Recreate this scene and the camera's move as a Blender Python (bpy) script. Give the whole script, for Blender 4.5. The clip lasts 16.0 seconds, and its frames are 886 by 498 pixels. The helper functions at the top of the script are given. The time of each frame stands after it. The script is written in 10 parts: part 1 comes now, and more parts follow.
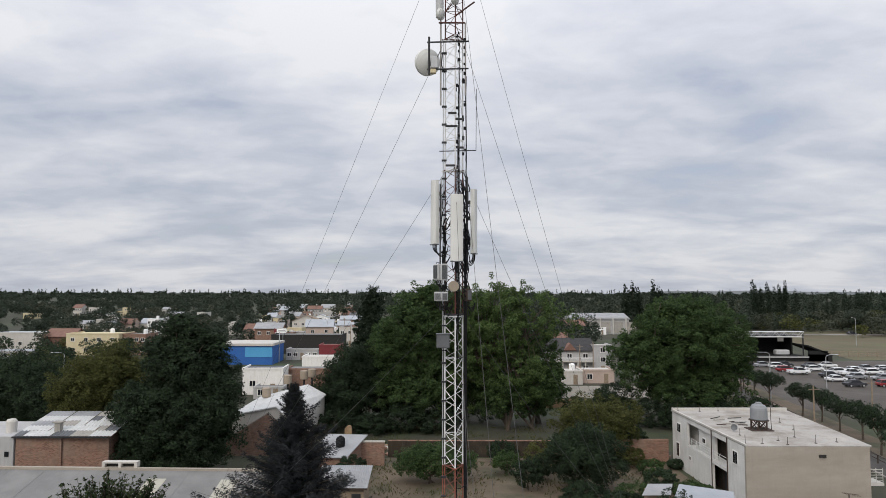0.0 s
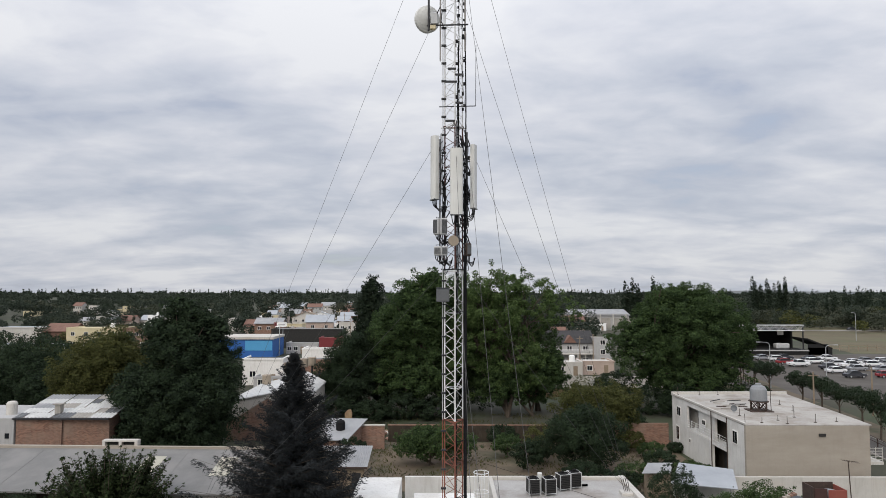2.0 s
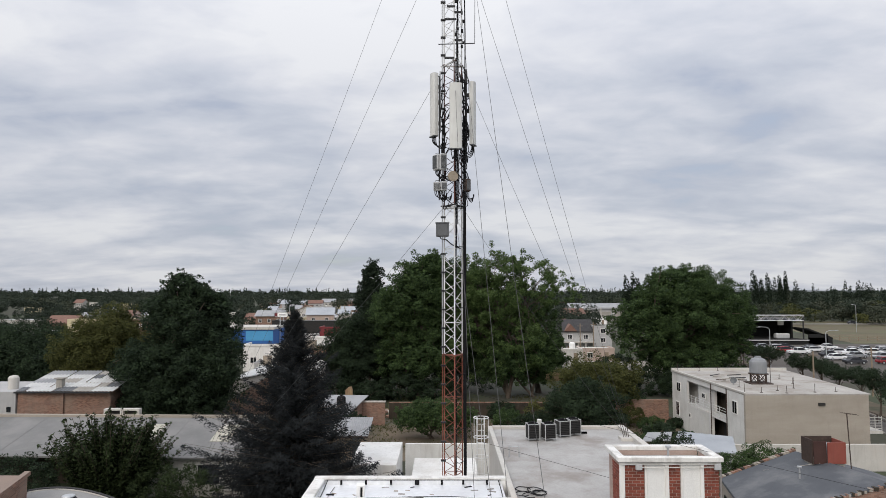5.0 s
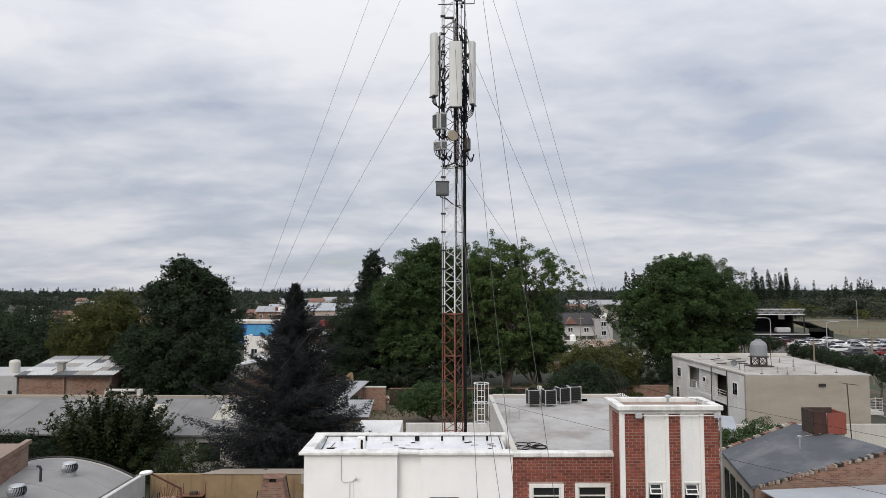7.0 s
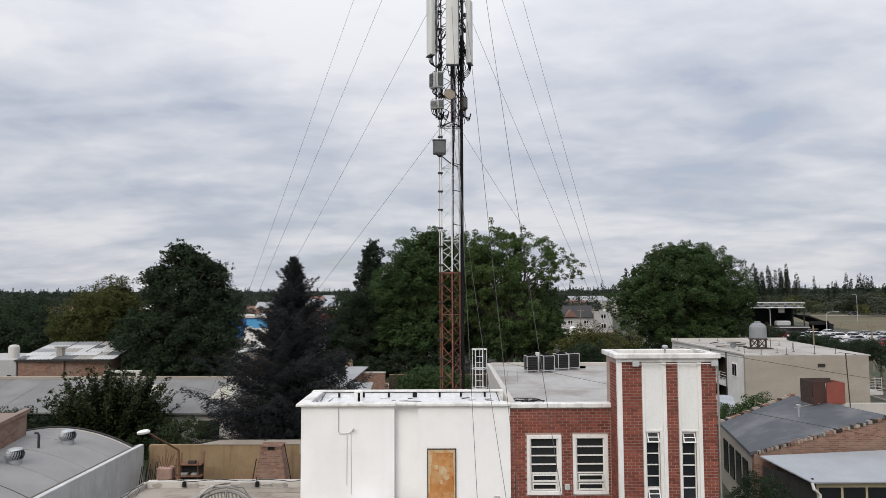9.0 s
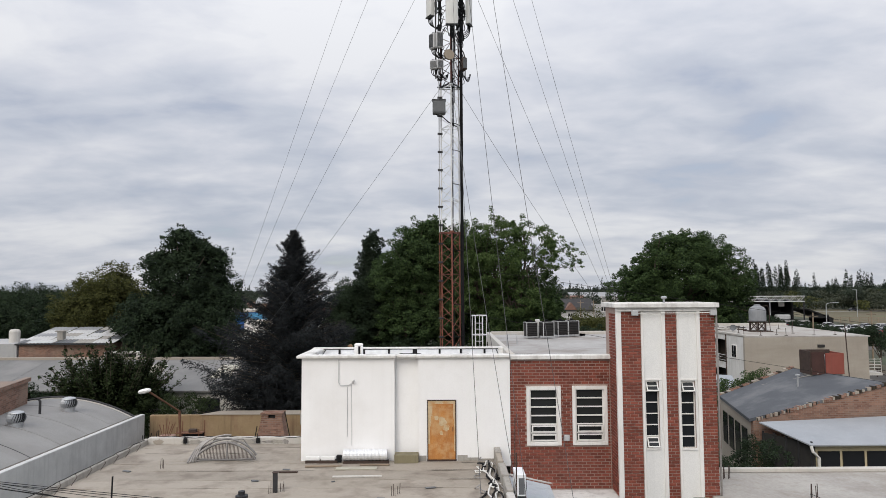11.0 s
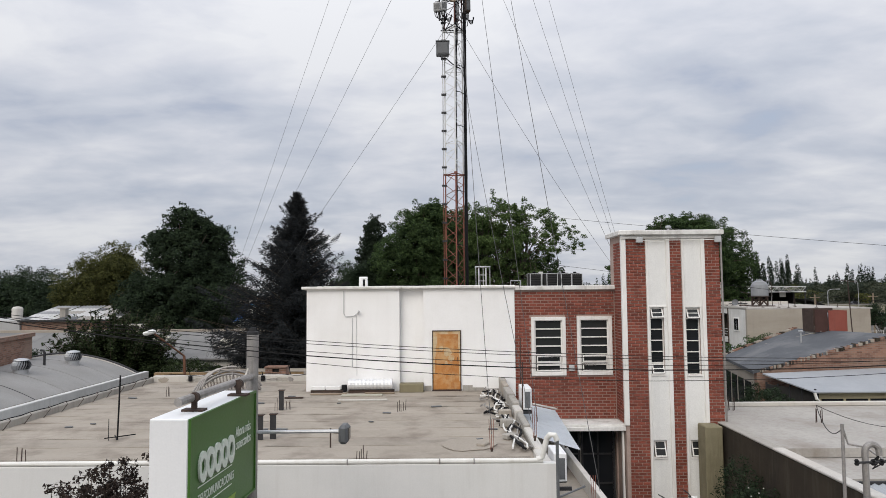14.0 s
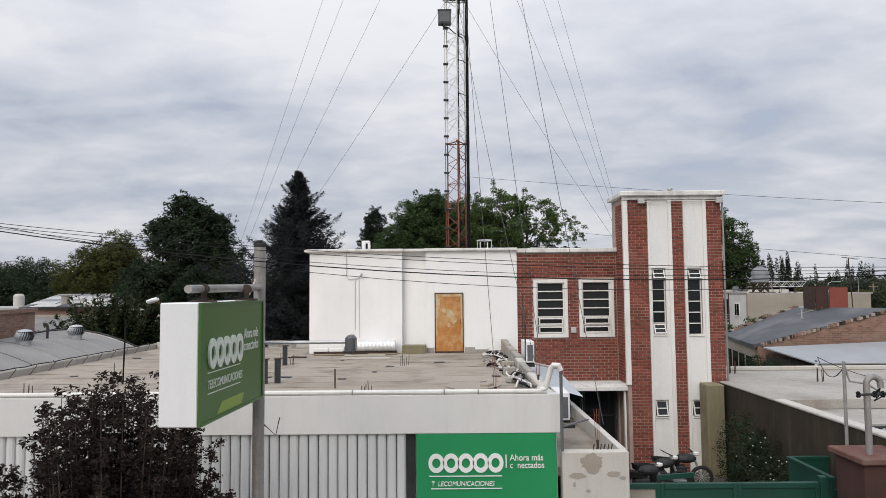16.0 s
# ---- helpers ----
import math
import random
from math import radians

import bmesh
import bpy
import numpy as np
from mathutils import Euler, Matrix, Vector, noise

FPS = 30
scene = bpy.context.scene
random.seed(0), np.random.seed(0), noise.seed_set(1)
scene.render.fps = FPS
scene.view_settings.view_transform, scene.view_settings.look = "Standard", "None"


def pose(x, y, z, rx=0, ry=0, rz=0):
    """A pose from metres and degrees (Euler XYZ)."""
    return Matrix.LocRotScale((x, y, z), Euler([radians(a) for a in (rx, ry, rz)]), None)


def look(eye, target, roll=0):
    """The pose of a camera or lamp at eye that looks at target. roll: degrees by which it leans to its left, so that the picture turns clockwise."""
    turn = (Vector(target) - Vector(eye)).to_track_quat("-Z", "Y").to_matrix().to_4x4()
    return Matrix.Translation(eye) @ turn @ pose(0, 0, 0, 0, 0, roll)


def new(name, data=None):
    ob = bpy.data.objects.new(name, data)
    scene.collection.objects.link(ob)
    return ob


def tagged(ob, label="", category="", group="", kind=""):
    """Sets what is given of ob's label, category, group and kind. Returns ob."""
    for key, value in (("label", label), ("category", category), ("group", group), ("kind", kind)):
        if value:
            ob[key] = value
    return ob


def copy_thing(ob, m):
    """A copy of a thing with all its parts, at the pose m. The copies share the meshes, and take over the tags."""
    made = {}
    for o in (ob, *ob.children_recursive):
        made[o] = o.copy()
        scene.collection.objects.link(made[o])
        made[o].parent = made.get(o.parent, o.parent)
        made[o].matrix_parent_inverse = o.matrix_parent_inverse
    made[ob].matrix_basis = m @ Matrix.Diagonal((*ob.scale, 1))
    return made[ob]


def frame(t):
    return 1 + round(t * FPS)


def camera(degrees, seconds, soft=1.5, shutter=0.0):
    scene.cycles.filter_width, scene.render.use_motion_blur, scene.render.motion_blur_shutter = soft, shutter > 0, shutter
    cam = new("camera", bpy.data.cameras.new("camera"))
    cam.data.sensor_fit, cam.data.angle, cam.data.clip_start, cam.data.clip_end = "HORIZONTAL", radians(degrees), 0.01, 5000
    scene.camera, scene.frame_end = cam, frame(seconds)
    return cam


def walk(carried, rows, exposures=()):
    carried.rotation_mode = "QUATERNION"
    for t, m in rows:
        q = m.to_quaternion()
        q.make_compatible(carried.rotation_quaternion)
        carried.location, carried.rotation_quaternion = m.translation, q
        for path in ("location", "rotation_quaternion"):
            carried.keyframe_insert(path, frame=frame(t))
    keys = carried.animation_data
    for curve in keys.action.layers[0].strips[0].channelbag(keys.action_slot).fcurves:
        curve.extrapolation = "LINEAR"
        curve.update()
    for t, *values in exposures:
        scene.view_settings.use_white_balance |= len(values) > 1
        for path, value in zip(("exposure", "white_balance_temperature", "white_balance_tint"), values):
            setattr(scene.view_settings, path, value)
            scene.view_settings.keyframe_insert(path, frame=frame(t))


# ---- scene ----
cam = camera(68.0, 16.0, soft=0.5)
METRES, EYE, TILT, LEAN, TURN = 13.3, 19.8, 3.6, -0.1, 0.0
ROWS = [
    (0.0, 0.0, 0.0, 0.0, 0.0, 0.0, -0.0),
    (0.5, 0.001, -0.0016, -0.0344, -0.0, 0.02, 0.01),
    (1.0, 0.0015, -0.0041, -0.0705, -0.0, 0.02, 0.03),
    (1.5, 0.0013, -0.004, -0.1051, -0.01, 0.03, 0.04),
    (2.0, 0.0006, -0.0051, -0.1408, -0.0, 0.03, 0.04),
    (2.5, 0.0012, -0.0072, -0.1751, 0.0, 0.04, 0.05),
    (3.0, 0.0016, -0.008, -0.2087, 0.01, 0.03, 0.07),
    (3.5, 0.0007, -0.0111, -0.2426, 0.01, 0.03, 0.07),
    (4.0, 0.0026, -0.0134, -0.2761, 0.02, 0.02, 0.09),
    (6.5, 0.0037, -0.0206, -0.4347, 0.07, 0.03, 0.19),
    (7.0, 0.0048, -0.0208, -0.4676, 0.1, 0.05, 0.2),
    (7.5, 0.0066, -0.0219, -0.4997, 0.1, 0.06, 0.25),
    (8.0, 0.0103, -0.0206, -0.5322, 0.11, 0.08, 0.28),
    (8.5, 0.0133, -0.0187, -0.5643, 0.12, 0.08, 0.33),
    (9.0, 0.013, -0.0194, -0.5957, 0.11, 0.07, 0.37),
    (11.5, 0.0128, -0.0282, -0.7514, 0.12, 0.07, 0.47),
    (12.0, 0.0099, -0.03, -0.7818, 0.13, 0.07, 0.5),
    (12.5, 0.0077, -0.0295, -0.8121, 0.14, 0.06, 0.52),
    (13.0, 0.0052, -0.0299, -0.8429, 0.14, 0.06, 0.54),
    (13.5, 0.0019, -0.0293, -0.8718, 0.15, 0.05, 0.56),
    (14.0, 0.001, -0.0289, -0.9005, 0.17, 0.04, 0.58),
    (14.5, -0.0007, -0.0295, -0.9269, 0.17, 0.03, 0.59),
    (15.0, -0.003, -0.0317, -0.9512, 0.18, 0.01, 0.61),
    (15.5, -0.0044, -0.0331, -0.9747, 0.18, 0.01, 0.61),
    (16.0, -0.006, -0.0353, -0.9971, 0.18, -0.0, 0.62),
]
walk(cam, [(t, pose(0, 0, EYE, TILT, LEAN, TURN) @ pose(METRES * x, METRES * y, METRES * z, 90 + pitch, roll, yaw)) for t, x, y, z, yaw, pitch, roll in ROWS],
     exposures=[(0.0, -0.03), (6.0, -0.03), (10.0, -0.03), (13.0, -0.04), (16.0, -0.05)])

# ---- light ----
SUN_EL, SUN_ROT = radians(36), radians(205)
world = bpy.data.worlds.new("overcast_sky")
scene.world = world
world.use_nodes = True
wt = world.node_tree
wt.nodes.clear()


def wnode(kind, **kw):
    n = wt.nodes.new(kind)
    for k, v in kw.items():
        n.inputs[k].default_value = v
    return n


def wmath(op, a, b=None, clamp=False):
    n = wt.nodes.new("ShaderNodeMath")
    n.operation, n.use_clamp = op, clamp
    for i, v in enumerate((a, b)):
        if v is None:
            continue
        if isinstance(v, (int, float)):
            n.inputs[i].default_value = v
        else:
            wt.links.new(v, n.inputs[i])
    return n.outputs[0]


coord = wnode("ShaderNodeTexCoord")
sep = wnode("ShaderNodeSeparateXYZ")
wt.links.new(coord.outputs["Generated"], sep.inputs[0])
up = wmath("MAXIMUM", sep.outputs["Z"], 0.0)
deep = wmath("ADD", up, 0.20)
flat = wnode("ShaderNodeCombineXYZ")
wt.links.new(wmath("DIVIDE", sep.outputs["X"], deep), flat.inputs["X"])
wt.links.new(wmath("DIVIDE", sep.outputs["Y"], deep), flat.inputs["Y"])
flat.inputs["Z"].default_value = 3.7


def wnoise(scale, detail, rough, dist, sx=1.0, sy=1.0, off=0.0):
    m = wnode("ShaderNodeMapping", Scale=(sx, sy, 1), Location=(off, off * 0.7, off * 0.3))
    wt.links.new(flat.outputs[0], m.inputs["Vector"])
    n = wnode("ShaderNodeTexNoise", Scale=scale, Detail=detail, Roughness=rough, Distortion=dist)
    wt.links.new(m.outputs[0], n.inputs["Vector"])
    return n.outputs["Fac"]


def wramp(fac, *stops):
    r = wnode("ShaderNodeValToRGB")
    el = r.color_ramp.elements
    while len(el) < len(stops):
        el.new(0.5)
    for e, (p, c) in zip(el, stops):
        e.position, e.color = p, (*c, 1)
    wt.links.new(fac, r.inputs[0])
    return r.outputs[0]


big = wnoise(1.25, 6, 0.5, 0.25, 0.75, 1.15, 2.3)
fine = wnoise(4.2, 5, 0.52, 0.3, 0.9, 1.1, 7.1)
mass = wmath("ADD", wmath("MULTIPLY", big, 0.70), wmath("MULTIPLY", fine, 0.30))
cloud = wramp(mass, (0.37, (0.49, 0.525, 0.62)), (0.45, (0.575, 0.61, 0.69)), (0.52, (0.675, 0.695, 0.76)), (0.61, (0.80, 0.81, 0.845)))
# an overcast sky is darkest low down and about three times as bright overhead
lift = wmath("ADD", wmath("MULTIPLY", wmath("POWER", up, 3.0), 1.15), wmath("ADD", wmath("MULTIPLY", up, 0.42), 0.80))
cl = wnode("ShaderNodeMix")
cl.data_type, cl.blend_type = "RGBA", "MULTIPLY"
cl.inputs["Factor"].default_value = 1.0
wt.links.new(cloud, cl.inputs["A"])
grey = wnode("ShaderNodeCombineXYZ")
for i in range(3):
    wt.links.new(lift, grey.inputs[i])
wt.links.new(grey.outputs[0], cl.inputs["B"])
sky = wnode("ShaderNodeTexSky")
sky.sky_type, sky.sun_disc, sky.sun_elevation, sky.sun_rotation = "NISHITA", False, SUN_EL, SUN_ROT
skyl = wnode("ShaderNodeMix")
skyl.data_type, skyl.blend_type = "RGBA", "MULTIPLY"
skyl.inputs["Factor"].default_value = 1.0
skyl.inputs["B"].default_value = (0.10, 0.10, 0.10, 1)
wt.links.new(sky.outputs[0], skyl.inputs["A"])
# thin places in the cloud let a little of the blue through
thin = wramp(mass, (0.30, (0.35, 0.35, 0.35)), (0.42, (0.04, 0.04, 0.04)))
mixs = wnode("ShaderNodeMix")
mixs.data_type = "RGBA"
wt.links.new(thin, mixs.inputs["Factor"])
wt.links.new(cl.outputs["Result"], mixs.inputs["A"])
wt.links.new(skyl.outputs["Result"], mixs.inputs["B"])
bg = wnode("ShaderNodeBackground", Strength=1.1)
wt.links.new(mixs.outputs["Result"], bg.inputs["Color"])
wo = wnode("ShaderNodeOutputWorld")
wt.links.new(bg.outputs[0], wo.inputs["Surface"])

sun_data = bpy.data.lights.new("sun", "SUN")
sun_data.energy, sun_data.angle, sun_data.color = 1.55, radians(35), (1.0, 0.92, 0.82)
sun = new("sun", sun_data)
sun.matrix_basis = look((-34, -73, 58.5), (0, 0, 0))


# ---- materials ----
def surf(name, a, b, scale=1.5, rough=0.85, metal=0.0, bump=0.15, grain=40.0, streak=None, streak_amt=0.0,
         stain=None, stain_amt=0.0, stain_scale=0.35, vary=0.0, island=0.0, spec=0.4, stretch=(1, 1, 1), fine=0.22, courses=False):
    """A weathered surface: two scales of colour, fine relief, run-off streaks, stains, and a change from piece to piece."""
    m = bpy.data.materials.new(name)
    m.use_nodes = True
    nt = m.node_tree
    bs = nt.nodes["Principled BSDF"]
    bs.inputs["Metallic"].default_value = metal
    bs.inputs["Specular IOR Level"].default_value = spec
    geo = nt.nodes.new("ShaderNodeNewGeometry")

    def mapped(s):
        mp = nt.nodes.new("ShaderNodeMapping")
        mp.inputs["Scale"].default_value = s
        nt.links.new(geo.outputs["Position"], mp.inputs["Vector"])
        return mp.outputs[0]

    def noi(s, sc, det=5.0, rg=0.6):
        n = nt.nodes.new("ShaderNodeTexNoise")
        n.inputs["Scale"].default_value, n.inputs["Detail"].default_value, n.inputs["Roughness"].default_value = sc, det, rg
        nt.links.new(mapped(s), n.inputs["Vector"])
        return n.outputs["Fac"]

    def sharpen(f, lo, hi):
        r = nt.nodes.new("ShaderNodeMapRange")
        r.inputs["From Min"].default_value, r.inputs["From Max"].default_value = lo, hi
        nt.links.new(f, r.inputs["Value"])
        return r.outputs[0]

    def mix(fac, ca, cb, mode="MIX"):
        x = nt.nodes.new("ShaderNodeMix")
        x.data_type, x.blend_type = "RGBA", mode
        for sock, v in (("Factor", fac), ("A", ca), ("B", cb)):
            if isinstance(v, (int, float)):
                x.inputs[sock].default_value = v
            elif isinstance(v, tuple):
                x.inputs[sock].default_value = (*v, 1)
            else:
                nt.links.new(v, x.inputs[sock])
        return x.outputs["Result"]

    def times(f, k):
        t = nt.nodes.new("ShaderNodeMath")
        t.operation = "MULTIPLY"
        t.inputs[1].default_value = k
        nt.links.new(f, t.inputs[0])
        return t.outputs[0]

    col = mix(sharpen(noi(stretch, scale), 0.32, 0.68), a, b)
    fine_n = noi(stretch, grain, 4.0)
    col = mix(fine, col, mix(sharpen(fine_n, 0.3, 0.7), tuple(0.65 * c for c in a), tuple(min(1, 1.25 * c) for c in b)))
    if courses:
        sep = nt.nodes.new("ShaderNodeSeparateXYZ")
        nt.links.new(geo.outputs["Position"], sep.inputs[0])
        along = nt.nodes.new("ShaderNodeMath")
        nt.links.new(sep.outputs["X"], along.inputs[0])
        nt.links.new(sep.outputs["Y"], along.inputs[1])
        cmb = nt.nodes.new("ShaderNodeCombineXYZ")
        nt.links.new(along.outputs[0], cmb.inputs["X"])
        nt.links.new(sep.outputs["Z"], cmb.inputs["Y"])
        br = nt.nodes.new("ShaderNodeTexBrick")
        br.inputs["Scale"].default_value = 1.0
        br.inputs["Brick Width"].default_value, br.inputs["Row Height"].default_value, br.inputs["Mortar Size"].default_value = 0.27, 0.095, 0.011
        br.inputs["Color1"].default_value, br.inputs["Color2"].default_value, br.inputs["Mortar"].default_value = (*tuple(0.75 * c for c in a), 1), (*tuple(1.2 * c for c in b), 1), (*courses, 1)
        nt.links.new(cmb.outputs[0], br.inputs["Vector"])
        col = mix(0.72, col, br.outputs["Color"])
    if streak:
        col = mix(times(sharpen(noi((2.6, 2.6, 0.22), 1.6, 6.0, 0.7), 0.50, 0.72), streak_amt), col, streak)
    if stain:
        col = mix(times(sharpen(noi((1, 1, 1), stain_scale, 7.0, 0.65), 0.48, 0.66), stain_amt), col, stain)
    if vary or island:
        if island:
            src = geo.outputs["Random Per Island"]
        else:
            src = nt.nodes.new("ShaderNodeObjectInfo").outputs["Random"]
        k = vary or island
        r = nt.nodes.new("ShaderNodeMapRange")
        r.inputs["To Min"].default_value, r.inputs["To Max"].default_value = 1 - k, 1 + k
        nt.links.new(src, r.inputs["Value"])
        hs = nt.nodes.new("ShaderNodeHueSaturation")
        nt.links.new(r.outputs[0], hs.inputs["Value"])
        nt.links.new(col, hs.inputs["Color"])
        col = hs.outputs["Color"]
    nt.links.new(col, bs.inputs["Base Color"])
    rr = nt.nodes.new("ShaderNodeMapRange")
    rr.inputs["To Min"].default_value, rr.inputs["To Max"].default_value = max(0.05, rough - 0.12), min(1, rough + 0.1)
    nt.links.new(fine_n, rr.inputs["Value"])
    nt.links.new(rr.outputs[0], bs.inputs["Roughness"])
    if bump:
        bp = nt.nodes.new("ShaderNodeBump")
        bp.inputs["Strength"].default_value, bp.inputs["Distance"].default_value = bump, 0.02
        nt.links.new(fine_n, bp.inputs["Height"])
        nt.links.new(bp.outputs[0], bs.inputs["Normal"])
    return m


def leafy(name, a, b, thin=0.25, rough=0.75, patch=0.45, leaf=1.0):
    """Leaves: colour from leaf to leaf and from clump to clump, with light passing through the blades."""
    m = bpy.data.materials.new(name)
    m.use_nodes = True
    nt = m.node_tree
    bs = nt.nodes["Principled BSDF"]
    geo = nt.nodes.new("ShaderNodeNewGeometry")
    n = nt.nodes.new("ShaderNodeTexNoise")
    n.inputs["Scale"].default_value = patch
    n.inputs["Detail"].default_value = 3
    nt.links.new(geo.outputs["Position"], n.inputs["Vector"])
    add = nt.nodes.new("ShaderNodeMath")
    add.operation = "ADD"
    nt.links.new(n.outputs["Fac"], add.inputs[0])
    one = nt.nodes.new("ShaderNodeMapRange")
    one.inputs["To Min"].default_value, one.inputs["To Max"].default_value = 0.5 - 0.5 * leaf, 0.5 + 0.5 * leaf
    nt.links.new(geo.outputs["Random Per Island"], one.inputs["Value"])
    nt.links.new(one.outputs[0], add.inputs[1])
    r = nt.nodes.new("ShaderNodeMapRange")
    r.inputs["From Min"].default_value, r.inputs["From Max"].default_value = 0.9 - 0.3 - 0.25 * leaf, 0.9 + 0.25 + 0.30 * leaf
    nt.links.new(add.outputs[0], r.inputs["Value"])
    mx = nt.nodes.new("ShaderNodeMix")
    mx.data_type = "RGBA"
    mx.inputs["A"].default_value, mx.inputs["B"].default_value = (*a, 1), (*b, 1)
    nt.links.new(r.outputs[0], mx.inputs["Factor"])
    nt.links.new(mx.outputs["Result"], bs.inputs["Base Color"])
    bs.inputs["Roughness"].default_value = rough
    bs.inputs["Specular IOR Level"].default_value = 0.12
    tr = nt.nodes.new("ShaderNodeBsdfTranslucent")
    nt.links.new(mx.outputs["Result"], tr.inputs["Color"])
    ms = nt.nodes.new("ShaderNodeMixShader")
    ms.inputs[0].default_value = thin
    nt.links.new(bs.outputs[0], ms.inputs[1])
    nt.links.new(tr.outputs[0], ms.inputs[2])
    nt.links.new(ms.outputs[0], nt.nodes["Material Output"].inputs["Surface"])
    return m


def plain_glass(name, tint, rough=0.08):
    m = bpy.data.materials.new(name)
    m.use_nodes = True
    bs = m.node_tree.nodes["Principled BSDF"]
    bs.inputs["Base Color"].default_value = (*tint, 1)
    bs.inputs["Roughness"].default_value = rough
    bs.inputs["Specular IOR Level"].default_value = 0.3
    return m


M = {}
M["white_wall"] = surf("white_wall_paint", (0.84, 0.835, 0.82), (0.89, 0.885, 0.875), 0.5, 0.85, bump=0.04, grain=25,
                       streak=(0.60, 0.59, 0.56), streak_amt=0.10, stain=(0.66, 0.64, 0.61), stain_amt=0.3, fine=0.07)
M["cornice"] = surf("weathered_cornice", (0.66, 0.65, 0.62), (0.78, 0.77, 0.74), 1.2, 0.85, streak=(0.30, 0.28, 0.25), streak_amt=0.45,
                    stain=(0.36, 0.34, 0.31), stain_amt=0.55, stain_scale=1.4, fine=0.10)
M["white_strip"] = surf("tower_white_plaster", (0.74, 0.735, 0.705), (0.82, 0.815, 0.785), 0.8, 0.85, streak=(0.50, 0.50, 0.48), streak_amt=0.25,
                        stain=(0.5, 0.5, 0.5), stain_amt=0.3, stain_scale=0.8)
M["trim"] = surf("white_trim", (0.74, 0.72, 0.68), (0.82, 0.80, 0.77), 1.5, 0.8, streak=(0.4, 0.36, 0.32), streak_amt=0.35, fine=0.07)
M["brick"] = surf("red_brick", (0.155, 0.040, 0.026), (0.250, 0.071, 0.046), 4.0, 0.9, bump=0.4, grain=60, vary=0.28)
M["brick_far"] = surf("red_brick_rest", (0.155, 0.040, 0.026), (0.250, 0.071, 0.046), 4.0, 0.9, bump=0.4, grain=60, island=0.28)
M["mortar"] = surf("lime_mortar", (0.33, 0.245, 0.21), (0.43, 0.33, 0.285), 3.0, 0.95, bump=0.3)
M["membrane"] = surf("dusty_roof_membrane", (0.272, 0.238, 0.194), (0.352, 0.312, 0.262), 0.5, 0.9, bump=0.3, grain=18,
                     stain=(0.155, 0.125, 0.10), stain_amt=0.7, stain_scale=0.9, vary=0.07, stretch=(0.5, 1.6, 1))
M["white_roof"] = surf("white_roof_coating", (0.31, 0.30, 0.285), (0.42, 0.41, 0.395), 0.45, 0.7, bump=0.2, grain=14,
                       stain=(0.20, 0.17, 0.145), stain_amt=0.75, stain_scale=0.38, streak=(0.25, 0.22, 0.19), streak_amt=0.3)
M["stained_roof"] = surf("stained_white_roof", (0.31, 0.29, 0.265), (0.44, 0.42, 0.385), 0.3, 0.8, bump=0.2, grain=10, stain=(0.20, 0.165, 0.13), stain_amt=0.75, stain_scale=0.32, streak=(0.24, 0.20, 0.17), streak_amt=0.4)
M["awning_sheet"] = surf("pale_awning_sheet", (0.70, 0.75, 0.80), (0.80, 0.84, 0.88), 0.8, 0.5, bump=0.05, streak=(0.4, 0.42, 0.44), streak_amt=0.3)
M["alu_membrane"] = surf("aluminium_membrane", (0.72, 0.73, 0.75), (0.84, 0.85, 0.86), 2.0, 0.42, metal=0.35, bump=0.5, grain=6,
                         stain=(0.5, 0.5, 0.5), stain_amt=0.3, stain_scale=1.0)
M["fascia"] = surf("white_fascia_paint", (0.62, 0.62, 0.60), (0.70, 0.69, 0.67), 0.7, 0.7, bump=0.06, streak=(0.44, 0.41, 0.37), streak_amt=0.18, fine=0.07)
M["cladding"] = surf("white_metal_cladding", (0.62, 0.63, 0.63), (0.70, 0.70, 0.70), 0.6, 0.5, metal=0.15, bump=0.03, streak=(0.4, 0.4, 0.38), streak_amt=0.2, fine=0.07)
M["sign_green"] = surf("bright_green_panel", (0.015, 0.24, 0.085), (0.02, 0.27, 0.10), 0.6, 0.45, bump=0.02, fine=0.07)
M["sign_olive"] = surf("leaf_green_panel", (0.040, 0.110, 0.018), (0.055, 0.135, 0.026), 0.8, 0.4, bump=0.02, fine=0.07)
M["sign_lime"] = surf("lime_patch", (0.20, 0.30, 0.04), (0.24, 0.34, 0.05), 0.8, 0.45, bump=0.0)
M["sign_white"] = surf("white_sign_box", (0.74, 0.75, 0.76), (0.80, 0.80, 0.80), 0.8, 0.45, bump=0.03, streak=(0.5, 0.5, 0.5), streak_amt=0.15, fine=0.07)
M["letter"] = surf("white_letter_plastic", (0.78, 0.78, 0.76), (0.84, 0.84, 0.82), 2.0, 0.45, bump=0.0, fine=0.07)
M["letter_dim"] = surf("pale_green_print", (0.58, 0.62, 0.54), (0.66, 0.70, 0.62), 2.0, 0.5, bump=0.0)
M["rust"] = surf("rusted_sheet", (0.36, 0.13, 0.035), (0.52, 0.24, 0.07), 1.6, 0.85, bump=0.3, stain=(0.58, 0.42, 0.22), stain_amt=0.5, stain_scale=2.6,
                 streak=(0.24, 0.08, 0.03), streak_amt=0.4)
M["peeled"] = surf("peeling_cream_paint", (0.46, 0.34, 0.19), (0.60, 0.48, 0.31), 6.0, 0.8, bump=0.2, stain=(0.48, 0.24, 0.08), stain_amt=0.8, stain_scale=5.0)
M["rust_dark"] = surf("rusted_steel", (0.038, 0.026, 0.021), (0.070, 0.046, 0.036), 5, 0.85, bump=0.2)
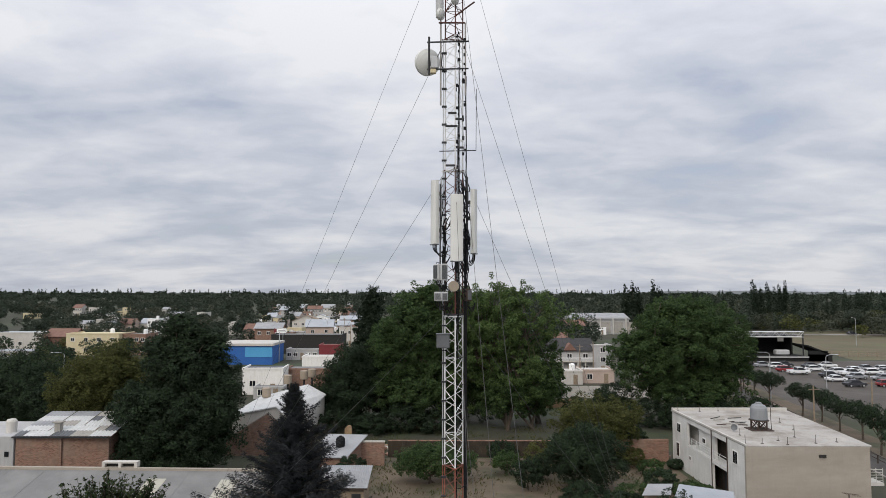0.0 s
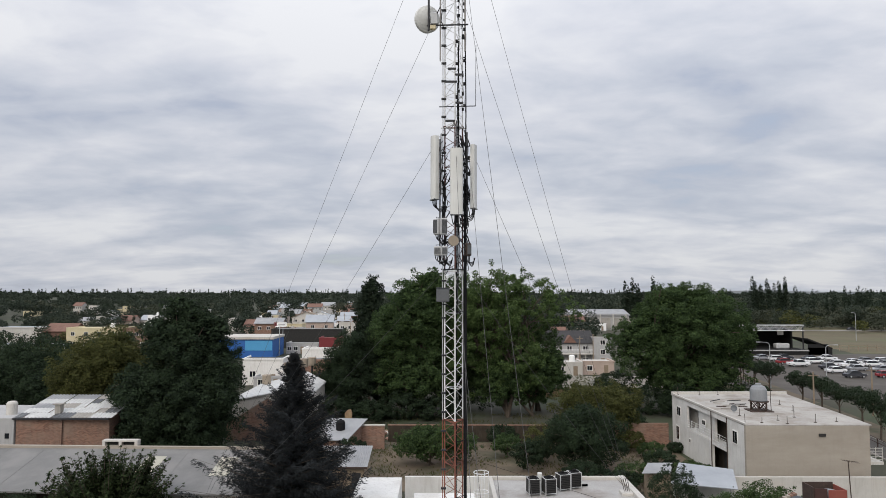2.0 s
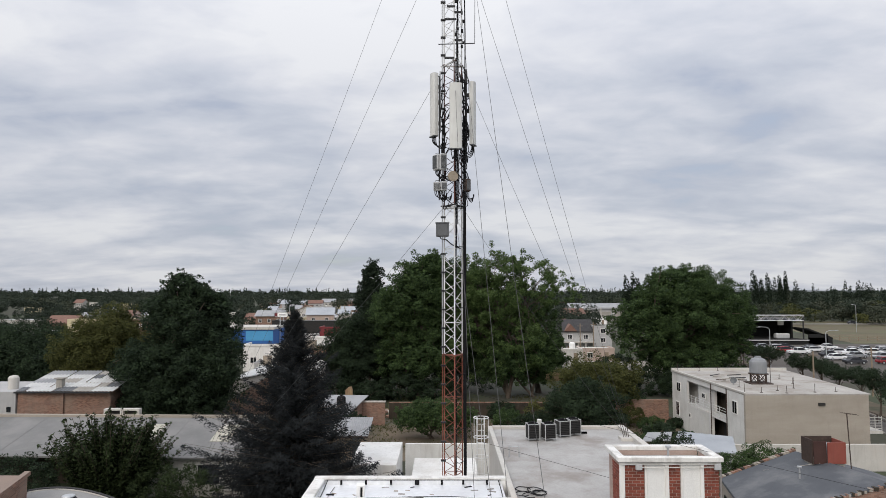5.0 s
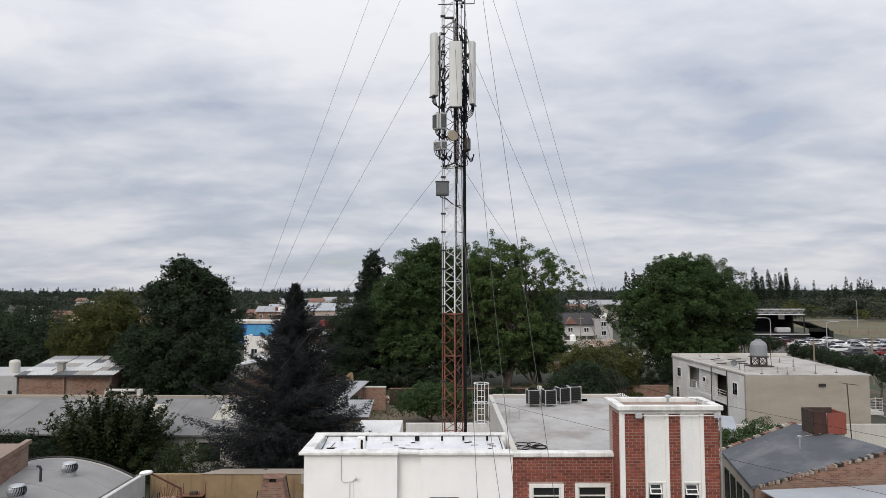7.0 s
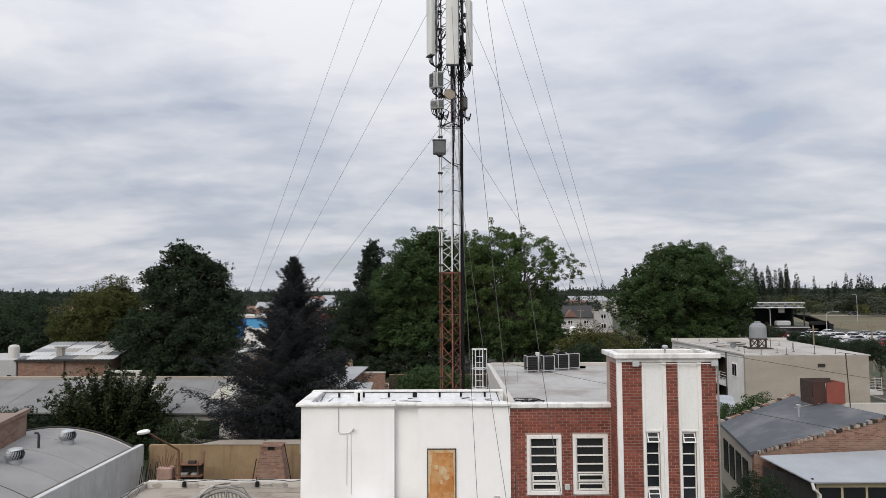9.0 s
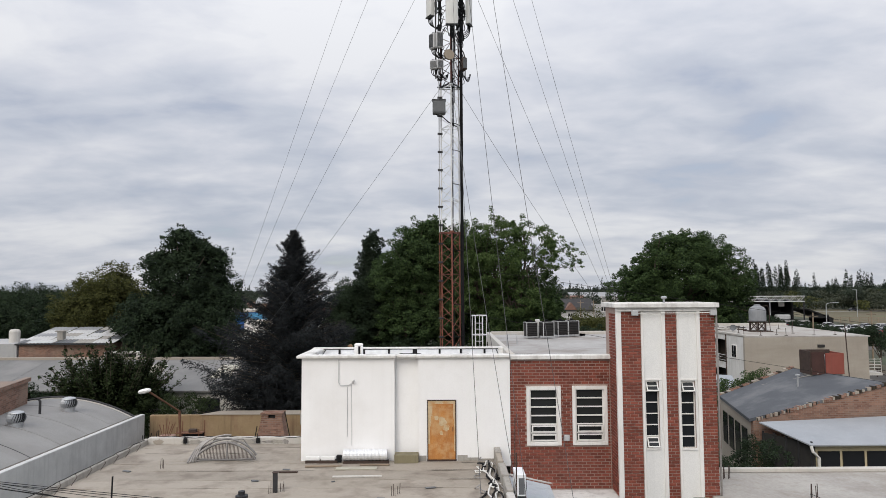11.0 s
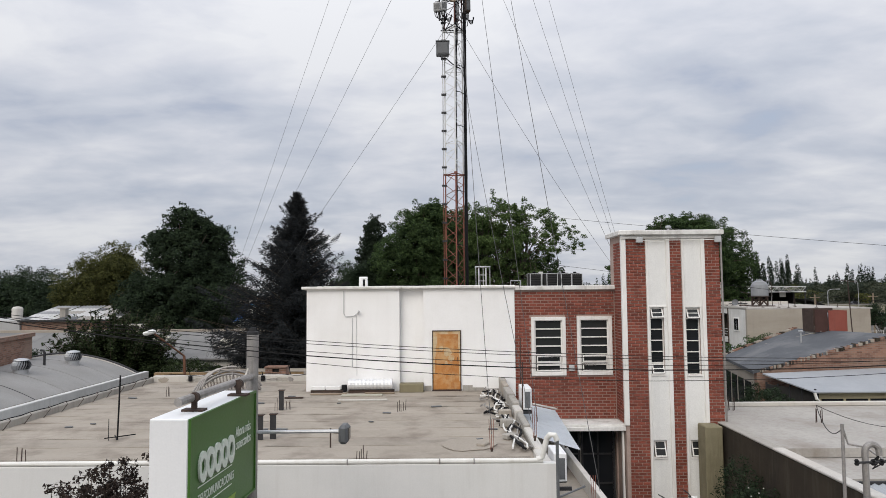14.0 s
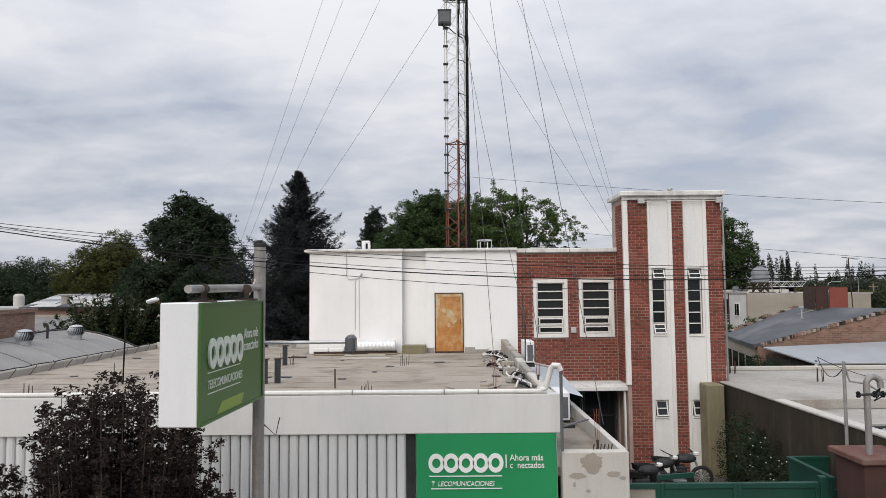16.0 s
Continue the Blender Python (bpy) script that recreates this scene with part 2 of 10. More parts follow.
M["steel"] = surf("galvanised_steel", (0.40, 0.41, 0.42), (0.52, 0.53, 0.54), 3, 0.5, metal=0.55, bump=0.08)
M["pipe_worn"] = surf("worn_grey_pipe", (0.24, 0.23, 0.22), (0.38, 0.36, 0.34), 6, 0.6, metal=0.4, bump=0.1, streak=(0.10, 0.08, 0.06), streak_amt=0.6)
M["dark_metal"] = surf("dark_steel", (0.022, 0.022, 0.024), (0.045, 0.045, 0.047), 4, 0.6, metal=0.2, bump=0.08)
M["rust_bar"] = surf("orange_rusted_iron", (0.11, 0.050, 0.028), (0.19, 0.092, 0.055), 5, 0.9, bump=0.2)
M["old_pink"] = surf("faded_pink_plaster", (0.30, 0.19, 0.15), (0.38, 0.25, 0.20), 1.4, 0.95, bump=0.25, stain=(0.18, 0.13, 0.10), stain_amt=0.6, stain_scale=1.5)
M["mast_red"] = surf("faded_red_mast_paint", (0.17, 0.052, 0.032), (0.26, 0.092, 0.058), 5, 0.65, bump=0.1, stain=(0.07, 0.045, 0.038), stain_amt=0.6, stain_scale=2)
# darker copy of the mast red for the two upper bands
M["mast_red_dark"] = surf("stained_dark_red_mast_paint", (0.060, 0.020, 0.016), (0.105, 0.036, 0.027), 5, 0.7, bump=0.1, stain=(0.03, 0.022, 0.02), stain_amt=0.6, stain_scale=2)
M["mast_white"] = surf("white_mast_paint", (0.66, 0.67, 0.67), (0.76, 0.76, 0.75), 5, 0.6, bump=0.1, stain=(0.4, 0.36, 0.32), stain_amt=0.4, stain_scale=2)
M["antenna"] = surf("antenna_shell", (0.60, 0.60, 0.57), (0.68, 0.68, 0.65), 1.0, 0.5, bump=0.02, streak=(0.42, 0.42, 0.40), streak_amt=0.3, fine=0.07)
M["radio_grey"] = surf("radio_unit_grey", (0.40, 0.41, 0.41), (0.52, 0.52, 0.52), 2.0, 0.5, bump=0.05)
M["cabinet_grey"] = surf("dark_grey_cabinet", (0.085, 0.09, 0.095), (0.135, 0.14, 0.145), 2.0, 0.5, bump=0.05)
M["cable"] = surf("black_cable", (0.008, 0.008, 0.009), (0.016, 0.016, 0.017), 8, 0.8, bump=0.05, spec=0.15)
M["wire"] = surf("weathered_wire", (0.012, 0.012, 0.012), (0.025, 0.025, 0.025), 8, 0.8, bump=0.0, spec=0.15)
M["guy"] = surf("guy_strand", (0.065, 0.065, 0.065), (0.10, 0.10, 0.10), 8, 0.7, metal=0.2, bump=0.0)
M["concrete"] = surf("stained_concrete", (0.30, 0.28, 0.25), (0.40, 0.38, 0.34), 0.7, 0.9, bump=0.3, streak=(0.13, 0.12, 0.11), streak_amt=0.5,
                     stain=(0.2, 0.19, 0.17), stain_amt=0.5)
M["render_grey"] = surf("raw_cement_render", (0.29, 0.255, 0.210), (0.39, 0.350, 0.295), 0.4, 0.95, bump=0.25, streak=(0.28, 0.25, 0.22), streak_amt=0.35,
                        stain=(0.27, 0.23, 0.19), stain_amt=0.5, stain_scale=0.25, stretch=(0.4, 0.4, 2.2))
# stained wall, dark enough to carry the shade of recesses and courtyard
M["dark_wall"] = surf("stained_and_shaded_wall", (0.024, 0.018, 0.012), (0.055, 0.042, 0.028), 0.55, 0.95, bump=0.3, streak=(0.12, 0.105, 0.085), streak_amt=0.35, stain=(0.016, 0.014, 0.011), stain_amt=0.7, stain_scale=0.6)
M["sand_wall"] = surf("ochre_wall", (0.25, 0.175, 0.095), (0.33, 0.24, 0.14), 0.8, 0.95, bump=0.35, streak=(0.13, 0.085, 0.05), streak_amt=0.7, stain=(0.21, 0.12, 0.075), stain_amt=0.6, stain_scale=1.1)
M["olive_post"] = surf("mossy_concrete", (0.17, 0.15, 0.09), (0.25, 0.22, 0.14), 1.5, 0.95, bump=0.3, streak=(0.08, 0.07, 0.05), streak_amt=0.6)
M["old_white"] = surf("old_whitewash", (0.46, 0.44, 0.405), (0.58, 0.56, 0.52), 0.7, 0.9, bump=0.2, streak=(0.34, 0.31, 0.27), streak_amt=0.45,
                      stain=(0.42, 0.36, 0.30), stain_amt=0.45)
M["flat_white"] = surf("weathered_white_paint", (0.62, 0.61, 0.58), (0.74, 0.73, 0.70), 0.6, 0.9, bump=0.12, streak=(0.36, 0.33, 0.30), streak_amt=0.4, stain=(0.45, 0.41, 0.36), stain_amt=0.35)
M["zinc"] = surf("zinc_sheet", (0.24, 0.245, 0.25), (0.36, 0.365, 0.37), 0.5, 0.6, metal=0.25, bump=0.08, streak=(0.28, 0.28, 0.28), streak_amt=0.4, stain=(0.34, 0.34, 0.34), stain_amt=0.4)
M["zinc_blue"] = surf("pale_blue_sheet", (0.29, 0.31, 0.335), (0.38, 0.40, 0.42), 0.5, 0.5, metal=0.15, bump=0.05, streak=(0.42, 0.44, 0.46), streak_amt=0.3)
M["slate_roof"] = surf("grey_blue_roof_felt", (0.066, 0.071, 0.080), (0.100, 0.106, 0.116), 0.4, 0.85, bump=0.2, stain=(0.19, 0.19, 0.19), stain_amt=0.5, stain_scale=0.4)
M["grey_roof"] = surf("grey_roof_sheet", (0.140, 0.138, 0.133), (0.195, 0.192, 0.185), 0.35, 0.75, bump=0.1, streak=(0.2, 0.2, 0.2), streak_amt=0.3, stain=(0.22, 0.21, 0.2), stain_amt=0.5)
M["skylight"] = surf("yellowed_skylight", (0.34, 0.325, 0.26), (0.42, 0.40, 0.33), 1.0, 0.5, bump=0.05)
M["common_brick"] = surf("orange_common_brick", (0.17, 0.085, 0.058), (0.27, 0.15, 0.105), 2.2, 0.95, bump=0.5, grain=22, stain=(0.25, 0.19, 0.15), stain_amt=0.6,
                         stain_scale=0.5, streak=(0.15, 0.10, 0.08), streak_amt=0.3, courses=(0.24, 0.20, 0.17))
M["green_paint"] = surf("green_gate_paint", (0.006, 0.042, 0.030), (0.011, 0.066, 0.045), 1.2, 0.5, bump=0.05, streak=(0.02, 0.07, 0.05), streak_amt=0.4)
M["oxide_red"] = surf("oxide_red_tank_housing", (0.22, 0.055, 0.04), (0.28, 0.085, 0.06), 1.0, 0.8, bump=0.1, streak=(0.13, 0.05, 0.04), streak_amt=0.4)
M["tank_grey"] = surf("grey_tank_plastic", (0.19, 0.20, 0.21), (0.26, 0.27, 0.28), 1.5, 0.6, bump=0.05)
M["dark_brick"] = surf("dark_painted_pillar", (0.045, 0.022, 0.018), (0.075, 0.036, 0.030), 1.2, 0.9, bump=0.3, streak=(0.03, 0.02, 0.018), streak_amt=0.5)
M["rust_cap"] = surf("red_brown_cap", (0.10, 0.045, 0.035), (0.16, 0.075, 0.06), 1.5, 0.9, bump=0.3, stain=(0.2, 0.17, 0.15), stain_amt=0.4, stain_scale=2)
M["grille_steel"] = surf("grimy_grille_steel", (0.13, 0.125, 0.12), (0.24, 0.23, 0.22), 5, 0.6, metal=0.3, bump=0.1, streak=(0.08, 0.06, 0.05), streak_amt=0.5)
M["corrugate_white"] = surf("whitewashed_corrugated_sheet", (0.46, 0.46, 0.45), (0.60, 0.60, 0.585), 1.2, 0.8, bump=0.1, streak=(0.28, 0.28, 0.27), streak_amt=0.4)
M["asphalt"] = surf("asphalt", (0.060, 0.055, 0.050), (0.095, 0.088, 0.080), 0.5, 0.9, bump=0.3, grain=12)
M["lot"] = surf("gravel_lot", (0.054, 0.047, 0.040), (0.088, 0.076, 0.065), 0.15, 0.95, bump=0.3, grain=5, stain=(0.13, 0.12, 0.11), stain_amt=0.5, stain_scale=0.06)
M["pavement"] = surf("pavement_concrete", (0.20, 0.185, 0.165), (0.27, 0.25, 0.225), 0.6, 0.9, bump=0.2, stain=(0.2, 0.19, 0.17), stain_amt=0.4)
M["ground"] = surf("dry_earth_and_grass", (0.024, 0.030, 0.016), (0.060, 0.055, 0.036), 0.09, 0.95, bump=0.3, grain=3, stain=(0.05, 0.075, 0.03), stain_amt=0.8, stain_scale=0.05)
# blue-grey hills carry the air haze in their colour
M["hill"] = surf("haze_blue_hills", (0.10, 0.115, 0.12), (0.14, 0.15, 0.15), 0.002, 0.95, bump=0.0, grain=0.02)
M["field"] = surf("dry_pasture", (0.086, 0.073, 0.040), (0.125, 0.104, 0.061), 0.05, 0.95, bump=0.2, grain=2, stain=(0.10, 0.12, 0.05), stain_amt=0.5, stain_scale=0.04)
M["yard"] = surf("bare_yard_earth", (0.085, 0.068, 0.045), (0.150, 0.115, 0.080), 0.3, 0.95, bump=0.3, grain=6, stain=(0.040, 0.052, 0.024), stain_amt=0.9, stain_scale=0.16)
M["barrel_sheet"] = surf("matt_grey_barrel_sheet", (0.225, 0.22, 0.21), (0.31, 0.305, 0.295), 0.4, 0.95, bump=0.1, streak=(0.22, 0.21, 0.2), streak_amt=0.3, stain=(0.24, 0.23, 0.22), stain_amt=0.4, spec=0.1)
M["glass_dark"] = plain_glass("dark_window_glass", (0.015, 0.017, 0.02))
M["glass_grey"] = plain_glass("dusty_window_glass", (0.022, 0.024, 0.024), 0.25)
# near-black carries the shade of rooms and openings, and black casings too
M["interior"] = surf("room_shade_black", (0.02, 0.02, 0.02), (0.035, 0.033, 0.03), 2, 0.9, bump=0.0)
M["bark"] = surf("bark", (0.06, 0.045, 0.035), (0.10, 0.08, 0.06), 6, 0.95, bump=0.6, grain=30)
M["pvc"] = surf("white_plastic_pipe", (0.68, 0.67, 0.63), (0.76, 0.75, 0.71), 2, 0.5, bump=0.02, streak=(0.45, 0.40, 0.34), streak_amt=0.3, fine=0.07)
M["stage_black"] = surf("black_stage_cloth", (0.008, 0.008, 0.008), (0.016, 0.016, 0.016), 1, 0.9, bump=0.1)
M["tank_beige"] = surf("beige_tank", (0.30, 0.25, 0.19), (0.37, 0.31, 0.24), 1.0, 0.8, bump=0.05)
M["tar"] = surf("dark_seam_tar", (0.07, 0.06, 0.05), (0.12, 0.105, 0.09), 3, 0.9, bump=0.1)
M["wood"] = surf("grey_timber", (0.20, 0.155, 0.11), (0.30, 0.235, 0.17), 3, 0.9, bump=0.3)
M["tyre"] = surf("tyre_rubber", (0.015, 0.015, 0.015), (0.025, 0.025, 0.025), 5, 0.85, bump=0.1)
M["tile_brown"] = surf("dark_roof_tiles", (0.022, 0.021, 0.022), (0.045, 0.042, 0.042), 1.0, 0.8, bump=0.3, grain=8)
M["tile_red"] = surf("clay_roof_tiles", (0.15, 0.08, 0.06), (0.21, 0.12, 0.09), 1.0, 0.85, bump=0.3, grain=8)
M["cream"] = surf("cream_plaster", (0.55, 0.47, 0.30), (0.62, 0.54, 0.36), 0.5, 0.85, bump=0.1, streak=(0.4, 0.33, 0.22), streak_amt=0.3)
M["blue_paint"] = surf("blue_hall_paint", (0.02, 0.10, 0.34), (0.03, 0.13, 0.40), 0.3, 0.55, bump=0.05)
M["blue_light"] = surf("pale_blue_hall_paint", (0.07, 0.30, 0.55), (0.09, 0.34, 0.60), 0.3, 0.55, bump=0.05)
M["red_paint"] = surf("red_shop_paint", (0.15, 0.020, 0.024), (0.19, 0.028, 0.032), 0.4, 0.6, bump=0.05)
M["pink_plaster"] = surf("pink_plaster", (0.40, 0.31, 0.26), (0.48, 0.385, 0.33), 0.5, 0.9, bump=0.1)
M["grey_plaster"] = surf("grey_plaster", (0.36, 0.36, 0.36), (0.46, 0.45, 0.44), 0.5, 0.9, bump=0.1, streak=(0.25, 0.24, 0.23), streak_amt=0.4)
M["leaf_dark"] = leafy("dark_tree_leaves", (0.014, 0.022, 0.015), (0.039, 0.06, 0.03))
M["leaf_mid"] = leafy("green_tree_leaves", (0.02, 0.036, 0.017), (0.078, 0.122, 0.044), 0.3)
M["leaf_bright"] = leafy("bright_tree_leaves", (0.028, 0.05, 0.018), (0.12, 0.176, 0.06), 0.35)
M["leaf_olive"] = leafy("olive_tree_leaves", (0.03, 0.037, 0.013), (0.11, 0.114, 0.038), 0.3)
M["needle"] = leafy("blue_spruce_needles", (0.0165, 0.0185, 0.0195), (0.033, 0.037, 0.039), 0.12)
M["leaf_purple"] = leafy("dark_purple_leaves", (0.014, 0.011, 0.0105), (0.043, 0.030, 0.024), 0.2)
# far leaves toned greyer: distance haze put into the leaf colour
M["leaf_far"] = leafy("hazed_wood_leaves", (0.016, 0.024, 0.018), (0.045, 0.058, 0.04), 0.2, patch=0.07, leaf=0.25)
M["leaf_far_pale"] = leafy("hazed_pale_leaves", (0.028, 0.036, 0.024), (0.078, 0.086, 0.058), 0.2, patch=0.09, leaf=0.3)
M["leaf_poplar"] = leafy("poplar_leaves", (0.013, 0.021, 0.015), (0.033, 0.048, 0.028), 0.2)
M["grass"] = leafy("grass_blades", (0.04, 0.048, 0.018), (0.105, 0.1, 0.04), 0.3)


# ---- builders ----
def box(bm, x0, x1, y0, y1, z0, z1, bevel=0.0):
    v = [bm.verts.new(p) for p in ((x0, y0, z0), (x1, y0, z0), (x1, y1, z0), (x0, y1, z0), (x0, y0, z1), (x1, y0, z1), (x1, y1, z1), (x0, y1, z1))]
    f = [bm.faces.new([v[i] for i in q]) for q in ((0, 3, 2, 1), (4, 5, 6, 7), (0, 1, 5, 4), (1, 2, 6, 5), (2, 3, 7, 6), (3, 0, 4, 7))]
    if bevel:
        ed = {e for q in f for e in q.edges}
        bmesh.ops.bevel(bm, geom=list(ed), offset=bevel, segments=1, affect="EDGES")
    return bm


def rod(bm, p, q, r0, r1=None, n=8, caps=True):
    """A straight tapered bar from p to q."""
    p, q = Vector(p), Vector(q)
    r1 = r0 if r1 is None else r1
    d = (q - p).normalized()
    a = d.orthogonal().normalized()
    b = d.cross(a)
    ring = []
    for c, r in ((p, r0), (q, r1)):
        ring.append([bm.verts.new(c + r * (math.cos(2 * math.pi * i / n) * a + math.sin(2 * math.pi * i / n) * b)) for i in range(n)])
    for i in range(n):
        bm.faces.new((ring[0][i], ring[0][(i + 1) % n], ring[1][(i + 1) % n], ring[1][i]))
    if caps:
        bm.faces.new(ring[0][::-1])
        bm.faces.new(ring[1])
    return bm


def tube(bm, pts, r, n=6):
    """A bent round bar through the points."""
    pts = [Vector(p) for p in pts]
    rings, a = [], None
    for i, p in enumerate(pts):
        d = (pts[min(i + 1, len(pts) - 1)] - pts[max(i - 1, 0)]).normalized()
        a = d.orthogonal() if a is None else a - d * a.dot(d)
        a.normalize()
        b = d.cross(a)
        rings.append([bm.verts.new(p + r * (math.cos(2 * math.pi * k / n) * a + math.sin(2 * math.pi * k / n) * b)) for k in range(n)])
    for u, w in zip(rings, rings[1:]):
        for k in range(n):
            bm.faces.new((u[k], u[(k + 1) % n], w[(k + 1) % n], w[k]))
    bm.faces.new(rings[0][::-1])
    bm.faces.new(rings[-1])
    return bm


def slab(bm, top, thick):
    """A plate: its top corners in order, and its thickness straight down."""
    t = [bm.verts.new(p) for p in top]
    u = [bm.verts.new((p[0], p[1], p[2] - thick)) for p in top]
    bm.faces.new(t)
    bm.faces.new(u[::-1])
    n = len(t)
    for i in range(n):
        bm.faces.new((t[i], u[i], u[(i + 1) % n], t[(i + 1) % n]))
    return bm


def prism(bm, pts, push):
    """A closed outline pushed along a vector."""
    push = Vector(push)
    a = [bm.verts.new(p) for p in pts]
    b = [bm.verts.new(Vector(p) + push) for p in pts]
    bm.faces.new(a)
    bm.faces.new(b[::-1])
    n = len(a)
    for i in range(n):
        bm.faces.new((a[i], b[i], b[(i + 1) % n], a[(i + 1) % n]))
    return bm


def lathe(bm, prof, c=(0, 0, 0), n=20):
    """A turned shape from (radius, height) pairs."""
    rings = [[bm.verts.new((c[0] + r * math.cos(2 * math.pi * k / n), c[1] + r * math.sin(2 * math.pi * k / n), c[2] + z)) for k in range(n)] for r, z in prof]
    for u, w in zip(rings, rings[1:]):
        for k in range(n):
            bm.faces.new((u[k], u[(k + 1) % n], w[(k + 1) % n], w[k]))
    bm.faces.new(rings[0][::-1])
    bm.faces.new(rings[-1])
    return bm


def B():
    return bmesh.new()


def shape(name, bm, mat, smooth=False):
    bmesh.ops.recalc_face_normals(bm, faces=bm.faces)
    me = bpy.data.meshes.new(name)
    bm.to_mesh(me)
    bm.free()
    me.materials.append(M[mat] if isinstance(mat, str) else mat)
    if smooth:
        for p in me.polygons:
            p.use_smooth = True
    return me


def part(name, bm, mat, parent=None, label="", smooth=False):
    """Links a bmesh, written in world places, as one mesh object under a thing or part."""
    ob = new(name, shape(name, bm, mat, smooth))
    if parent is not None:
        ob.parent = parent
        if parent.type == "EMPTY":
            ob.matrix_parent_inverse = parent.matrix_basis.inverted()
    if label:
        ob["label"] = label
    return ob


def thing(name, at, label, category, group=""):
    ob = new(name)
    ob.empty_display_size = 0.2
    ob.matrix_basis = Matrix.Translation(at)
    return tagged(ob, label, category, group)


def solo(name, bm, mat, label, category, group="", smooth=False):
    return tagged(part(name, bm, mat, smooth=smooth), label, category, group)


def setting(name, bm, mat, label="", smooth=False):
    return tagged(part(name, bm, mat, smooth=smooth), label, kind="structure")


def arc(c, r, a0, a1, n, axis="z"):
    out = []
    for i in range(n + 1):
        a = radians(a0 + (a1 - a0) * i / n)
        u, w = r * math.cos(a), r * math.sin(a)
        out.append({"z": (c[0] + u, c[1] + w, c[2]), "y": (c[0] + u, c[1], c[2] + w), "x": (c[0], c[1] + u, c[2] + w)}[axis])
    return out


def sag(p, q, drop, n=14):
    p, q = Vector(p), Vector(q)
    return [p.lerp(q, i / n) - Vector((0, 0, drop * 4 * (i / n) * (1 - i / n))) for i in range(n + 1)]


# ---- ground, roads ----
def ground_sheet():
    bm = B()
    xs = [-4200, -1500, -500, -200, -60, 0, 60, 200, 500, 1500, 4200]
    ys = [-300, -60, 0, 60, 200, 500, 1200, 2400, 4300]
    v = [[bm.verts.new((x, y, 0.0)) for x in xs] for y in ys]
    for j in range(len(ys) - 1):
        for i in range(len(xs) - 1):
            bm.faces.new((v[j][i], v[j][i + 1], v[j + 1][i + 1], v[j + 1][i]))
    setting("ground", bm, "ground", "flat dry earth with rough grass")


ground_sheet()
setting("road", slab(B(), [(-80, -6, 0.03), (80, -6, 0.03), (80, 7.2, 0.03), (-80, 7.2, 0.03)], 0.05), "asphalt", "grey asphalt street")
setting("pavement", box(B(), -80, 80, 7.2, 13.0, -0.02, 0.16, 0.02), "pavement", "concrete pavement along the street")
setting("yard", slab(B(), [(-14, 60, 0.02), (26, 60, 0.02), (26, 79, 0.02), (-14, 79, 0.02)], 0.03), "yard", "bare earth yard with weeds")
setting("road_side", slab(B(), [(39.7, 20, 0.03), (43.2, 20, 0.03), (66.9, 180, 0.03), (63.2, 180, 0.03)], 0.04), "asphalt", "asphalt avenue beside the trees")
setting("pavement_side", slab(B(), [(43.5, 20, 0.12), (49.5, 20, 0.12), (69.5, 180, 0.12), (67.2, 180, 0.12)], 0.14), "yard", "bare earth verge under the avenue trees")
setting("parking_lot", slab(B(), [(60, 110, 0.04), (190, 110, 0.04), (190, 188, 0.04), (66, 188, 0.04)], 0.05), "lot", "gravel parking lot")
setting("pasture", slab(B(), [(118, 190, 0.03), (420, 190, 0.03), (520, 330, 0.03), (150, 330, 0.03)], 0.04), "field", "dry yellow pasture")
setting("road_far", slab(B(), [(130, 296, 0.07), (600, 296, 0.07), (600, 304, 0.07), (130, 304, 0.07)], 0.04), "pavement", "far pale road")
setting("dirt_clearing", slab(B(), [(-14, 82, 0.025), (40, 82, 0.025), (44, 128, 0.025), (-18, 128, 0.025)], 0.03), "ground", "weedy trodden earth under the grove")

# ---- main building: the front wing ----
FX0, FX1, FY0, FY1, RZ = -11.3, 2.08, 13.08, 23.4, 4.38
wing = setting("wall_front_wing", box(B(), FX0, FX1 - 0.02, 13.2, 26.2, 0.0, RZ - 0.06), "white_wall", "plastered body of the single-storey wing")
setting("fascia", box(B(), FX0, FX1 + 0.03, 13.02, 13.19, 3.82, 4.55, 0.01), "fascia", "white painted fascia along the roof edge")
setting("parapet_left", box(B(), FX0 - 0.18, FX0, 13.1, 26.2, 4.1, 4.56, 0.02), "concrete", "dirty low parapet")
bm = B()
box(bm, FX0, -4.95, 26.0, 26.25, 4.2, 4.62, 0.02)
setting("parapet_back", bm, "old_white", "peeling white low parapet")
# the right parapet: uneven, broken blocks stepping down towards the street
pr = setting("parapet_right", prism(B(), [(1.88, 13.2, 4.3), (1.88, 23.38, 4.3), (1.88, 23.38, 4.60), (1.88, 13.2, 4.42)], (0.18, 0, 0)), "concrete", "weathered broken concrete parapet on the roof edge")
rng = random.Random(51)
y = 13.2
while y < 23.2:
    ln = rng.uniform(0.8, 2.2)
    top = 4.50 + 0.30 * (y - 13.2) / 10 + rng.uniform(-0.03, 0.05)
    bm = box(B(), 1.86 + rng.uniform(-0.03, 0.03), 2.07 + rng.uniform(-0.03, 0.02), y, min(23.36, y + ln - rng.uniform(0.0, 0.02)), 4.30, top, 0.025)
    part("block", bm, rng.choice(("concrete", "concrete", "old_white", "render_grey")), pr)
    y += ln
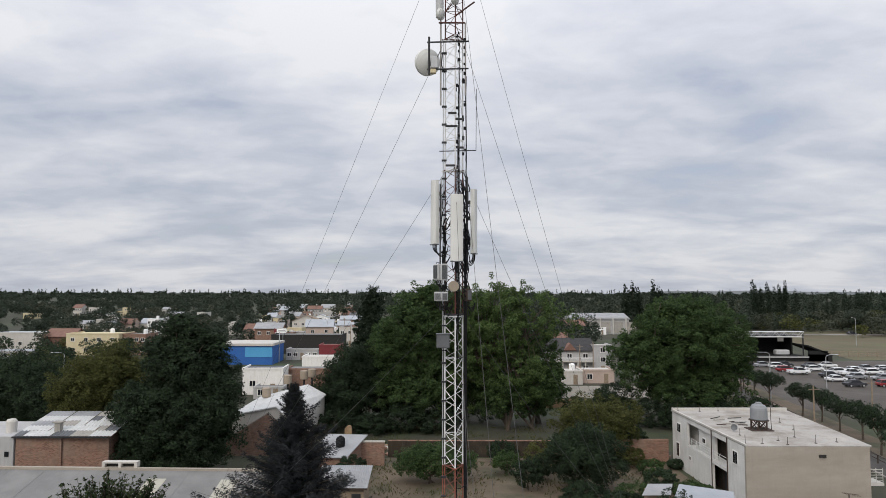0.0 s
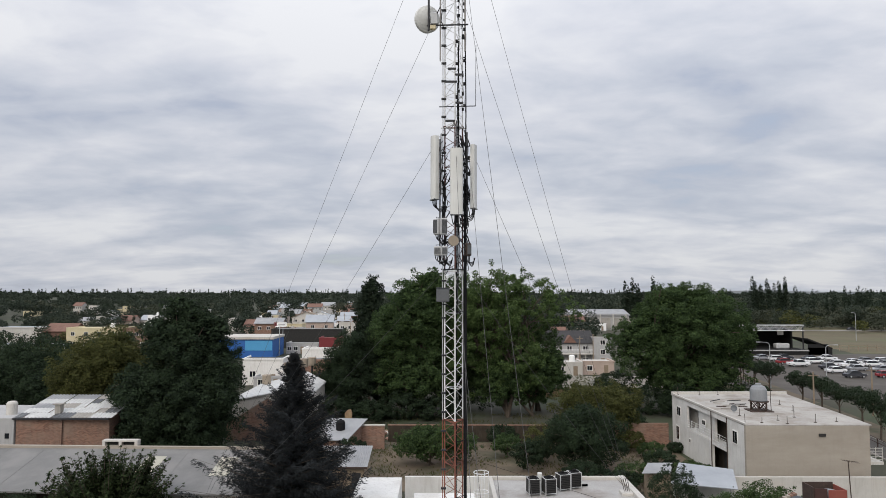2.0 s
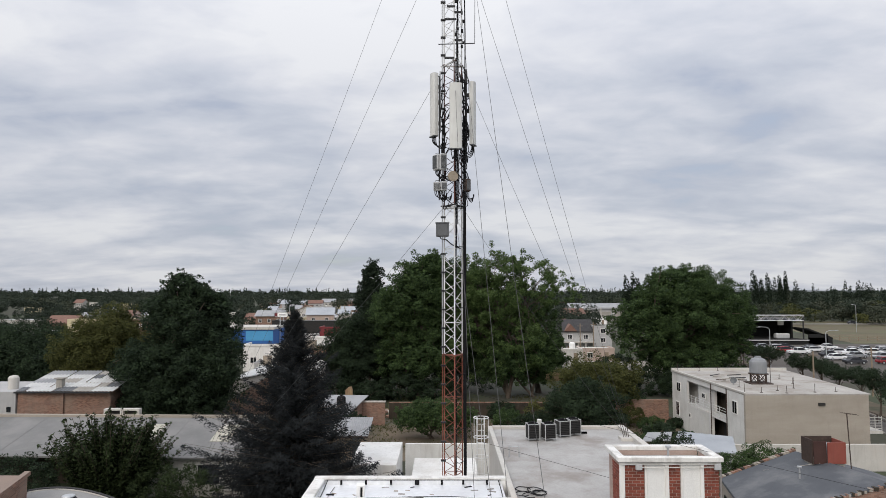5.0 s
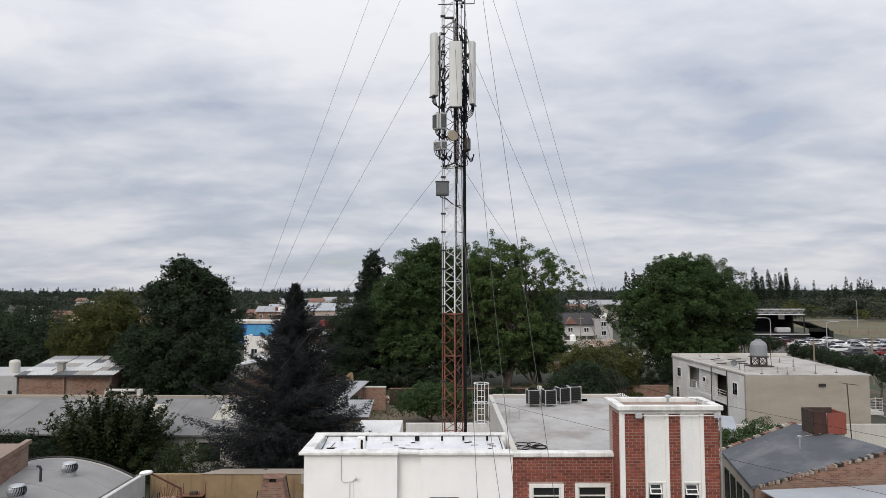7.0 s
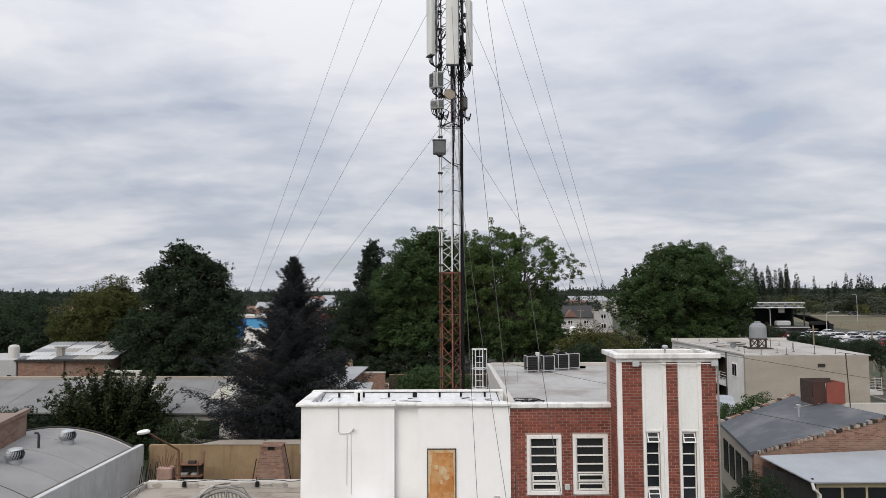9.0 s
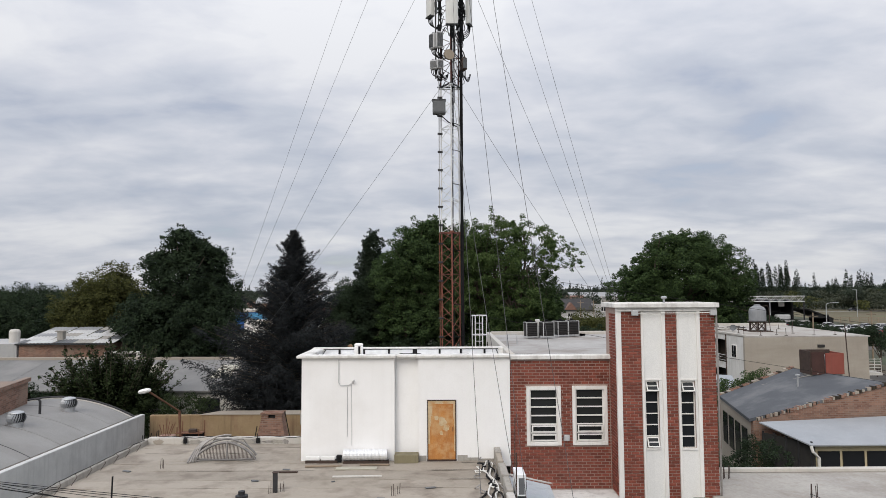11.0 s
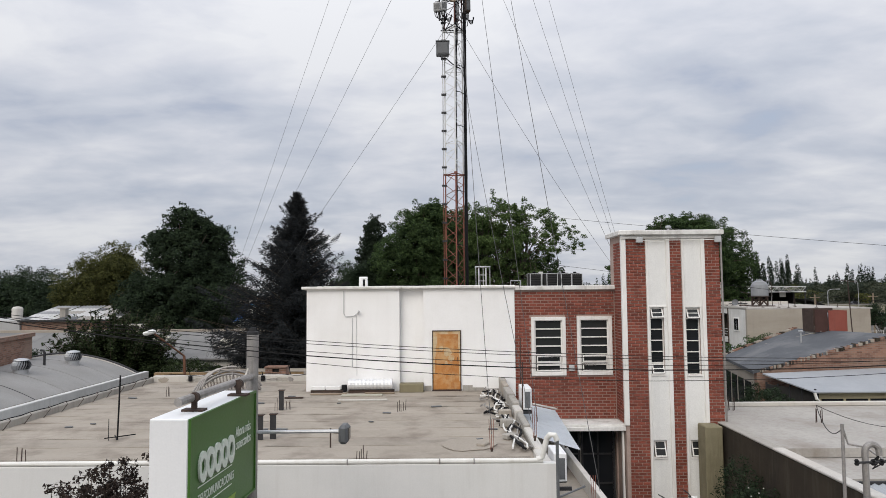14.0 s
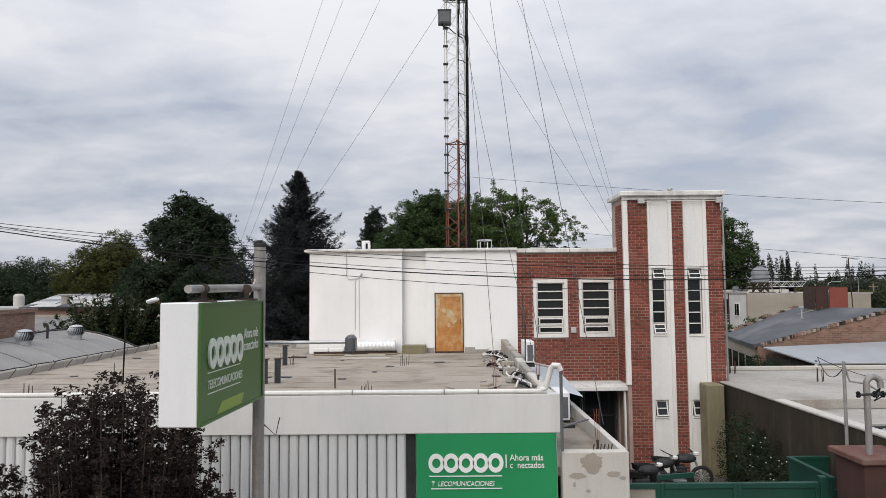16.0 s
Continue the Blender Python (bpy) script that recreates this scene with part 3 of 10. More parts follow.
# membrane laid in overlapping strips across the roof
strip_mesh = {}
roof_base = setting("roof_front_wing", box(B(), FX0, 1.86, 13.2, 26.0, RZ - 0.06, RZ - 0.02), "membrane", "flat roof in dusty beige membrane")
y, k = 13.2, 0
while y < 25.9:
    w = min((0.98, 1.12, 0.86, 1.04, 0.92)[k % 5], 26.0 - y)
    k += 1
    x1 = 1.86 if y + w <= 23.35 else (-4.95 if y > 23.3 else 1.86)
    if y < 23.38 < y + w:
        w = 23.38 - y
    key = (round(w, 3), x1)
    if key not in strip_mesh:
        bm = B()
        n = 26
        rows = []
        for j, (yy, zz) in enumerate(((0, 0.012), (0.05, 0.016), (w * 0.5, 0.008), (w, 0.006))):
            rows.append([bm.verts.new((FX0 + (x1 - FX0) * i / n, yy + (0.012 * math.sin(i * 2.1 + j) if j < 2 else 0), zz + 0.004 * math.sin(i * 1.7 + 3 * j))) for i in range(n + 1)])
        for u, v2 in zip(rows, rows[1:]):
            for i in range(n):
                bm.faces.new((u[i], u[i + 1], v2[i + 1], v2[i]))
        low = [bm.verts.new((p.co.x, p.co.y - 0.004, -0.02)) for p in rows[0]]
        for i in range(n):
            bm.faces.new((low[i], low[i + 1], rows[0][i + 1], rows[0][i]))
        strip_mesh[key] = shape("membrane_strip", bm, "membrane")
    ob = new("membrane_strip", strip_mesh[key])
    ob.location = (0, y, RZ - 0.012)
    ob.parent = roof_base
    bm, xx, rr = B(), FX0 + 0.3, random.Random(int(y * 37))
    while xx < x1 - 0.5:
        ln = rr.uniform(0.3, 1.8)
        if rr.random() < 0.30:
            ww = rr.uniform(0.004, 0.03) if rr.random() < 0.4 else 0.008
            e = min(xx + ln, x1 - 0.1)
            jig = rr.uniform(-0.03, 0.03)
            v = [bm.verts.new(q) for q in ((xx, y - 0.012 - ww + jig, RZ + 0.0165), (e, y - 0.012 - ww * 0.4 - jig, RZ + 0.0165), (e, y - 0.008, RZ + 0.0165), (xx, y - 0.008, RZ + 0.0165))]
            bm.faces.new(v)
        xx += ln
    part("tar_seam", bm, "tar", roof_base)
    y += w + 0.001

# metal cladding on the front: each rib a folded pan
bm = B()
prof = [(0.0, 0.0), (0.012, -0.040), (0.038, -0.062), (0.088, -0.072), (0.138, -0.062), (0.164, -0.040), (0.176, 0.0)]
for (x0, y0), (x1, y1) in zip(prof, prof[1:]):
    a, b, c, d = [bm.verts.new(p) for p in ((x0, y0, 0.16), (x1, y1, 0.16), (x1, y1, 3.815), (x0, y0, 3.815))]
    bm.faces.new((a, b, c, d))
bmesh.ops.remove_doubles(bm, verts=bm.verts, dist=0.0001)
rib = shape("rib", bm, "cladding")
clad = setting("cladding_front", box(B(), FX0, -0.66, 13.15, 13.19, 0.0, 3.815), "dark_metal", "ribbed white metal cladding of the street front")
x = FX0
while x < -0.86:
    ob = new("rib", rib)
    ob.location, ob.parent = (x, 13.148, 0), clad
    x += 0.187

# the shop sign panel on the front
sgn = thing("shop_sign", (0.7, 13.1, 0), "bright green shop sign panel with white raised lettering", "sign")
part("panel", box(B(), -0.64, 2.02, 13.03, 13.15, 1.9, 3.815, 0.01), "sign_green", sgn)


def words(text, size, at, mat, parent, rot=(90, 0, 0), slant=0.0, thick=0.012, squeeze=1.0):
    """Raised lettering, each character a part of its own."""
    cu = bpy.data.curves.new("letter", "FONT")
    cu.body, cu.size, cu.extrude, cu.shear = text, size, thick, slant
    tmp = bpy.data.objects.new("letter", cu)
    scene.collection.objects.link(tmp)
    me = bpy.data.meshes.new_from_object(tmp.evaluated_get(bpy.context.evaluated_depsgraph_get()))
    bpy.data.objects.remove(tmp)
    bm = bmesh.new()
    bm.from_mesh(me)
    bmesh.ops.remove_doubles(bm, verts=bm.verts, dist=1e-5)
    left, glyphs = set(bm.faces), []
    while left:
        heap, isle = [left.pop()], []
        while heap:
            q = heap.pop()
            isle.append(q)
            for e in q.edges:
                for o in e.link_faces:
                    if o in left:
                        left.discard(o)
                        heap.append(o)
        xs = [v.co.x - slant * v.co.y for q in isle for v in q.verts]
        glyphs.append([min(xs), max(xs), isle])
    glyphs.sort(key=lambda g: g[0])
    rows = []
    for lo, hi, isle in glyphs:
        if rows and min(hi, rows[-1][1]) - max(lo, rows[-1][0]) > 0.4 * min(hi - lo, rows[-1][1] - rows[-1][0]):
            rows[-1] = [min(lo, rows[-1][0]), max(hi, rows[-1][1]), rows[-1][2] + isle]
        else:
            rows.append([lo, hi, isle])
    place = pose(*at, *rot) @ Matrix.Diagonal((squeeze, 1, 1, 1))
    for lo, hi, isle in rows:
        one, seen = bmesh.new(), {}
        for q in isle:
            for v in q.verts:
                if v not in seen:
                    seen[v] = one.verts.new(place @ v.co)
            one.faces.new([seen[v] for v in q.verts])
        part("letter", one, mat, parent)
    bm.free()


def blob_mark(place, length, height, mat, parent):
    """A brand mark drawn as a row of plain rings; place maps (along, up) to the world."""
    n = 5
    for i in range(n):
        bm = B()
        cx, r = length * (i + 0.5) / n, length / n * 0.54
        outer = [(cx + r * math.cos(a), 0.62 * height * math.sin(a) * 0.8) for a in np.linspace(0, 2 * math.pi, 24, endpoint=False)]
        hole = 0.52
        inner = [(cx + hole * (u - cx), hole * w) for u, w in outer]
        v = [bm.verts.new(place(u, w, 0.0)) for u, w in outer]
        v2 = [bm.verts.new(place(u, w, 0.025)) for u, w in outer]
        v3 = [bm.verts.new(place(u, w, 0.025)) for u, w in inner]
        v4 = [bm.verts.new(place(u, w, 0.0)) for u, w in inner]
        for k in range(24):
            j = (k + 1) % 24
            bm.faces.new((v[k], v[j], v2[j], v2[k]))
            bm.faces.new((v2[k], v2[j], v3[j], v3[k]))
            bm.faces.new((v3[k], v3[j], v4[j], v4[k]))
        part("mark_ring", bm, mat, parent)


def front_place(u, w, d):
    return (-0.40 + u, 13.03 - d, 3.27 + w)


blob_mark(front_place, 1.40, 0.36, "letter", sgn)
words("Ahora más", 0.165, (1.13, 13.02, 3.31), "letter", sgn, squeeze=0.88)
words("c  nectados", 0.165, (1.13, 13.02, 3.17), "letter", sgn, squeeze=0.86)
words("T  LECOMUNICACIONES", 0.125, (-0.36, 13.02, 2.845), "letter", sgn, slant=0.15, squeeze=0.86)
part("divider", box(B(), 1.05, 1.07, 13.01, 13.03, 3.18, 3.42), "letter", sgn)
part("rule", box(B(), -0.40, 0.98, 13.01, 13.03, 3.02, 3.035), "letter", sgn)
part("rule", box(B(), -0.36, 0.98, 13.01, 13.03, 2.79, 2.805), "letter", sgn)

# ---- main building: white plastered upper block ----
UY, UZ = 23.4, 8.02
bm = B()
box(bm, -4.82, -1.58, UY, UY + 0.25, RZ - 0.2, 7.9)
box(bm, -1.60, -0.72, UY + 0.30, UY + 0.46, RZ - 0.2, 7.9)
box(bm, -0.74, 2.44, UY - 0.06, UY + 0.25, RZ - 0.2, 7.9)
setting("wall_upper_front", bm, "white_wall", "white plastered wall of the upper storey")
bm = B()
box(bm, -4.82, -4.6, UY + 0.25, 26.2, 2.0, 7.9)
box(bm, -4.6, 2.44, 26.0, 26.2, 2.0, 7.9)
setting("wall_upper_sides", bm, "white_wall", "white plastered side and back walls of the upper storey")
setting("roof_upper_block", box(B(), -4.6, 2.3, UY + 0.48, 26.0, 7.60, 7.79), "alu_membrane", "silvery membrane roof with a raised rim")
bm = B()
for x0, x1, y0 in ((-4.98, -1.52, UY - 0.16), (-1.52, -0.80, UY - 0.05), (-0.80, 2.46, UY - 0.2)):
    box(bm, x0, x1, y0, UY + 0.34, 7.90, 8.0, 0.02)
box(bm, -4.98, -4.55, UY + 0.34, 26.0, 7.88, 8.0, 0.02)
box(bm, -4.98, 2.46, 26.0, 26.35, 7.88, 8.03, 0.02)
setting("cornice_upper_block", bm, "cornice", "weathered white cornice round the upper roof")
straps = thing("membrane_strap", (0, 26, 7.79), "silvery membrane lining of the parapet with black straps", "roof lining")
rng = random.Random(61)
xs = [-4.5, -3.9, -2.95, -1.98, -0.98, -0.02, 0.8, 1.72, 2.25]
for a, b in zip(xs, xs[1:]):
    part("lining", box(B(), a + 0.015, b - 0.015, 25.93 + rng.uniform(-0.012, 0.012), 25.995, 7.78, 7.975 + rng.uniform(-0.015, 0.012), 0.015), "alu_membrane", straps)
for i, x in enumerate(xs[1:-1]):
    w = 0.085 if i == 3 else 0.038
    part("strap", box(B(), x - w, x + w, 25.895, 25.912, 7.79 + rng.uniform(0.0, 0.02), 7.985), "cable", straps)
part("seam", box(B(), -4.5, 2.25, 25.90, 25.916, 7.965, 7.992), "cable", straps)
for pts, r in (([(-4.42, 25.85, 7.97), (-4.44, 25.2, 7.83), (-4.4, 24.05, 7.82), (-4.1, 23.94, 7.825), (-2.0, 23.96, 7.82), (-0.4, 24.06, 7.82), (0.9, 23.97, 7.825), (2.18, 23.98, 7.83), (2.2, 25.0, 7.83), (2.16, 25.86, 7.97)], 0.017),
               ([(-4.1, 25.6, 7.81), (-4.16, 24.3, 7.81), (-2.9, 24.3, 7.81), (0.2, 24.45, 7.81), (1.9, 24.2, 7.81)], 0.011),
               ([(-4.3, 23.9, 7.82), (-4.38, 23.82, 7.99), (-4.3, 23.7, 8.012)], 0.012),
               ([(-1.5, 23.9, 7.81), (-1.42, 23.72, 8.012), (-0.7, 23.66, 8.014), (-0.2, 23.9, 7.82)], 0.012)):
    solo("roof_cable", tube(B(), pts, r, 5), "cable", "black cable lying round the upper roof", "cable", "cables on the upper roof")
for i in range(16):
    x, y, w = rng.uniform(-4.2, 2.0), rng.uniform(24.0, 25.7), rng.uniform(0.05, 0.16)
    bm = B()
    box(bm, x - w, x + w, y - 0.3 * w, y + 0.3 * w, 7.788, 7.788 + rng.uniform(0.012, 0.04), 0.004)
    bm.transform(Matrix.Translation((x, y, 0)) @ Matrix.Rotation(rng.uniform(-0.6, 0.6), 4, "Z") @ Matrix.Translation((-x, -y, 0)))
    solo("roof_scrap", bm, rng.choice(("cable", "render_grey", "pipe_worn")), "scrap of dark debris on the membrane roof", "debris", "scraps on the upper roof")
bm = B()
box(bm, -3.07, -2.93, 24.0, 24.2, 7.79, 8.26, 0.02)
box(bm, -2.85, -2.77, 24.0, 24.2, 7.79, 8.26, 0.02)
box(bm, -3.07, -2.77, 24.0, 24.2, 8.25, 8.35, 0.03)
solo("roof_vent", bm, "white_wall", "small white plastered vent stack on the parapet", "vent")
# black block as the shade in the gap between the legs
solo("vent_flap", box(B(), -2.93, -2.85, 24.05, 24.15, 7.79, 8.25), "cable", "dark slot in the small white vent stack", "vent")
bm = B()
tube(bm, [(-3.52, 23.38, 7.85), (-3.52, 23.37, 7.05), (-3.45, 23.36, 6.95), (-3.15, 23.36, 6.97), (-3.02, 23.34, 7.08)], 0.014)
tube(bm, [(-3.22, 23.38, 6.9), (-3.22, 23.38, 5.2)], 0.010)
tube(bm, [(-3.08, 23.38, 7.0), (-3.06, 23.38, 4.9)], 0.007)
rod(bm, (-3.02, 23.34, 7.04), (-2.97, 23.25, 7.14), 0.035)
solo("wall_conduit", bm, "radio_grey", "thin grey conduit and cable run down the white wall", "conduit")

# the rusted roof door
dr = thing("roof_door", (0.06, 23.34, 4.42), "rusted orange sheet-metal door in a thin frame in the white wall", "door")
part("leaf", box(B(), -0.41, 0.53, UY - 0.09, UY - 0.05, 4.42, 6.42, 0.006), "rust", dr)
bm = B()
box(bm, -0.44, -0.41, UY - 0.11, UY - 0.04, 4.40, 6.45)
box(bm, 0.53, 0.56, UY - 0.11, UY - 0.04, 4.40, 6.45)
box(bm, -0.41, 0.53, UY - 0.11, UY - 0.04, 6.42, 6.45)
part("frame", bm, "rust_dark", dr)
rr = random.Random(83)
# ragged remains of old paint along the edges of the door and in its middle
def paint_rest(base_pts, inner_pts, lift):
    pts = [(x, UY - 0.0905 - lift, z) for x, z in base_pts + inner_pts[::-1]]
    part("paint_flake", prism(B(), pts, (0, -0.0015, 0)), "peeled", dr)
for x0, x1, z0, z1 in ((-0.408, -0.35, 4.95, 5.55), (-0.408, -0.315, 5.55, 6.415), (0.485, 0.528, 4.7, 5.8), (0.465, 0.528, 5.8, 6.415), (-0.315, 0.465, 6.315, 6.415), (-0.315, -0.26, 5.9, 6.315)):
    part("paint_flake", box(B(), x0, x1, UY - 0.0925, UY - 0.0895, z0, z1, 0.001), "peeled", dr)
for cx, cz, rx, rz, lift in ((0.08, 5.72, 0.17, 0.20, 0.0), (0.22, 5.50, 0.13, 0.14, 0.003), (-0.12, 5.84, 0.09, 0.09, 0.003), (0.05, 5.32, 0.07, 0.08, 0.006)):
    ring = [(cx + rx * (0.6 + 0.5 * rr.random()) * math.cos(a), cz + rz * (0.6 + 0.5 * rr.random()) * math.sin(a)) for a in np.linspace(0, 2 * math.pi, 20)[:-1]]
    paint_rest(ring, [], lift)
part("threshold", box(B(), -0.45, 0.57, UY - 0.16, UY - 0.04, 4.36, 4.42), "rust_dark", dr)
part("handle", tube(B(), [(0.44, UY - 0.09, 5.38), (0.44, UY - 0.13, 5.40), (0.44, UY - 0.13, 5.50), (0.44, UY - 0.09, 5.52)], 0.009), "rust_dark", dr)

# ---- main building: the brick storey ----
BX0, BX1, TX0, TX1, TY = 2.44, 5.98, 5.93, 9.2, 22.3
WINS = [(3.01, 4.21), (4.60, 5.82)]
CZ0, CZ1 = 3.36, 7.82


def holes(bm, x0, x1, z0, z1, cuts, y0, y1):
    """A wall sheet between y0 and y1 with rectangular openings (x0, x1, z0, z1)."""
    xs = sorted({x0, x1, *[c[0] for c in cuts], *[c[1] for c in cuts]})
    zs = sorted({z0, z1, *[c[2] for c in cuts], *[c[3] for c in cuts]})
    for a, b in zip(xs, xs[1:]):
        for c, d in zip(zs, zs[1:]):
            mx, mz = (a + b) / 2, (c + d) / 2
            if not any(q[0] < mx < q[1] and q[2] < mz < q[3] for q in cuts):
                box(bm, a, b, y0, y1, c, d)
    return bm


bm = B()
holes(bm, BX0, BX1 + 3.3, 0.0, CZ1, [(WINS[0][0] + 0.05, WINS[0][1] - 0.05, 4.9, 6.84), (WINS[1][0] + 0.05, WINS[1][1] - 0.05, 4.9, 6.84), (3.45, 5.9, 0.0, 3.12)], UY + 0.02, UY + 0.25)
brick_wall = setting("wall_brick_storey", bm, "mortar", "red brick wall with pale mortar joints")
bm = B()
box(bm, BX0, TX0 + 0.05, UY - 0.12, UY + 0.3, 7.82, 7.97, 0.02)
setting("cornice_brick_storey", bm, "cornice", "weathered white cornice over the brick wall")
setting("roof_brick_storey", slab(B(), [(2.5, UY + 0.3, 7.70), (9.5, UY + 0.3, 7.70), (9.6, 35.9, 7.86), (2.5, 35.9, 7.86)], 0.2), "white_roof", "flat roof with worn pale grey coating")
setting("wall_brick_storey_body", box(B(), 2.5, 9.45, UY + 0.34, 35.9, 0.0, 7.5), "old_white", "rear body of the two-storey building")
bm = B()
box(bm, 2.44, 2.66, 23.74, 36.0, 7.5, 7.99, 0.02)
box(bm, 2.66, 9.4, 35.75, 36.0, 7.6, 8.02, 0.02)
box(bm, 9.4, 9.72, 23.4, 36.0, 7.5, 8.05, 0.02)
setting("parapet_brick_storey", bm, "old_white", "low whitewashed parapet round the flat roof")


def louvre_window(x0, x1, y, z0, z1, rows, name="window_1"):
    """A white framed steel window in rows of panes, some tipped open."""
    w = tagged(new(name), "white framed steel window with horizontal panes in the brick wall", "window", kind="structure")
    w.matrix_basis = Matrix.Translation(((x0 + x1) / 2, y, z0))
    bm = B()
    t = 0.12
    box(bm, x0, x0 + t, y - 0.05, y + 0.06, z0, z1, 0.008)
    box(bm, x1 - t, x1, y - 0.05, y + 0.06, z0, z1, 0.008)
    box(bm, x0 + t, x1 - t, y - 0.05, y + 0.06, z1 - t, z1, 0.008)
    box(bm, x0 + t, x1 - t, y - 0.07, y + 0.06, z0, z0 + t, 0.008)
    part("surround", bm, "trim", w)
    a, b, lo, hi = x0 + t, x1 - t, z0 + t, z1 - t
    # near-black sheet in place of the unlit room
    part("backing", box(B(), a, b, y + 0.22, y + 0.24, lo, hi), "interior", w, "near-black sheet as the shaded room behind the panes")
    h = (hi - lo) / rows
    bm = B()
    box(bm, a, a + 0.04, y + 0.03, y + 0.08, lo, hi)
    box(bm, b - 0.04, b, y + 0.03, y + 0.08, lo, hi)
    for i in range(rows + 1):
        box(bm, a + 0.04, b - 0.04, y + 0.03, y + 0.08, lo + i * h - 0.02, lo + i * h + 0.02)
    part("window_frame", bm, "trim", w)
    for i in range(rows):
        p = part("pane", box(B(), a + 0.04, b - 0.04, y + 0.09, y + 0.096, lo + i * h + 0.02, lo + (i + 1) * h - 0.02), "glass_grey", w)
    bm = B()
    for i in (0, 1):
        zz = lo + i * h
        box(bm, a + 0.06, a + 0.10, y - 0.04, y - 0.005, zz + 0.03, zz + h - 0.03)
        box(bm, b - 0.10, b - 0.06, y - 0.04, y - 0.005, zz + 0.03, zz + h - 0.03)
        box(bm, a + 0.10, b - 0.10, y - 0.04, y - 0.005, zz + h - 0.075, zz + h - 0.03)
        box(bm, a + 0.10, b - 0.10, y - 0.04, y - 0.005, zz + 0.03, zz + 0.075)
    part("casement", bm, "trim", w)
    return w


louvre_window(*WINS[0], UY, 4.86, 6.88, 6, "window_1")
louvre_window(*WINS[1], UY, 4.87, 6.89, 6, "window_2")
bm = B()
box(bm, 4.30, 4.48, UY - 0.08, UY + 0.02, 5.02, 5.22, 0.01)
solo("junction_box", bm, "radio_grey", "small grey junction box between the windows", "junction box")

# canopy and entrance
bm = B()
box(bm, 2.3, 6.22, 22.36, 23.4, 3.16, 3.30, 0.015)
box(bm, 2.3, 6.16, 22.45, 23.4, 3.30, 3.36, 0.01)
setting("canopy", bm, "cornice", "concrete canopy slab with a white edge over the entrance")
bm = B()
box(bm, 3.4, 6.0, 23.5, 25.6, 0.0, 0.1)
box(bm, 3.40, 3.45, 23.66, 25.6, 0.1, 3.1)
box(bm, 5.95, 6.0, 23.66, 25.6, 0.1, 3.1)
box(bm, 3.4, 6.0, 25.5, 25.6, 0.1, 3.1)
# recess walls near-black: entrance shade put into the colour
setting("wall_entrance", bm, "interior", "entrance recess with its shade in near-black colour")
ent = thing("entrance_gate", (4.7, 23.5, 0.1), "dark steel double entrance gate with small panes under the canopy", "gate")
for x0 in (3.5, 4.7):
    bm = B()
    for a, b, c, d in ((0, 0.06, 0, 2.9), (1.09, 1.15, 0, 2.9), (0.06, 1.09, 0, 0.07), (0.06, 1.09, 2.83, 2.9), (0.06, 1.09, 1.0, 1.06), (0.06, 1.09, 2.0, 2.05), (0.55, 0.60, 0.07, 2.83)):
        box(bm, x0 + a, x0 + b, 23.52, 23.57, 0.12 + c, 0.12 + d)
    leaf = part("gate_leaf", bm, "dark_metal", ent)
    part("pane", box(B(), x0 + 0.06, x0 + 1.09, 23.58, 23.586, 0.19, 2.95), "glass_dark", leaf)
bm = B()
for a in (5.86, 5.98, 6.06):
    box(bm, a, a + 0.06, 22.5, 22.62, 0.1, 3.15)
solo("entrance_post", bm, "trim", "white fluted post at the edge of the entrance", "post")

# ---- the brick tower ----
TTOP = 9.62
bm = B()
TCUTS = [(6.83, 7.28, 5.02, 7.22), (8.01, 8.48, 5.0, 7.2), (6.83, 7.26, 2.33, 2.87), (8.05, 8.48, 2.33, 2.87)]
holes(bm, TX0 + 0.16, TX1 - 0.02, 0.0, TTOP, TCUTS, TY + 0.02, TY + 0.22)
box(bm, TX0 + 0.02, TX0 + 0.16, TY + 0.02, 23.4, 0.0, TTOP)
box(bm, TX1 - 0.2, TX1 - 0.02, TY + 0.22, 23.6, 0.0, TTOP)
box(bm, TX0 + 0.16, TX1 - 0.2, 23.66, 23.9, 7.6, TTOP)
box(bm, TX0 + 0.02, TX0 + 0.16, 23.4, 23.9, 7.9, TTOP)
tower = setting("wall_tower", bm, "mortar", "tall red brick tower wall with pale joints")
STRIPS = [(6.75, 7.50), (7.94, 8.66)]
bm = B()
for a, b in STRIPS:
    cuts = [c for c in TCUTS if a < c[0] < b]
    holes(bm, a, b, 0.0, 9.5, cuts, TY - 0.012, TY + 0.018)
setting("plaster_strip", bm, "white_strip", "streaked white plaster strips on the tower")
bm = B()
for a, b in STRIPS:
    box(bm, a - 0.03, a + 0.045, TY - 0.05, TY + 0.018, 0.0, 9.5, 0.008)
    box(bm, b - 0.11, b + 0.015, TY - 0.07, TY + 0.018, 0.0, 9.5, 0.008)
    box(bm, a + 0.045, b - 0.11, TY - 0.03, TY - 0.0125, 7.22, 7.27)
box(bm, TX0 - 0.03, TX0 + 0.13, TY - 0.05, TY + 0.10, 3.36, 9.5, 0.01)
setting("trim_tower", bm, "trim", "white raised trim beside the plaster strips")
bm = B()
box(bm, TX0 - 0.14, TX1 + 0.08, TY - 0.22, TY + 0.02, 9.62, 9.78, 0.02)
box(bm, TX0 - 0.14, TX0 + 0.14, TY + 0.02, 23.95, 9.62, 9.78, 0.02)
box(bm, TX1 - 0.2, TX1 + 0.08, TY + 0.02, 23.95, 9.62, 9.78, 0.02)
box(bm, TX0 + 0.14, TX1 - 0.2, 23.7, 23.95, 9.62, 9.78, 0.02)
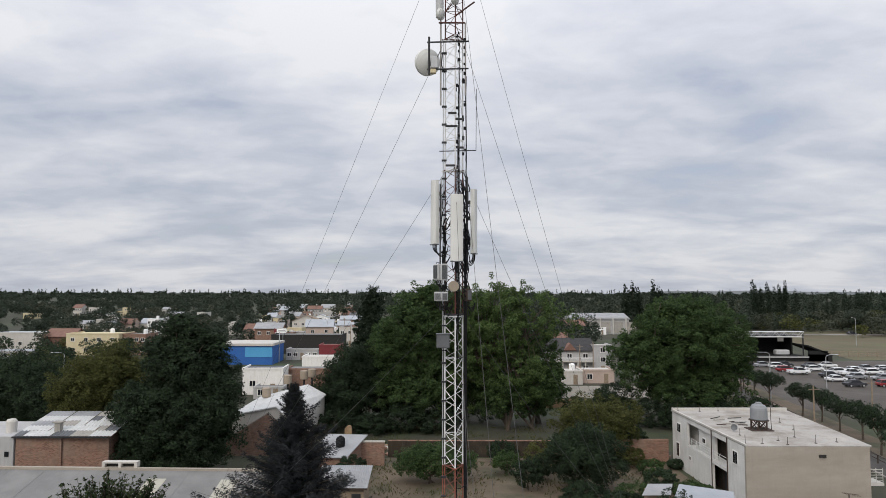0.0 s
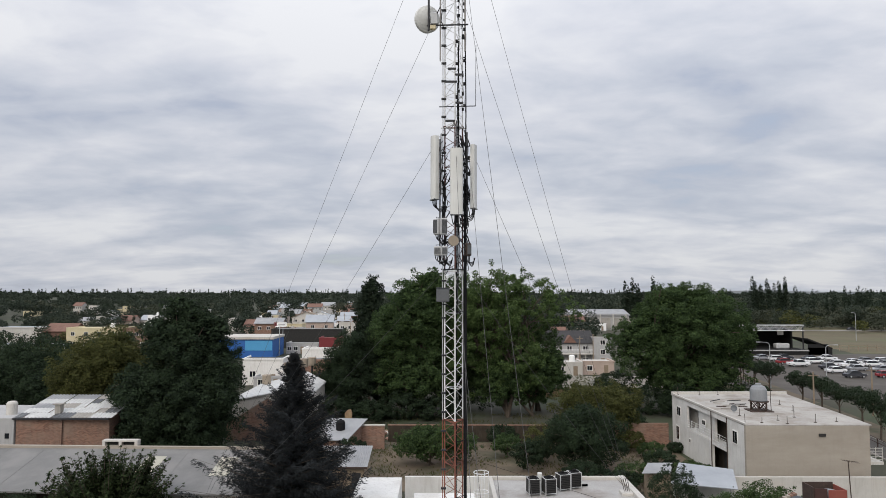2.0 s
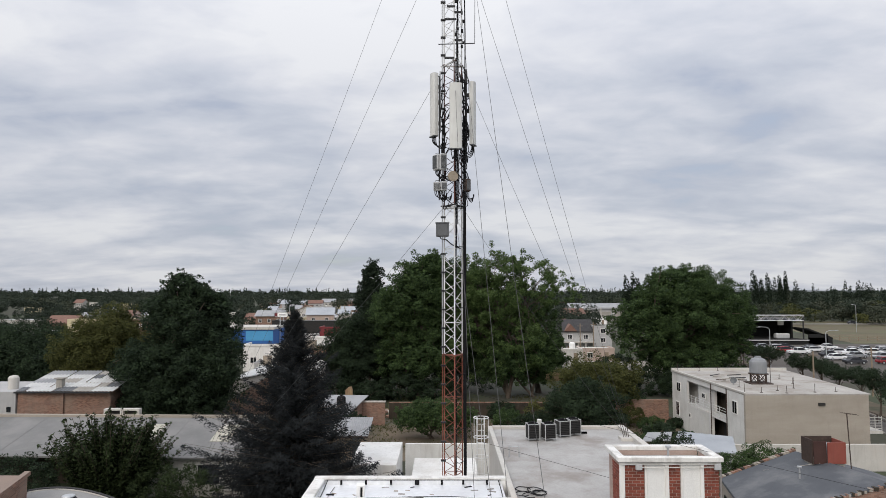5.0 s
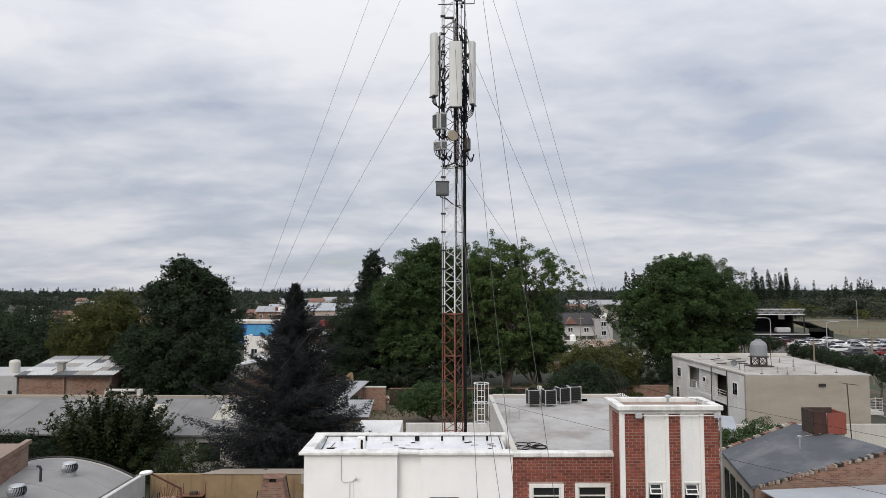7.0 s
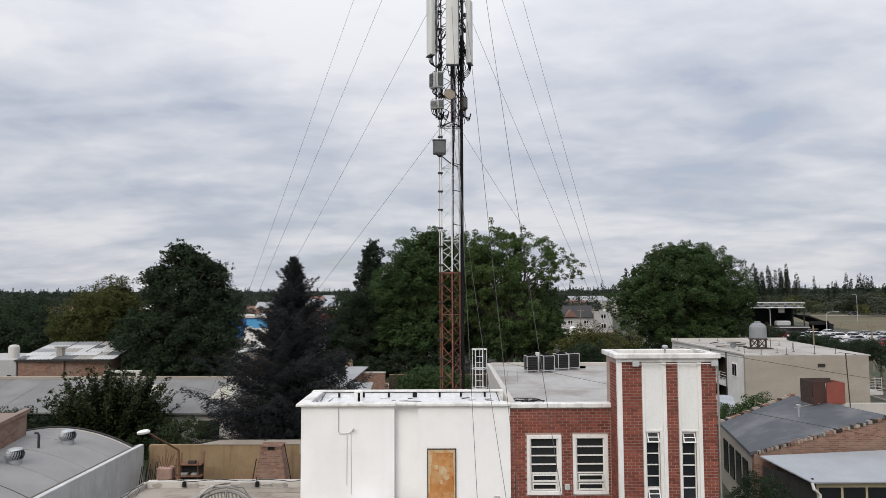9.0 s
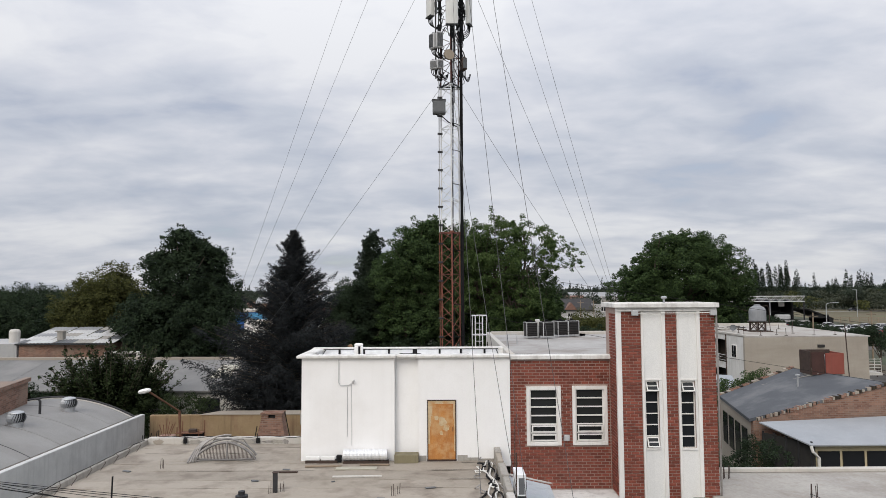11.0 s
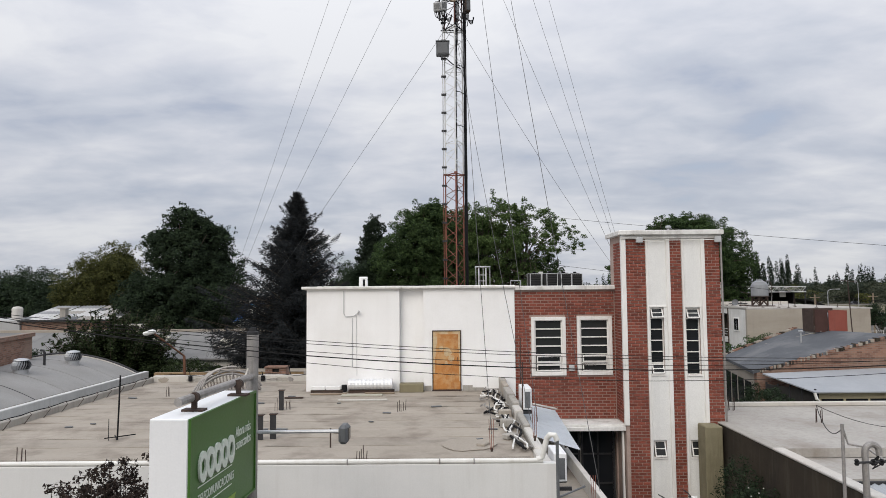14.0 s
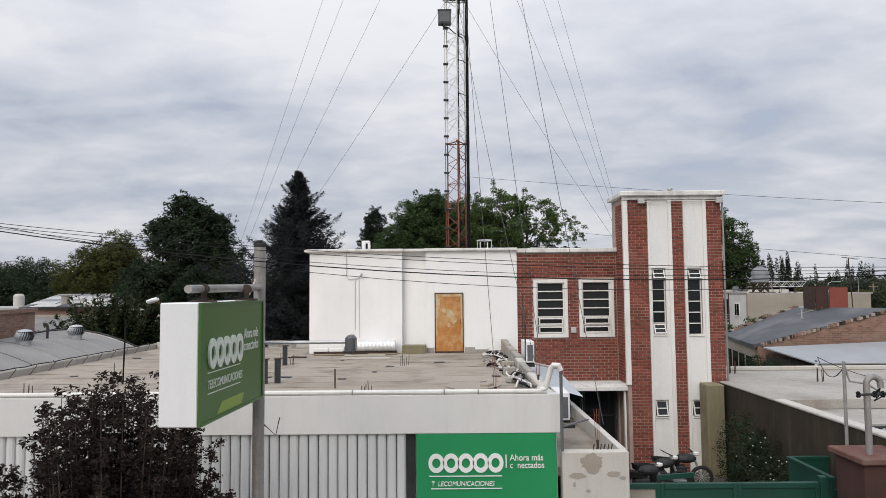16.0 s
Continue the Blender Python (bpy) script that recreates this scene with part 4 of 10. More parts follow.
box(bm, TX0 - 0.05, TX1 + 0.03, TY - 0.10, TY + 0.012, 9.5, 9.62, 0.01)
setting("cornice_tower", bm, "cornice", "stained white cornice round the tower top")
setting("roof_tower", box(B(), TX0 + 0.17, TX1 - 0.21, TY + 0.23, 23.65, 9.3, 9.48), "white_roof", "pale flat roof of the tower")
bm = B()
box(bm, TX0 + 0.18, TX1 - 0.21, TY + 1.2, TY + 1.24, 0.1, 9.2)
# near-black sheet stands for the shade inside the tower
setting("wall_tower_inner", bm, "interior", "near-black sheet as the shaded tower inside")
for i, x in enumerate((6.5, 9.1)):
    bm = B()
    box(bm, x - 0.12, x + 0.1, TY - 0.2, TY - 0.11, 9.36, 9.55, 0.015)
    solo("floodlight", bm, "radio_grey", "small weathered floodlight box under the tower cornice", "floodlight", "lights under the cornice")
bm = B()
rod(bm, (6.6, TY - 0.14, 9.44), (9.0, TY - 0.14, 9.45), 0.014)
solo("conduit_tower", bm, "pvc", "thin conduit along the tower cornice", "conduit")
bm = B()
rod(bm, (9.24, TY - 0.02, 0.1), (9.24, TY - 0.02, 9.5), 0.035)
solo("downpipe", bm, "pipe_worn", "dark downpipe on the tower corner", "pipe")
bm = B()
rod(bm, (7.72, 22.9, 9.48), (7.72, 22.9, 9.90), 0.04)
lathe(bm, [(0.05, 0), (0.10, 0.02), (0.10, 0.07), (0.05, 0.10)], (7.72, 22.9, 9.90), 14)
solo("vent_pipe", bm, "steel", "grey vent pipe with a round cowl on the tower roof", "vent")


def tower_window(x0, x1, z0, z1, rows, tipped, name):
    w = tagged(new(name), "narrow white steel window with small panes in the tower", "window", kind="structure")
    w.matrix_basis = Matrix.Translation(((x0 + x1) / 2, TY, z0))
    h = (z1 - z0) / rows
    bm = B()
    t = 0.03
    box(bm, x0, x0 + t, TY + 0.08, TY + 0.12, z0, z1)
    box(bm, x1 - t, x1, TY + 0.08, TY + 0.12, z0, z1)
    for i in range(rows + 1):
        box(bm, x0 + t, x1 - t, TY + 0.08, TY + 0.12, max(z0, z0 + i * h - 0.016), min(z1, z0 + i * h + 0.016))
    part("window_frame", bm, "trim", w)
    for i in range(rows):
        if i not in tipped:
            part("pane", box(B(), x0 + t, x1 - t, TY + 0.125, TY + 0.13, z0 + i * h + 0.017, z0 + (i + 1) * h - 0.017), "glass_dark", w)
    for i in tipped:
        bm = B()
        out = 0.16
        zt, zb = z0 + (i + 1) * h - 0.03, z0 + i * h + 0.03

        def q(x, z):
            f = (zt - z) / (zt - zb)
            return (x, TY + 0.07 - out * f, z)
        for xa, xb, za, zb2 in ((x0 + t, x0 + t + 0.035, zb, zt), (x1 - t - 0.035, x1 - t, zb, zt), (x0 + t + 0.035, x1 - t - 0.035, zb, zb + 0.035), (x0 + t + 0.035, x1 - t - 0.035, zt - 0.035, zt), (x0 + t + 0.035, x1 - t - 0.035, (zb + zt) / 2 - 0.012, (zb + zt) / 2 + 0.012)):
            prism(bm, [q(xa, za), q(xb, za), q(xb, zb2), q(xa, zb2)], (0, 0.03, 0))
        s = part("sash", bm, "trim", w, "tipped-open white sash")
        bm = B()
        prism(bm, [q(x0 + t + 0.03, zb + 0.03), q(x1 - t - 0.03, zb + 0.03), q(x1 - t - 0.03, zt - 0.03), q(x0 + t + 0.03, zt - 0.03)], (0, 0.004, 0))
        for vv in bm.verts:
            vv.co.y += 0.012
        part("pane", bm, "glass_grey", s)
    part("window_sill", box(B(), x0 - 0.01, x1 + 0.01, TY - 0.05, TY + 0.10, z0 - 0.05, z0 - 0.001), "trim", w)
    part("lintel", box(B(), x0, x1, TY + 0.02, TY + 0.10, z1 - 0.02, z1), "trim", w)


tower_window(6.83, 7.28, 5.02, 7.22, 6, (0, 5), "window_3")
tower_window(8.01, 8.48, 5.0, 7.2, 6, (5,), "window_4")
tower_window(6.83, 7.26, 2.33, 2.87, 1, (0,), "window_5")
tower_window(8.05, 8.48, 2.33, 2.87, 1, (0,), "window_6")
bm = B()
box(bm, 8.24, 8.80, 21.55, 22.2, 0.0, 3.45, 0.03)
solo("gate_pier", bm, "olive_post", "tall mossy concrete pier beside the tower", "pier")

# roof plant on the brick storey
def condenser(at, turn):
    g = thing("condenser_unit", (0, 0, 0), "black air condenser unit with a pale frame on the white roof", "condenser", "condensers on the roof")
    bm = B()
    w, h = 0.28, 0.80
    box(bm, -w, w, -w, w, 0.10, h, 0.01)
    part("body", bm, "interior", g)
    for sx in (-1, 1):
        for sy in (-1, 1):
            part("corner_post", box(B(), sx * w - 0.015, sx * w + 0.015, sy * w - 0.015, sy * w + 0.015, 0.0, h + 0.01), "radio_grey", g)
    bm = B()
    for z0, z1 in ((0.09, 0.11), (h - 0.01, h + 0.015)):
        bm = B()
        for s in (-1, 1):
            box(bm, -w, w, s * w - 0.014, s * w + 0.014, z0, z1)
            box(bm, s * w - 0.014, s * w + 0.014, -w, w, z0, z1)
        part("rim", bm, "radio_grey", g)
    for i in range(7):
        z = 0.16 + i * 0.085
        part("fin", box(B(), -w + 0.04, w - 0.05, -w - 0.012, -w - 0.002, z, z + 0.03), "cable", g)
    bm = B()
    lathe(bm, [(0.25, h), (0.25, h + 0.04), (0.22, h + 0.04), (0.22, h + 0.02)], n=20)
    for k in range(4):
        a = k * math.pi / 4
        rod(bm, (-0.24 * math.cos(a), -0.24 * math.sin(a), h + 0.045), (0.24 * math.cos(a), 0.24 * math.sin(a), h + 0.045), 0.008, n=5)
    lathe(bm, [(0.08, h + 0.03), (0.09, h + 0.10), (0.04, h + 0.12)], n=12)
    part("fan_guard", bm, "cable", g)
    g.matrix_basis = pose(*at, 0, 0, turn)
    for c in g.children:
        c.matrix_parent_inverse = Matrix()
    return g


c0 = condenser((4.50, 33.4, 7.83), 8)
for x, y, r in ((5.29, 33.4, 14), (6.12, 34.15, 18), (6.76, 34.5, 12)):
    copy_thing(c0, pose(x, y, 7.84, 0, 0, r))
bm = B()
box(bm, 4.80, 5.02, 33.8, 34.0, 7.84, 8.75, 0.02)
solo("control_cabinet", bm, "antenna", "small white control cabinet between the condensers", "cabinet")
bm = B()
lathe(bm, [(0.06, 0), (0.06, 0.35)], n=12)
for v in bm.verts:
    v.co = Vector((7.15 + v.co.z, 34.7, 7.90 + v.co.x))
solo("duct_stub", bm, "cable", "short black duct stub on the roof", "duct")
lad = thing("caged_ladder", (1.88, 33.0, 2.3), "white steel ladder with a safety cage behind the upper block", "ladder")
bm = B()
for x in (1.72, 2.08):
    rod(bm, (x, 33.4, 2.2), (x, 33.4, 8.95), 0.03)
part("rail", bm, "mast_white", lad)
for i in range(17):
    part("rung", rod(B(), (1.72, 33.4, 3.8 + i * 0.3), (2.08, 33.4, 3.8 + i * 0.3), 0.016, n=6), "mast_white", lad)
for i in range(5):
    z = 5.2 + i * 0.95
    part("hoop", tube(B(), arc((1.9, 33.05, z), 0.37, 0, 360, 18), 0.022), "mast_white", lad)
bm = B()
for a in (200, 270, 340):
    p = arc((1.9, 33.05, 0), 0.37, a, a, 1)[0]
    rod(bm, (p[0], p[1], 5.2), (p[0], p[1], 9.02), 0.014, n=5)
part("cage_bar", bm, "mast_white", lad)
bm = B()
tube(bm, [(3.0, 30.2, 7.78), (3.0, 30.2, 8.25), (3.45, 30.2, 8.25), (3.45, 30.2, 7.78)], 0.025)
solo("hatch_handle", bm, "steel", "bent steel rail on the white roof", "rail")
rng = random.Random(5)
for i in range(6):
    bm = B()
    x, y = 2.9 + rng.random() * 0.9, 24.5 + rng.random() * 1.2
    tube(bm, [(x + 0.25 * math.cos(a) * (1 + 0.3 * rng.random()), y + 0.3 * math.sin(a), 7.76 + 0.02 * rng.random()) for a in np.linspace(0, 5.0 + rng.random(), 9)], 0.018, 5)
    solo("cable_coil", bm, "cable", "loose black cable on the white roof", "cable", "loose cables on the roof")


# ---- the lattice mast ----
MX, MY, MR = 0.47, 27.3, 0.43
LEGS = [(MX + MR * math.sin(radians(a)), MY - MR * math.cos(radians(a))) for a in (4, 124, 244)]
mast = thing("guyed_mast", (MX, MY, 0), "slender red and white lattice radio mast held by guys", "radio mast")
BANDS = [(0.0, 6.55, "mast_white"), (6.55, 12.65, "mast_red"), (12.65, 18.75, "mast_white"), (18.75, 24.85, "mast_red_dark"), (24.85, 30.45, "mast_white"), (30.45, 36.5, "mast_red_dark")]
for z0, z1, col in BANDS:
    sec = None
    for lx, ly in LEGS:
        leg = part("leg", rod(B(), (lx, ly, z0), (lx, ly, z1), 0.028, n=8), col, mast)
        sec = sec or leg
    n = round((z1 - z0) / 0.43)
    h = (z1 - z0) / n
    for f in range(3):
        (ax, ay), (bx, by) = LEGS[f], LEGS[(f + 1) % 3]
        for i in range(n):
            za, zb = z0 + i * h, z0 + (i + 1) * h
            if i % 2:
                part("lacing", rod(B(), (ax, ay, za), (bx, by, zb), 0.013, n=5), col, mast)
            else:
                part("lacing", rod(B(), (bx, by, za), (ax, ay, zb), 0.013, n=5), col, mast)
            if i % 7 == 3:
                part("cross_bar", rod(B(), (ax, ay, za), (bx, by, za), 0.013, n=5), col, mast)
    bm = B()
    for f in range(3):
        (ax, ay), (bx, by) = LEGS[f], LEGS[(f + 1) % 3]
        rod(bm, (ax, ay, z1 - 0.03), (bx, by, z1 - 0.03), 0.024, n=6)
        lathe(bm, [(0.07, -0.03), (0.07, 0.03)], (ax, ay, z1 - 0.01), 10)
    part("flange", bm, col, mast)
# the thin climbing rail with its clamps beside one leg
lx, ly = LEGS[2]
part("climbing_rail", rod(B(), (lx - 0.085, ly - 0.05, 12.65), (lx - 0.085, ly - 0.05, 30.5), 0.022, n=6), "steel", mast)
part("climbing_rail", rod(B(), (lx - 0.085, ly - 0.05, 1.0), (lx - 0.085, ly - 0.05, 12.65), 0.016, n=6), "mast_red", mast)
z = 1.4
while z < 30.5:
    part("rail_clamp", box(B(), lx - 0.15, lx + 0.06, ly - 0.10, ly + 0.03, z - 0.035, z + 0.035, 0.005), "dark_metal", mast)
    z += 0.77
# feeder cables down one side
rng = random.Random(11)
rx, ry = LEGS[1]
for i in range(9):
    ox, oy = 0.07 + 0.035 * (i % 3), -0.16 + 0.045 * (i // 3)
    zt = [20.2, 21.0, 19.8, 24.2, 20.4, 21.1, 19.6, 23.5, 29.5][i]
    pts = [(rx + ox + 0.012 * rng.uniform(-1, 1), ry + oy + 0.012 * rng.uniform(-1, 1), z) for z in np.arange(1.0, zt, 0.9)]
    part("feeder_cable", tube(B(), pts, 0.027, 5), "cable", mast)
mx, my = LEGS[0]
for i in range(5):
    ox = -0.10 + 0.05 * i
    pts = [(mx + 0.1 + ox * 0.7 + 0.01 * rng.uniform(-1, 1), my + 0.16 + 0.01 * rng.uniform(-1, 1), z) for z in np.arange(1.0 if i < 2 else 15.0 + i, 23.6 + 1.8 * i, 0.8)]
    part("feeder_cable", tube(B(), pts, 0.017, 5), "cable", mast)
for z in (14.6, 16.0, 17.1, 9.7, 11.9, 8.4):
    part("cable_bracket", tube(B(), [(mx, my, z), (mx + 0.2, my - 0.02, z - 0.03), (rx + 0.15, ry - 0.12, z - 0.02)], 0.016, 5), "cable", mast)
# slack loops of cable round the radios and antennas
rng = random.Random(33)
for i in range(52):
    z = rng.uniform(18.9, 24.4)
    side = rng.choice((-1, 1, 1))
    x0 = MX + side * rng.uniform(0.15, 0.42)
    x1 = MX + side * rng.uniform(0.30, 0.62)
    y0 = MY - rng.uniform(0.2, 0.55)
    pts = [(x0, y0, z), (x0 + 0.4 * (x1 - x0), y0 - 0.08, z - 0.22), (x1, y0 - 0.05, z - 0.42), (x1 + 0.03 * side, y0 + 0.05, z - 0.1), (0.5 * (x0 + x1), y0 + 0.1, z + rng.uniform(0.1, 0.5))]
    fine = [Vector(pts[0])]
    for a, b in zip(pts, pts[1:]):
        fine += [Vector(a).lerp(Vector(b), 0.33), Vector(a).lerp(Vector(b), 0.67)]
    part("cable_loop", tube(B(), fine + [Vector(pts[-1])], rng.uniform(0.014, 0.026), 5), "cable", mast)
for i in range(34):
    z = 25.2 + 0.16 * i + rng.uniform(-0.05, 0.05)
    x = rng.choice((0.52, 0.60, 0.60, 0.78, 0.84))
    part("cable_clip", box(B(), x, x + rng.uniform(0.04, 0.12), 26.84, 26.9, z, z + rng.uniform(0.04, 0.16), 0.005), "cable", mast)
# torsion star at each guy level
for z in (18.8, 24.8, 30.5):
    bm = B()
    for lx2, ly2 in LEGS:
        d = Vector((lx2 - MX, ly2 - MY, 0)).normalized()
        rod(bm, (lx2, ly2, z), (lx2 + 0.16 * d.x, ly2 + 0.16 * d.y, z + 0.02), 0.03, n=6)
    for f in range(3):
        (ax, ay), (bx, by) = LEGS[f], LEGS[(f + 1) % 3]
        rod(bm, (ax * 1.12 - MX * 0.12, ay * 1.0, z), (bx * 1.12 - MX * 0.12, by * 1.0, z + 0.01), 0.03, n=6)
    part("guy_bracket", bm, {18.8: "dark_metal", 24.8: "mast_white", 30.5: "mast_red_dark"}[z], mast)

# panel antennas
def panel_antenna(at, w, d, h, turn, tilt, label):
    g = thing("panel_antenna", (0, 0, 0), label, "antenna", "panel antennas")
    bm = B()
    pr = []
    for i in range(9):
        a = math.pi * i / 8
        pr.append((-(w / 2) * math.cos(a), -d * 0.45 - d * 0.55 * math.sin(a), -h / 2))
    pr += [(w / 2, d * 0.5, -h / 2), (-w / 2, d * 0.5, -h / 2)]
    prism(bm, pr, (0, 0, h))
    part("radome", bm, "antenna", g)
    bm = B()
    box(bm, -w / 2 - 0.004, w / 2 + 0.004, -d * 0.9, d * 0.52, -h / 2 - 0.03, -h / 2 + 0.02, 0.01)
    part("end_cap", bm, "cabinet_grey", g)
    for z in (-0.28 * h, 0.05 * h, 0.3 * h):
        bm = B()
        box(bm, -0.06, 0.06, d * 0.5, d * 0.5 + 0.16, z - 0.08, z + 0.08, 0.01)
        part("bracket", bm, "dark_metal", g)
    part("pipe", rod(B(), (0, d * 0.5 + 0.2, -h / 2 + 0.2), (0, d * 0.5 + 0.2, h / 2 + 0.15), 0.032, n=8), "steel", g)
    for i in range(4):
        x = -w / 2 + w * (i + 0.5) / 4
        drop = 0.24 + 0.05 * i
        loop = [(x, -d * 0.1, -h / 2)] + [(x * (1 - 0.10 * k), -d * 0.1 + (d + 0.34) * (1 - math.cos(math.pi * k / 8)) / 2, -h / 2 - 0.12 - drop * math.sin(math.pi * k / 8)) for k in range(9)]
        part("jumper", tube(B(), loop + [(x * 0.2, d + 0.26, -h / 2 + 0.3), (x * 0.2, d + 0.24, -h / 2 + 0.8)], 0.019, 5), "cable", g)
    g.matrix_basis = pose(*at, tilt, 0, turn)
    for c in g.children:
        c.matrix_parent_inverse = Matrix()
    return g


panel_antenna((0.545, 26.15, 22.3), 0.50, 0.14, 2.68, 2, 0, "tall off-white panel antenna on the front of the mast")
panel_antenna((-0.33, 27.15, 23.03), 0.42, 0.16, 2.66, -62, 0, "tall off-white panel antenna clamped to the mast")
panel_antenna((1.26, 27.1, 22.65), 0.40, 0.14, 2.66, 70, 0, "slim off-white panel antenna on a side pipe")
bm = B()
for z in (22.0, 23.6):
    rod(bm, (LEGS[2][0], LEGS[2][1], z), (-0.2, 27.2, z), 0.025, n=6)
    rod(bm, (LEGS[1][0], LEGS[1][1], z - 0.3), (1.12, 27.1, z - 0.3), 0.025, n=6)
    rod(bm, (LEGS[0][0], LEGS[0][1], z - 0.2), (0.545, 26.4, z - 0.2), 0.025, n=6)
part("antenna_arm", bm, "dark_metal", mast)
part("side_pipe", rod(B(), (1.0, 27.0, 20.6), (1.0, 27.0, 24.5), 0.035, n=8), "dark_metal", mast)
part("side_pipe", rod(B(), (-0.12, 26.95, 19.0), (-0.12, 26.95, 24.2), 0.03, n=8), "dark_metal", mast)


def radio_unit(at, w, d, h, turn, mat="radio_grey"):
    g = thing("radio_unit", (0, 0, 0), "finned grey radio unit with cables below on the mast", "radio unit", "radio units")
    bm = B()
    box(bm, -w / 2, w / 2, -d / 2, d / 2, 0, h, 0.03)
    part("housing", bm, mat, g)
    for i in range(7):
        x = -w / 2 + 0.04 + (w - 0.08) * i / 6
        part("fin", box(B(), x - 0.008, x + 0.008, -d / 2 - 0.03, -d / 2 + 0.005, 0.06, h - 0.06), "cabinet_grey", g)
    part("handle", tube(B(), [(-w / 4, 0, h), (-w / 4, 0, h + 0.06), (w / 4, 0, h + 0.06), (w / 4, 0, h)], 0.012, 5), "dark_metal", g)
    for i in range(4):
        x = -w / 2 + w * (i + 0.5) / 4
        drop = 0.20 + 0.05 * i
        loop = [(x, 0, 0)] + [(x + (0.44 - 0.05 * i - x * 0.3) * (1 - math.cos(math.pi * k / 8)) / 2, 0.02 + 0.02 * k, -0.07 - drop * math.sin(math.pi * k / 8)) for k in range(9)]
        part("jumper", tube(B(), loop, 0.018, 5), "cable", g)
    g.matrix_basis = pose(*at, 0, 0, turn)
    for c in g.children:
        c.matrix_parent_inverse = Matrix()
    return g


radio_unit((-0.22, 26.9, 20.22), 0.30, 0.22, 0.66, -50)
radio_unit((0.03, 26.72, 20.2), 0.28, 0.2, 0.68, 15)
radio_unit((-0.20, 26.9, 19.36), 0.30, 0.22, 0.38, -12)
radio_unit((0.06, 26.8, 19.36), 0.26, 0.22, 0.38, 8)
radio_unit((1.03, 27.0, 19.35), 0.22, 0.3, 0.52, 20, "rust_dark")
small_dish = thing("microwave_dish", (0.38, 27.0, 19.95), "small beige microwave dish among the radio cables", "dish antenna")
bm = lathe(B(), [(0.03, 0.0), (0.14, 0.03), (0.21, 0.09), (0.22, 0.2), (0.02, 0.21)], n=22)
bm.transform(pose(0.38, 26.98, 19.95, 84, 0, 20))
part("drum", bm, "tank_beige", small_dish)
cab = thing("mast_cabinet", (0.02, 26.85, 17.45), "dark grey equipment cabinet hung on the mast", "cabinet")
part("body", box(B(), -0.26, 0.27, 26.65, 27.0, 17.47, 18.02, 0.03), "cabinet_grey", cab)
part("door", box(B(), -0.20, 0.21, 26.635, 26.652, 17.52, 17.97, 0.01), "cabinet_grey", cab)
part("hood", box(B(), -0.28, 0.29, 26.62, 27.0, 18.02, 18.05, 0.01), "cabinet_grey", cab)
part("jumper", tube(B(), [(-0.1, 26.8, 17.47), (-0.05, 26.8, 17.38), (0.15, 26.85, 17.36), (0.4, 26.9, 17.15), (0.75, 27.1, 17.0)], 0.022, 6), "cable", cab)

# microwave dish and its pipes, and the arms above
dish = thing("microwave_dish", (-0.62, 27.2, 29.4), "white microwave dish with a radio on its back", "dish antenna")
bm = B()
prof = [(0.02, 0.0), (0.25, 0.03), (0.42, 0.09), (0.56, 0.17), (0.57, 0.34), (0.54, 0.35), (0.02, 0.36)]
lathe(bm, prof, n=28)
bm.transform(pose(-0.56, 27.25, 29.45, -78, 0, 28))
part("drum", bm, "antenna", dish, smooth=False)
bm = B()
lathe(bm, [(0.08, -0.18), (0.10, -0.02), (0.16, 0.02)], n=16)
bm.transform(pose(-0.56, 27.25, 29.45, -78, 0, 28))
part("feed_hub", bm, "radio_grey", dish)
part("radio_box", box(B(), -0.52, -0.22, 26.82, 27.05, 29.05, 29.55, 0.03), "radio_grey", dish)
part("radio_box", box(B(), -0.54, -0.30, 26.86, 27.05, 28.85, 29.03, 0.02), "cream", dish)
part("jumper", tube(B(), [(-0.25, 26.8, 29.5), (-0.12, 26.78, 29.75), (-0.04, 26.85, 29.6), (-0.08, 26.9, 29.2), (0.05, 27.0, 28.9)], 0.02, 6), "cable", dish)
bm = B()
for z in (30.18, 29.02):
    rod(bm, (-0.68, 26.95, z), (1.05, 26.82, z), 0.035, n=8)
rod(bm, (-0.60, 26.92, 28.8), (-0.60, 26.92, 30.4), 0.045, n=8)
part("mount_arm", bm, "dark_metal", mast)
part("side_pipe", rod(B(), (-0.11, 26.95, 27.5), (-0.11, 26.95, 31.8), 0.035, n=8), "pipe_worn", mast)
part("side_pipe", rod(B(), (0.92, 26.9, 27.9), (0.92, 26.9, 31.0), 0.035, n=8), "pipe_worn", mast)
bm = B()
rod(bm, (-0.16, 26.95, 25.56), (1.36, 26.95, 25.6), 0.02, n=6)
rod(bm, (1.36, 26.95, 25.6), (1.38, 26.95, 28.2), 0.012, n=6)
part("whip_antenna", bm, "dark_metal", mast)
for z, x0, x1 in ((27.15, 0.2, 0.55), (26.6, 0.1, 0.6), (24.95, 0.1, 0.5), (26.9, 0.5, 0.85), (25.7, 0.55, 0.85)):
    part("cable_bracket", box(B(), x0, x1, 26.82, 26.9, z - 0.04, z + 0.04, 0.01), "dark_metal", mast)
bm = B()
rod(bm, (-0.2, 26.9, 31.0), (0.9, 26.9, 31.0), 0.04, n=8)
rod(bm, (0.5, 26.9, 31.3), (1.3, 26.9, 31.9), 0.035, n=8)
rod(bm, (-0.15, 26.95, 31.2), (0.4, 27.2, 32.0), 0.03, n=8)
part("top_arm", bm, "mast_red_dark", mast)
top_dish = thing("microwave_dish", (0.15, 26.9, 31.55), "small white microwave dish near the mast top", "dish antenna")
bm = B()
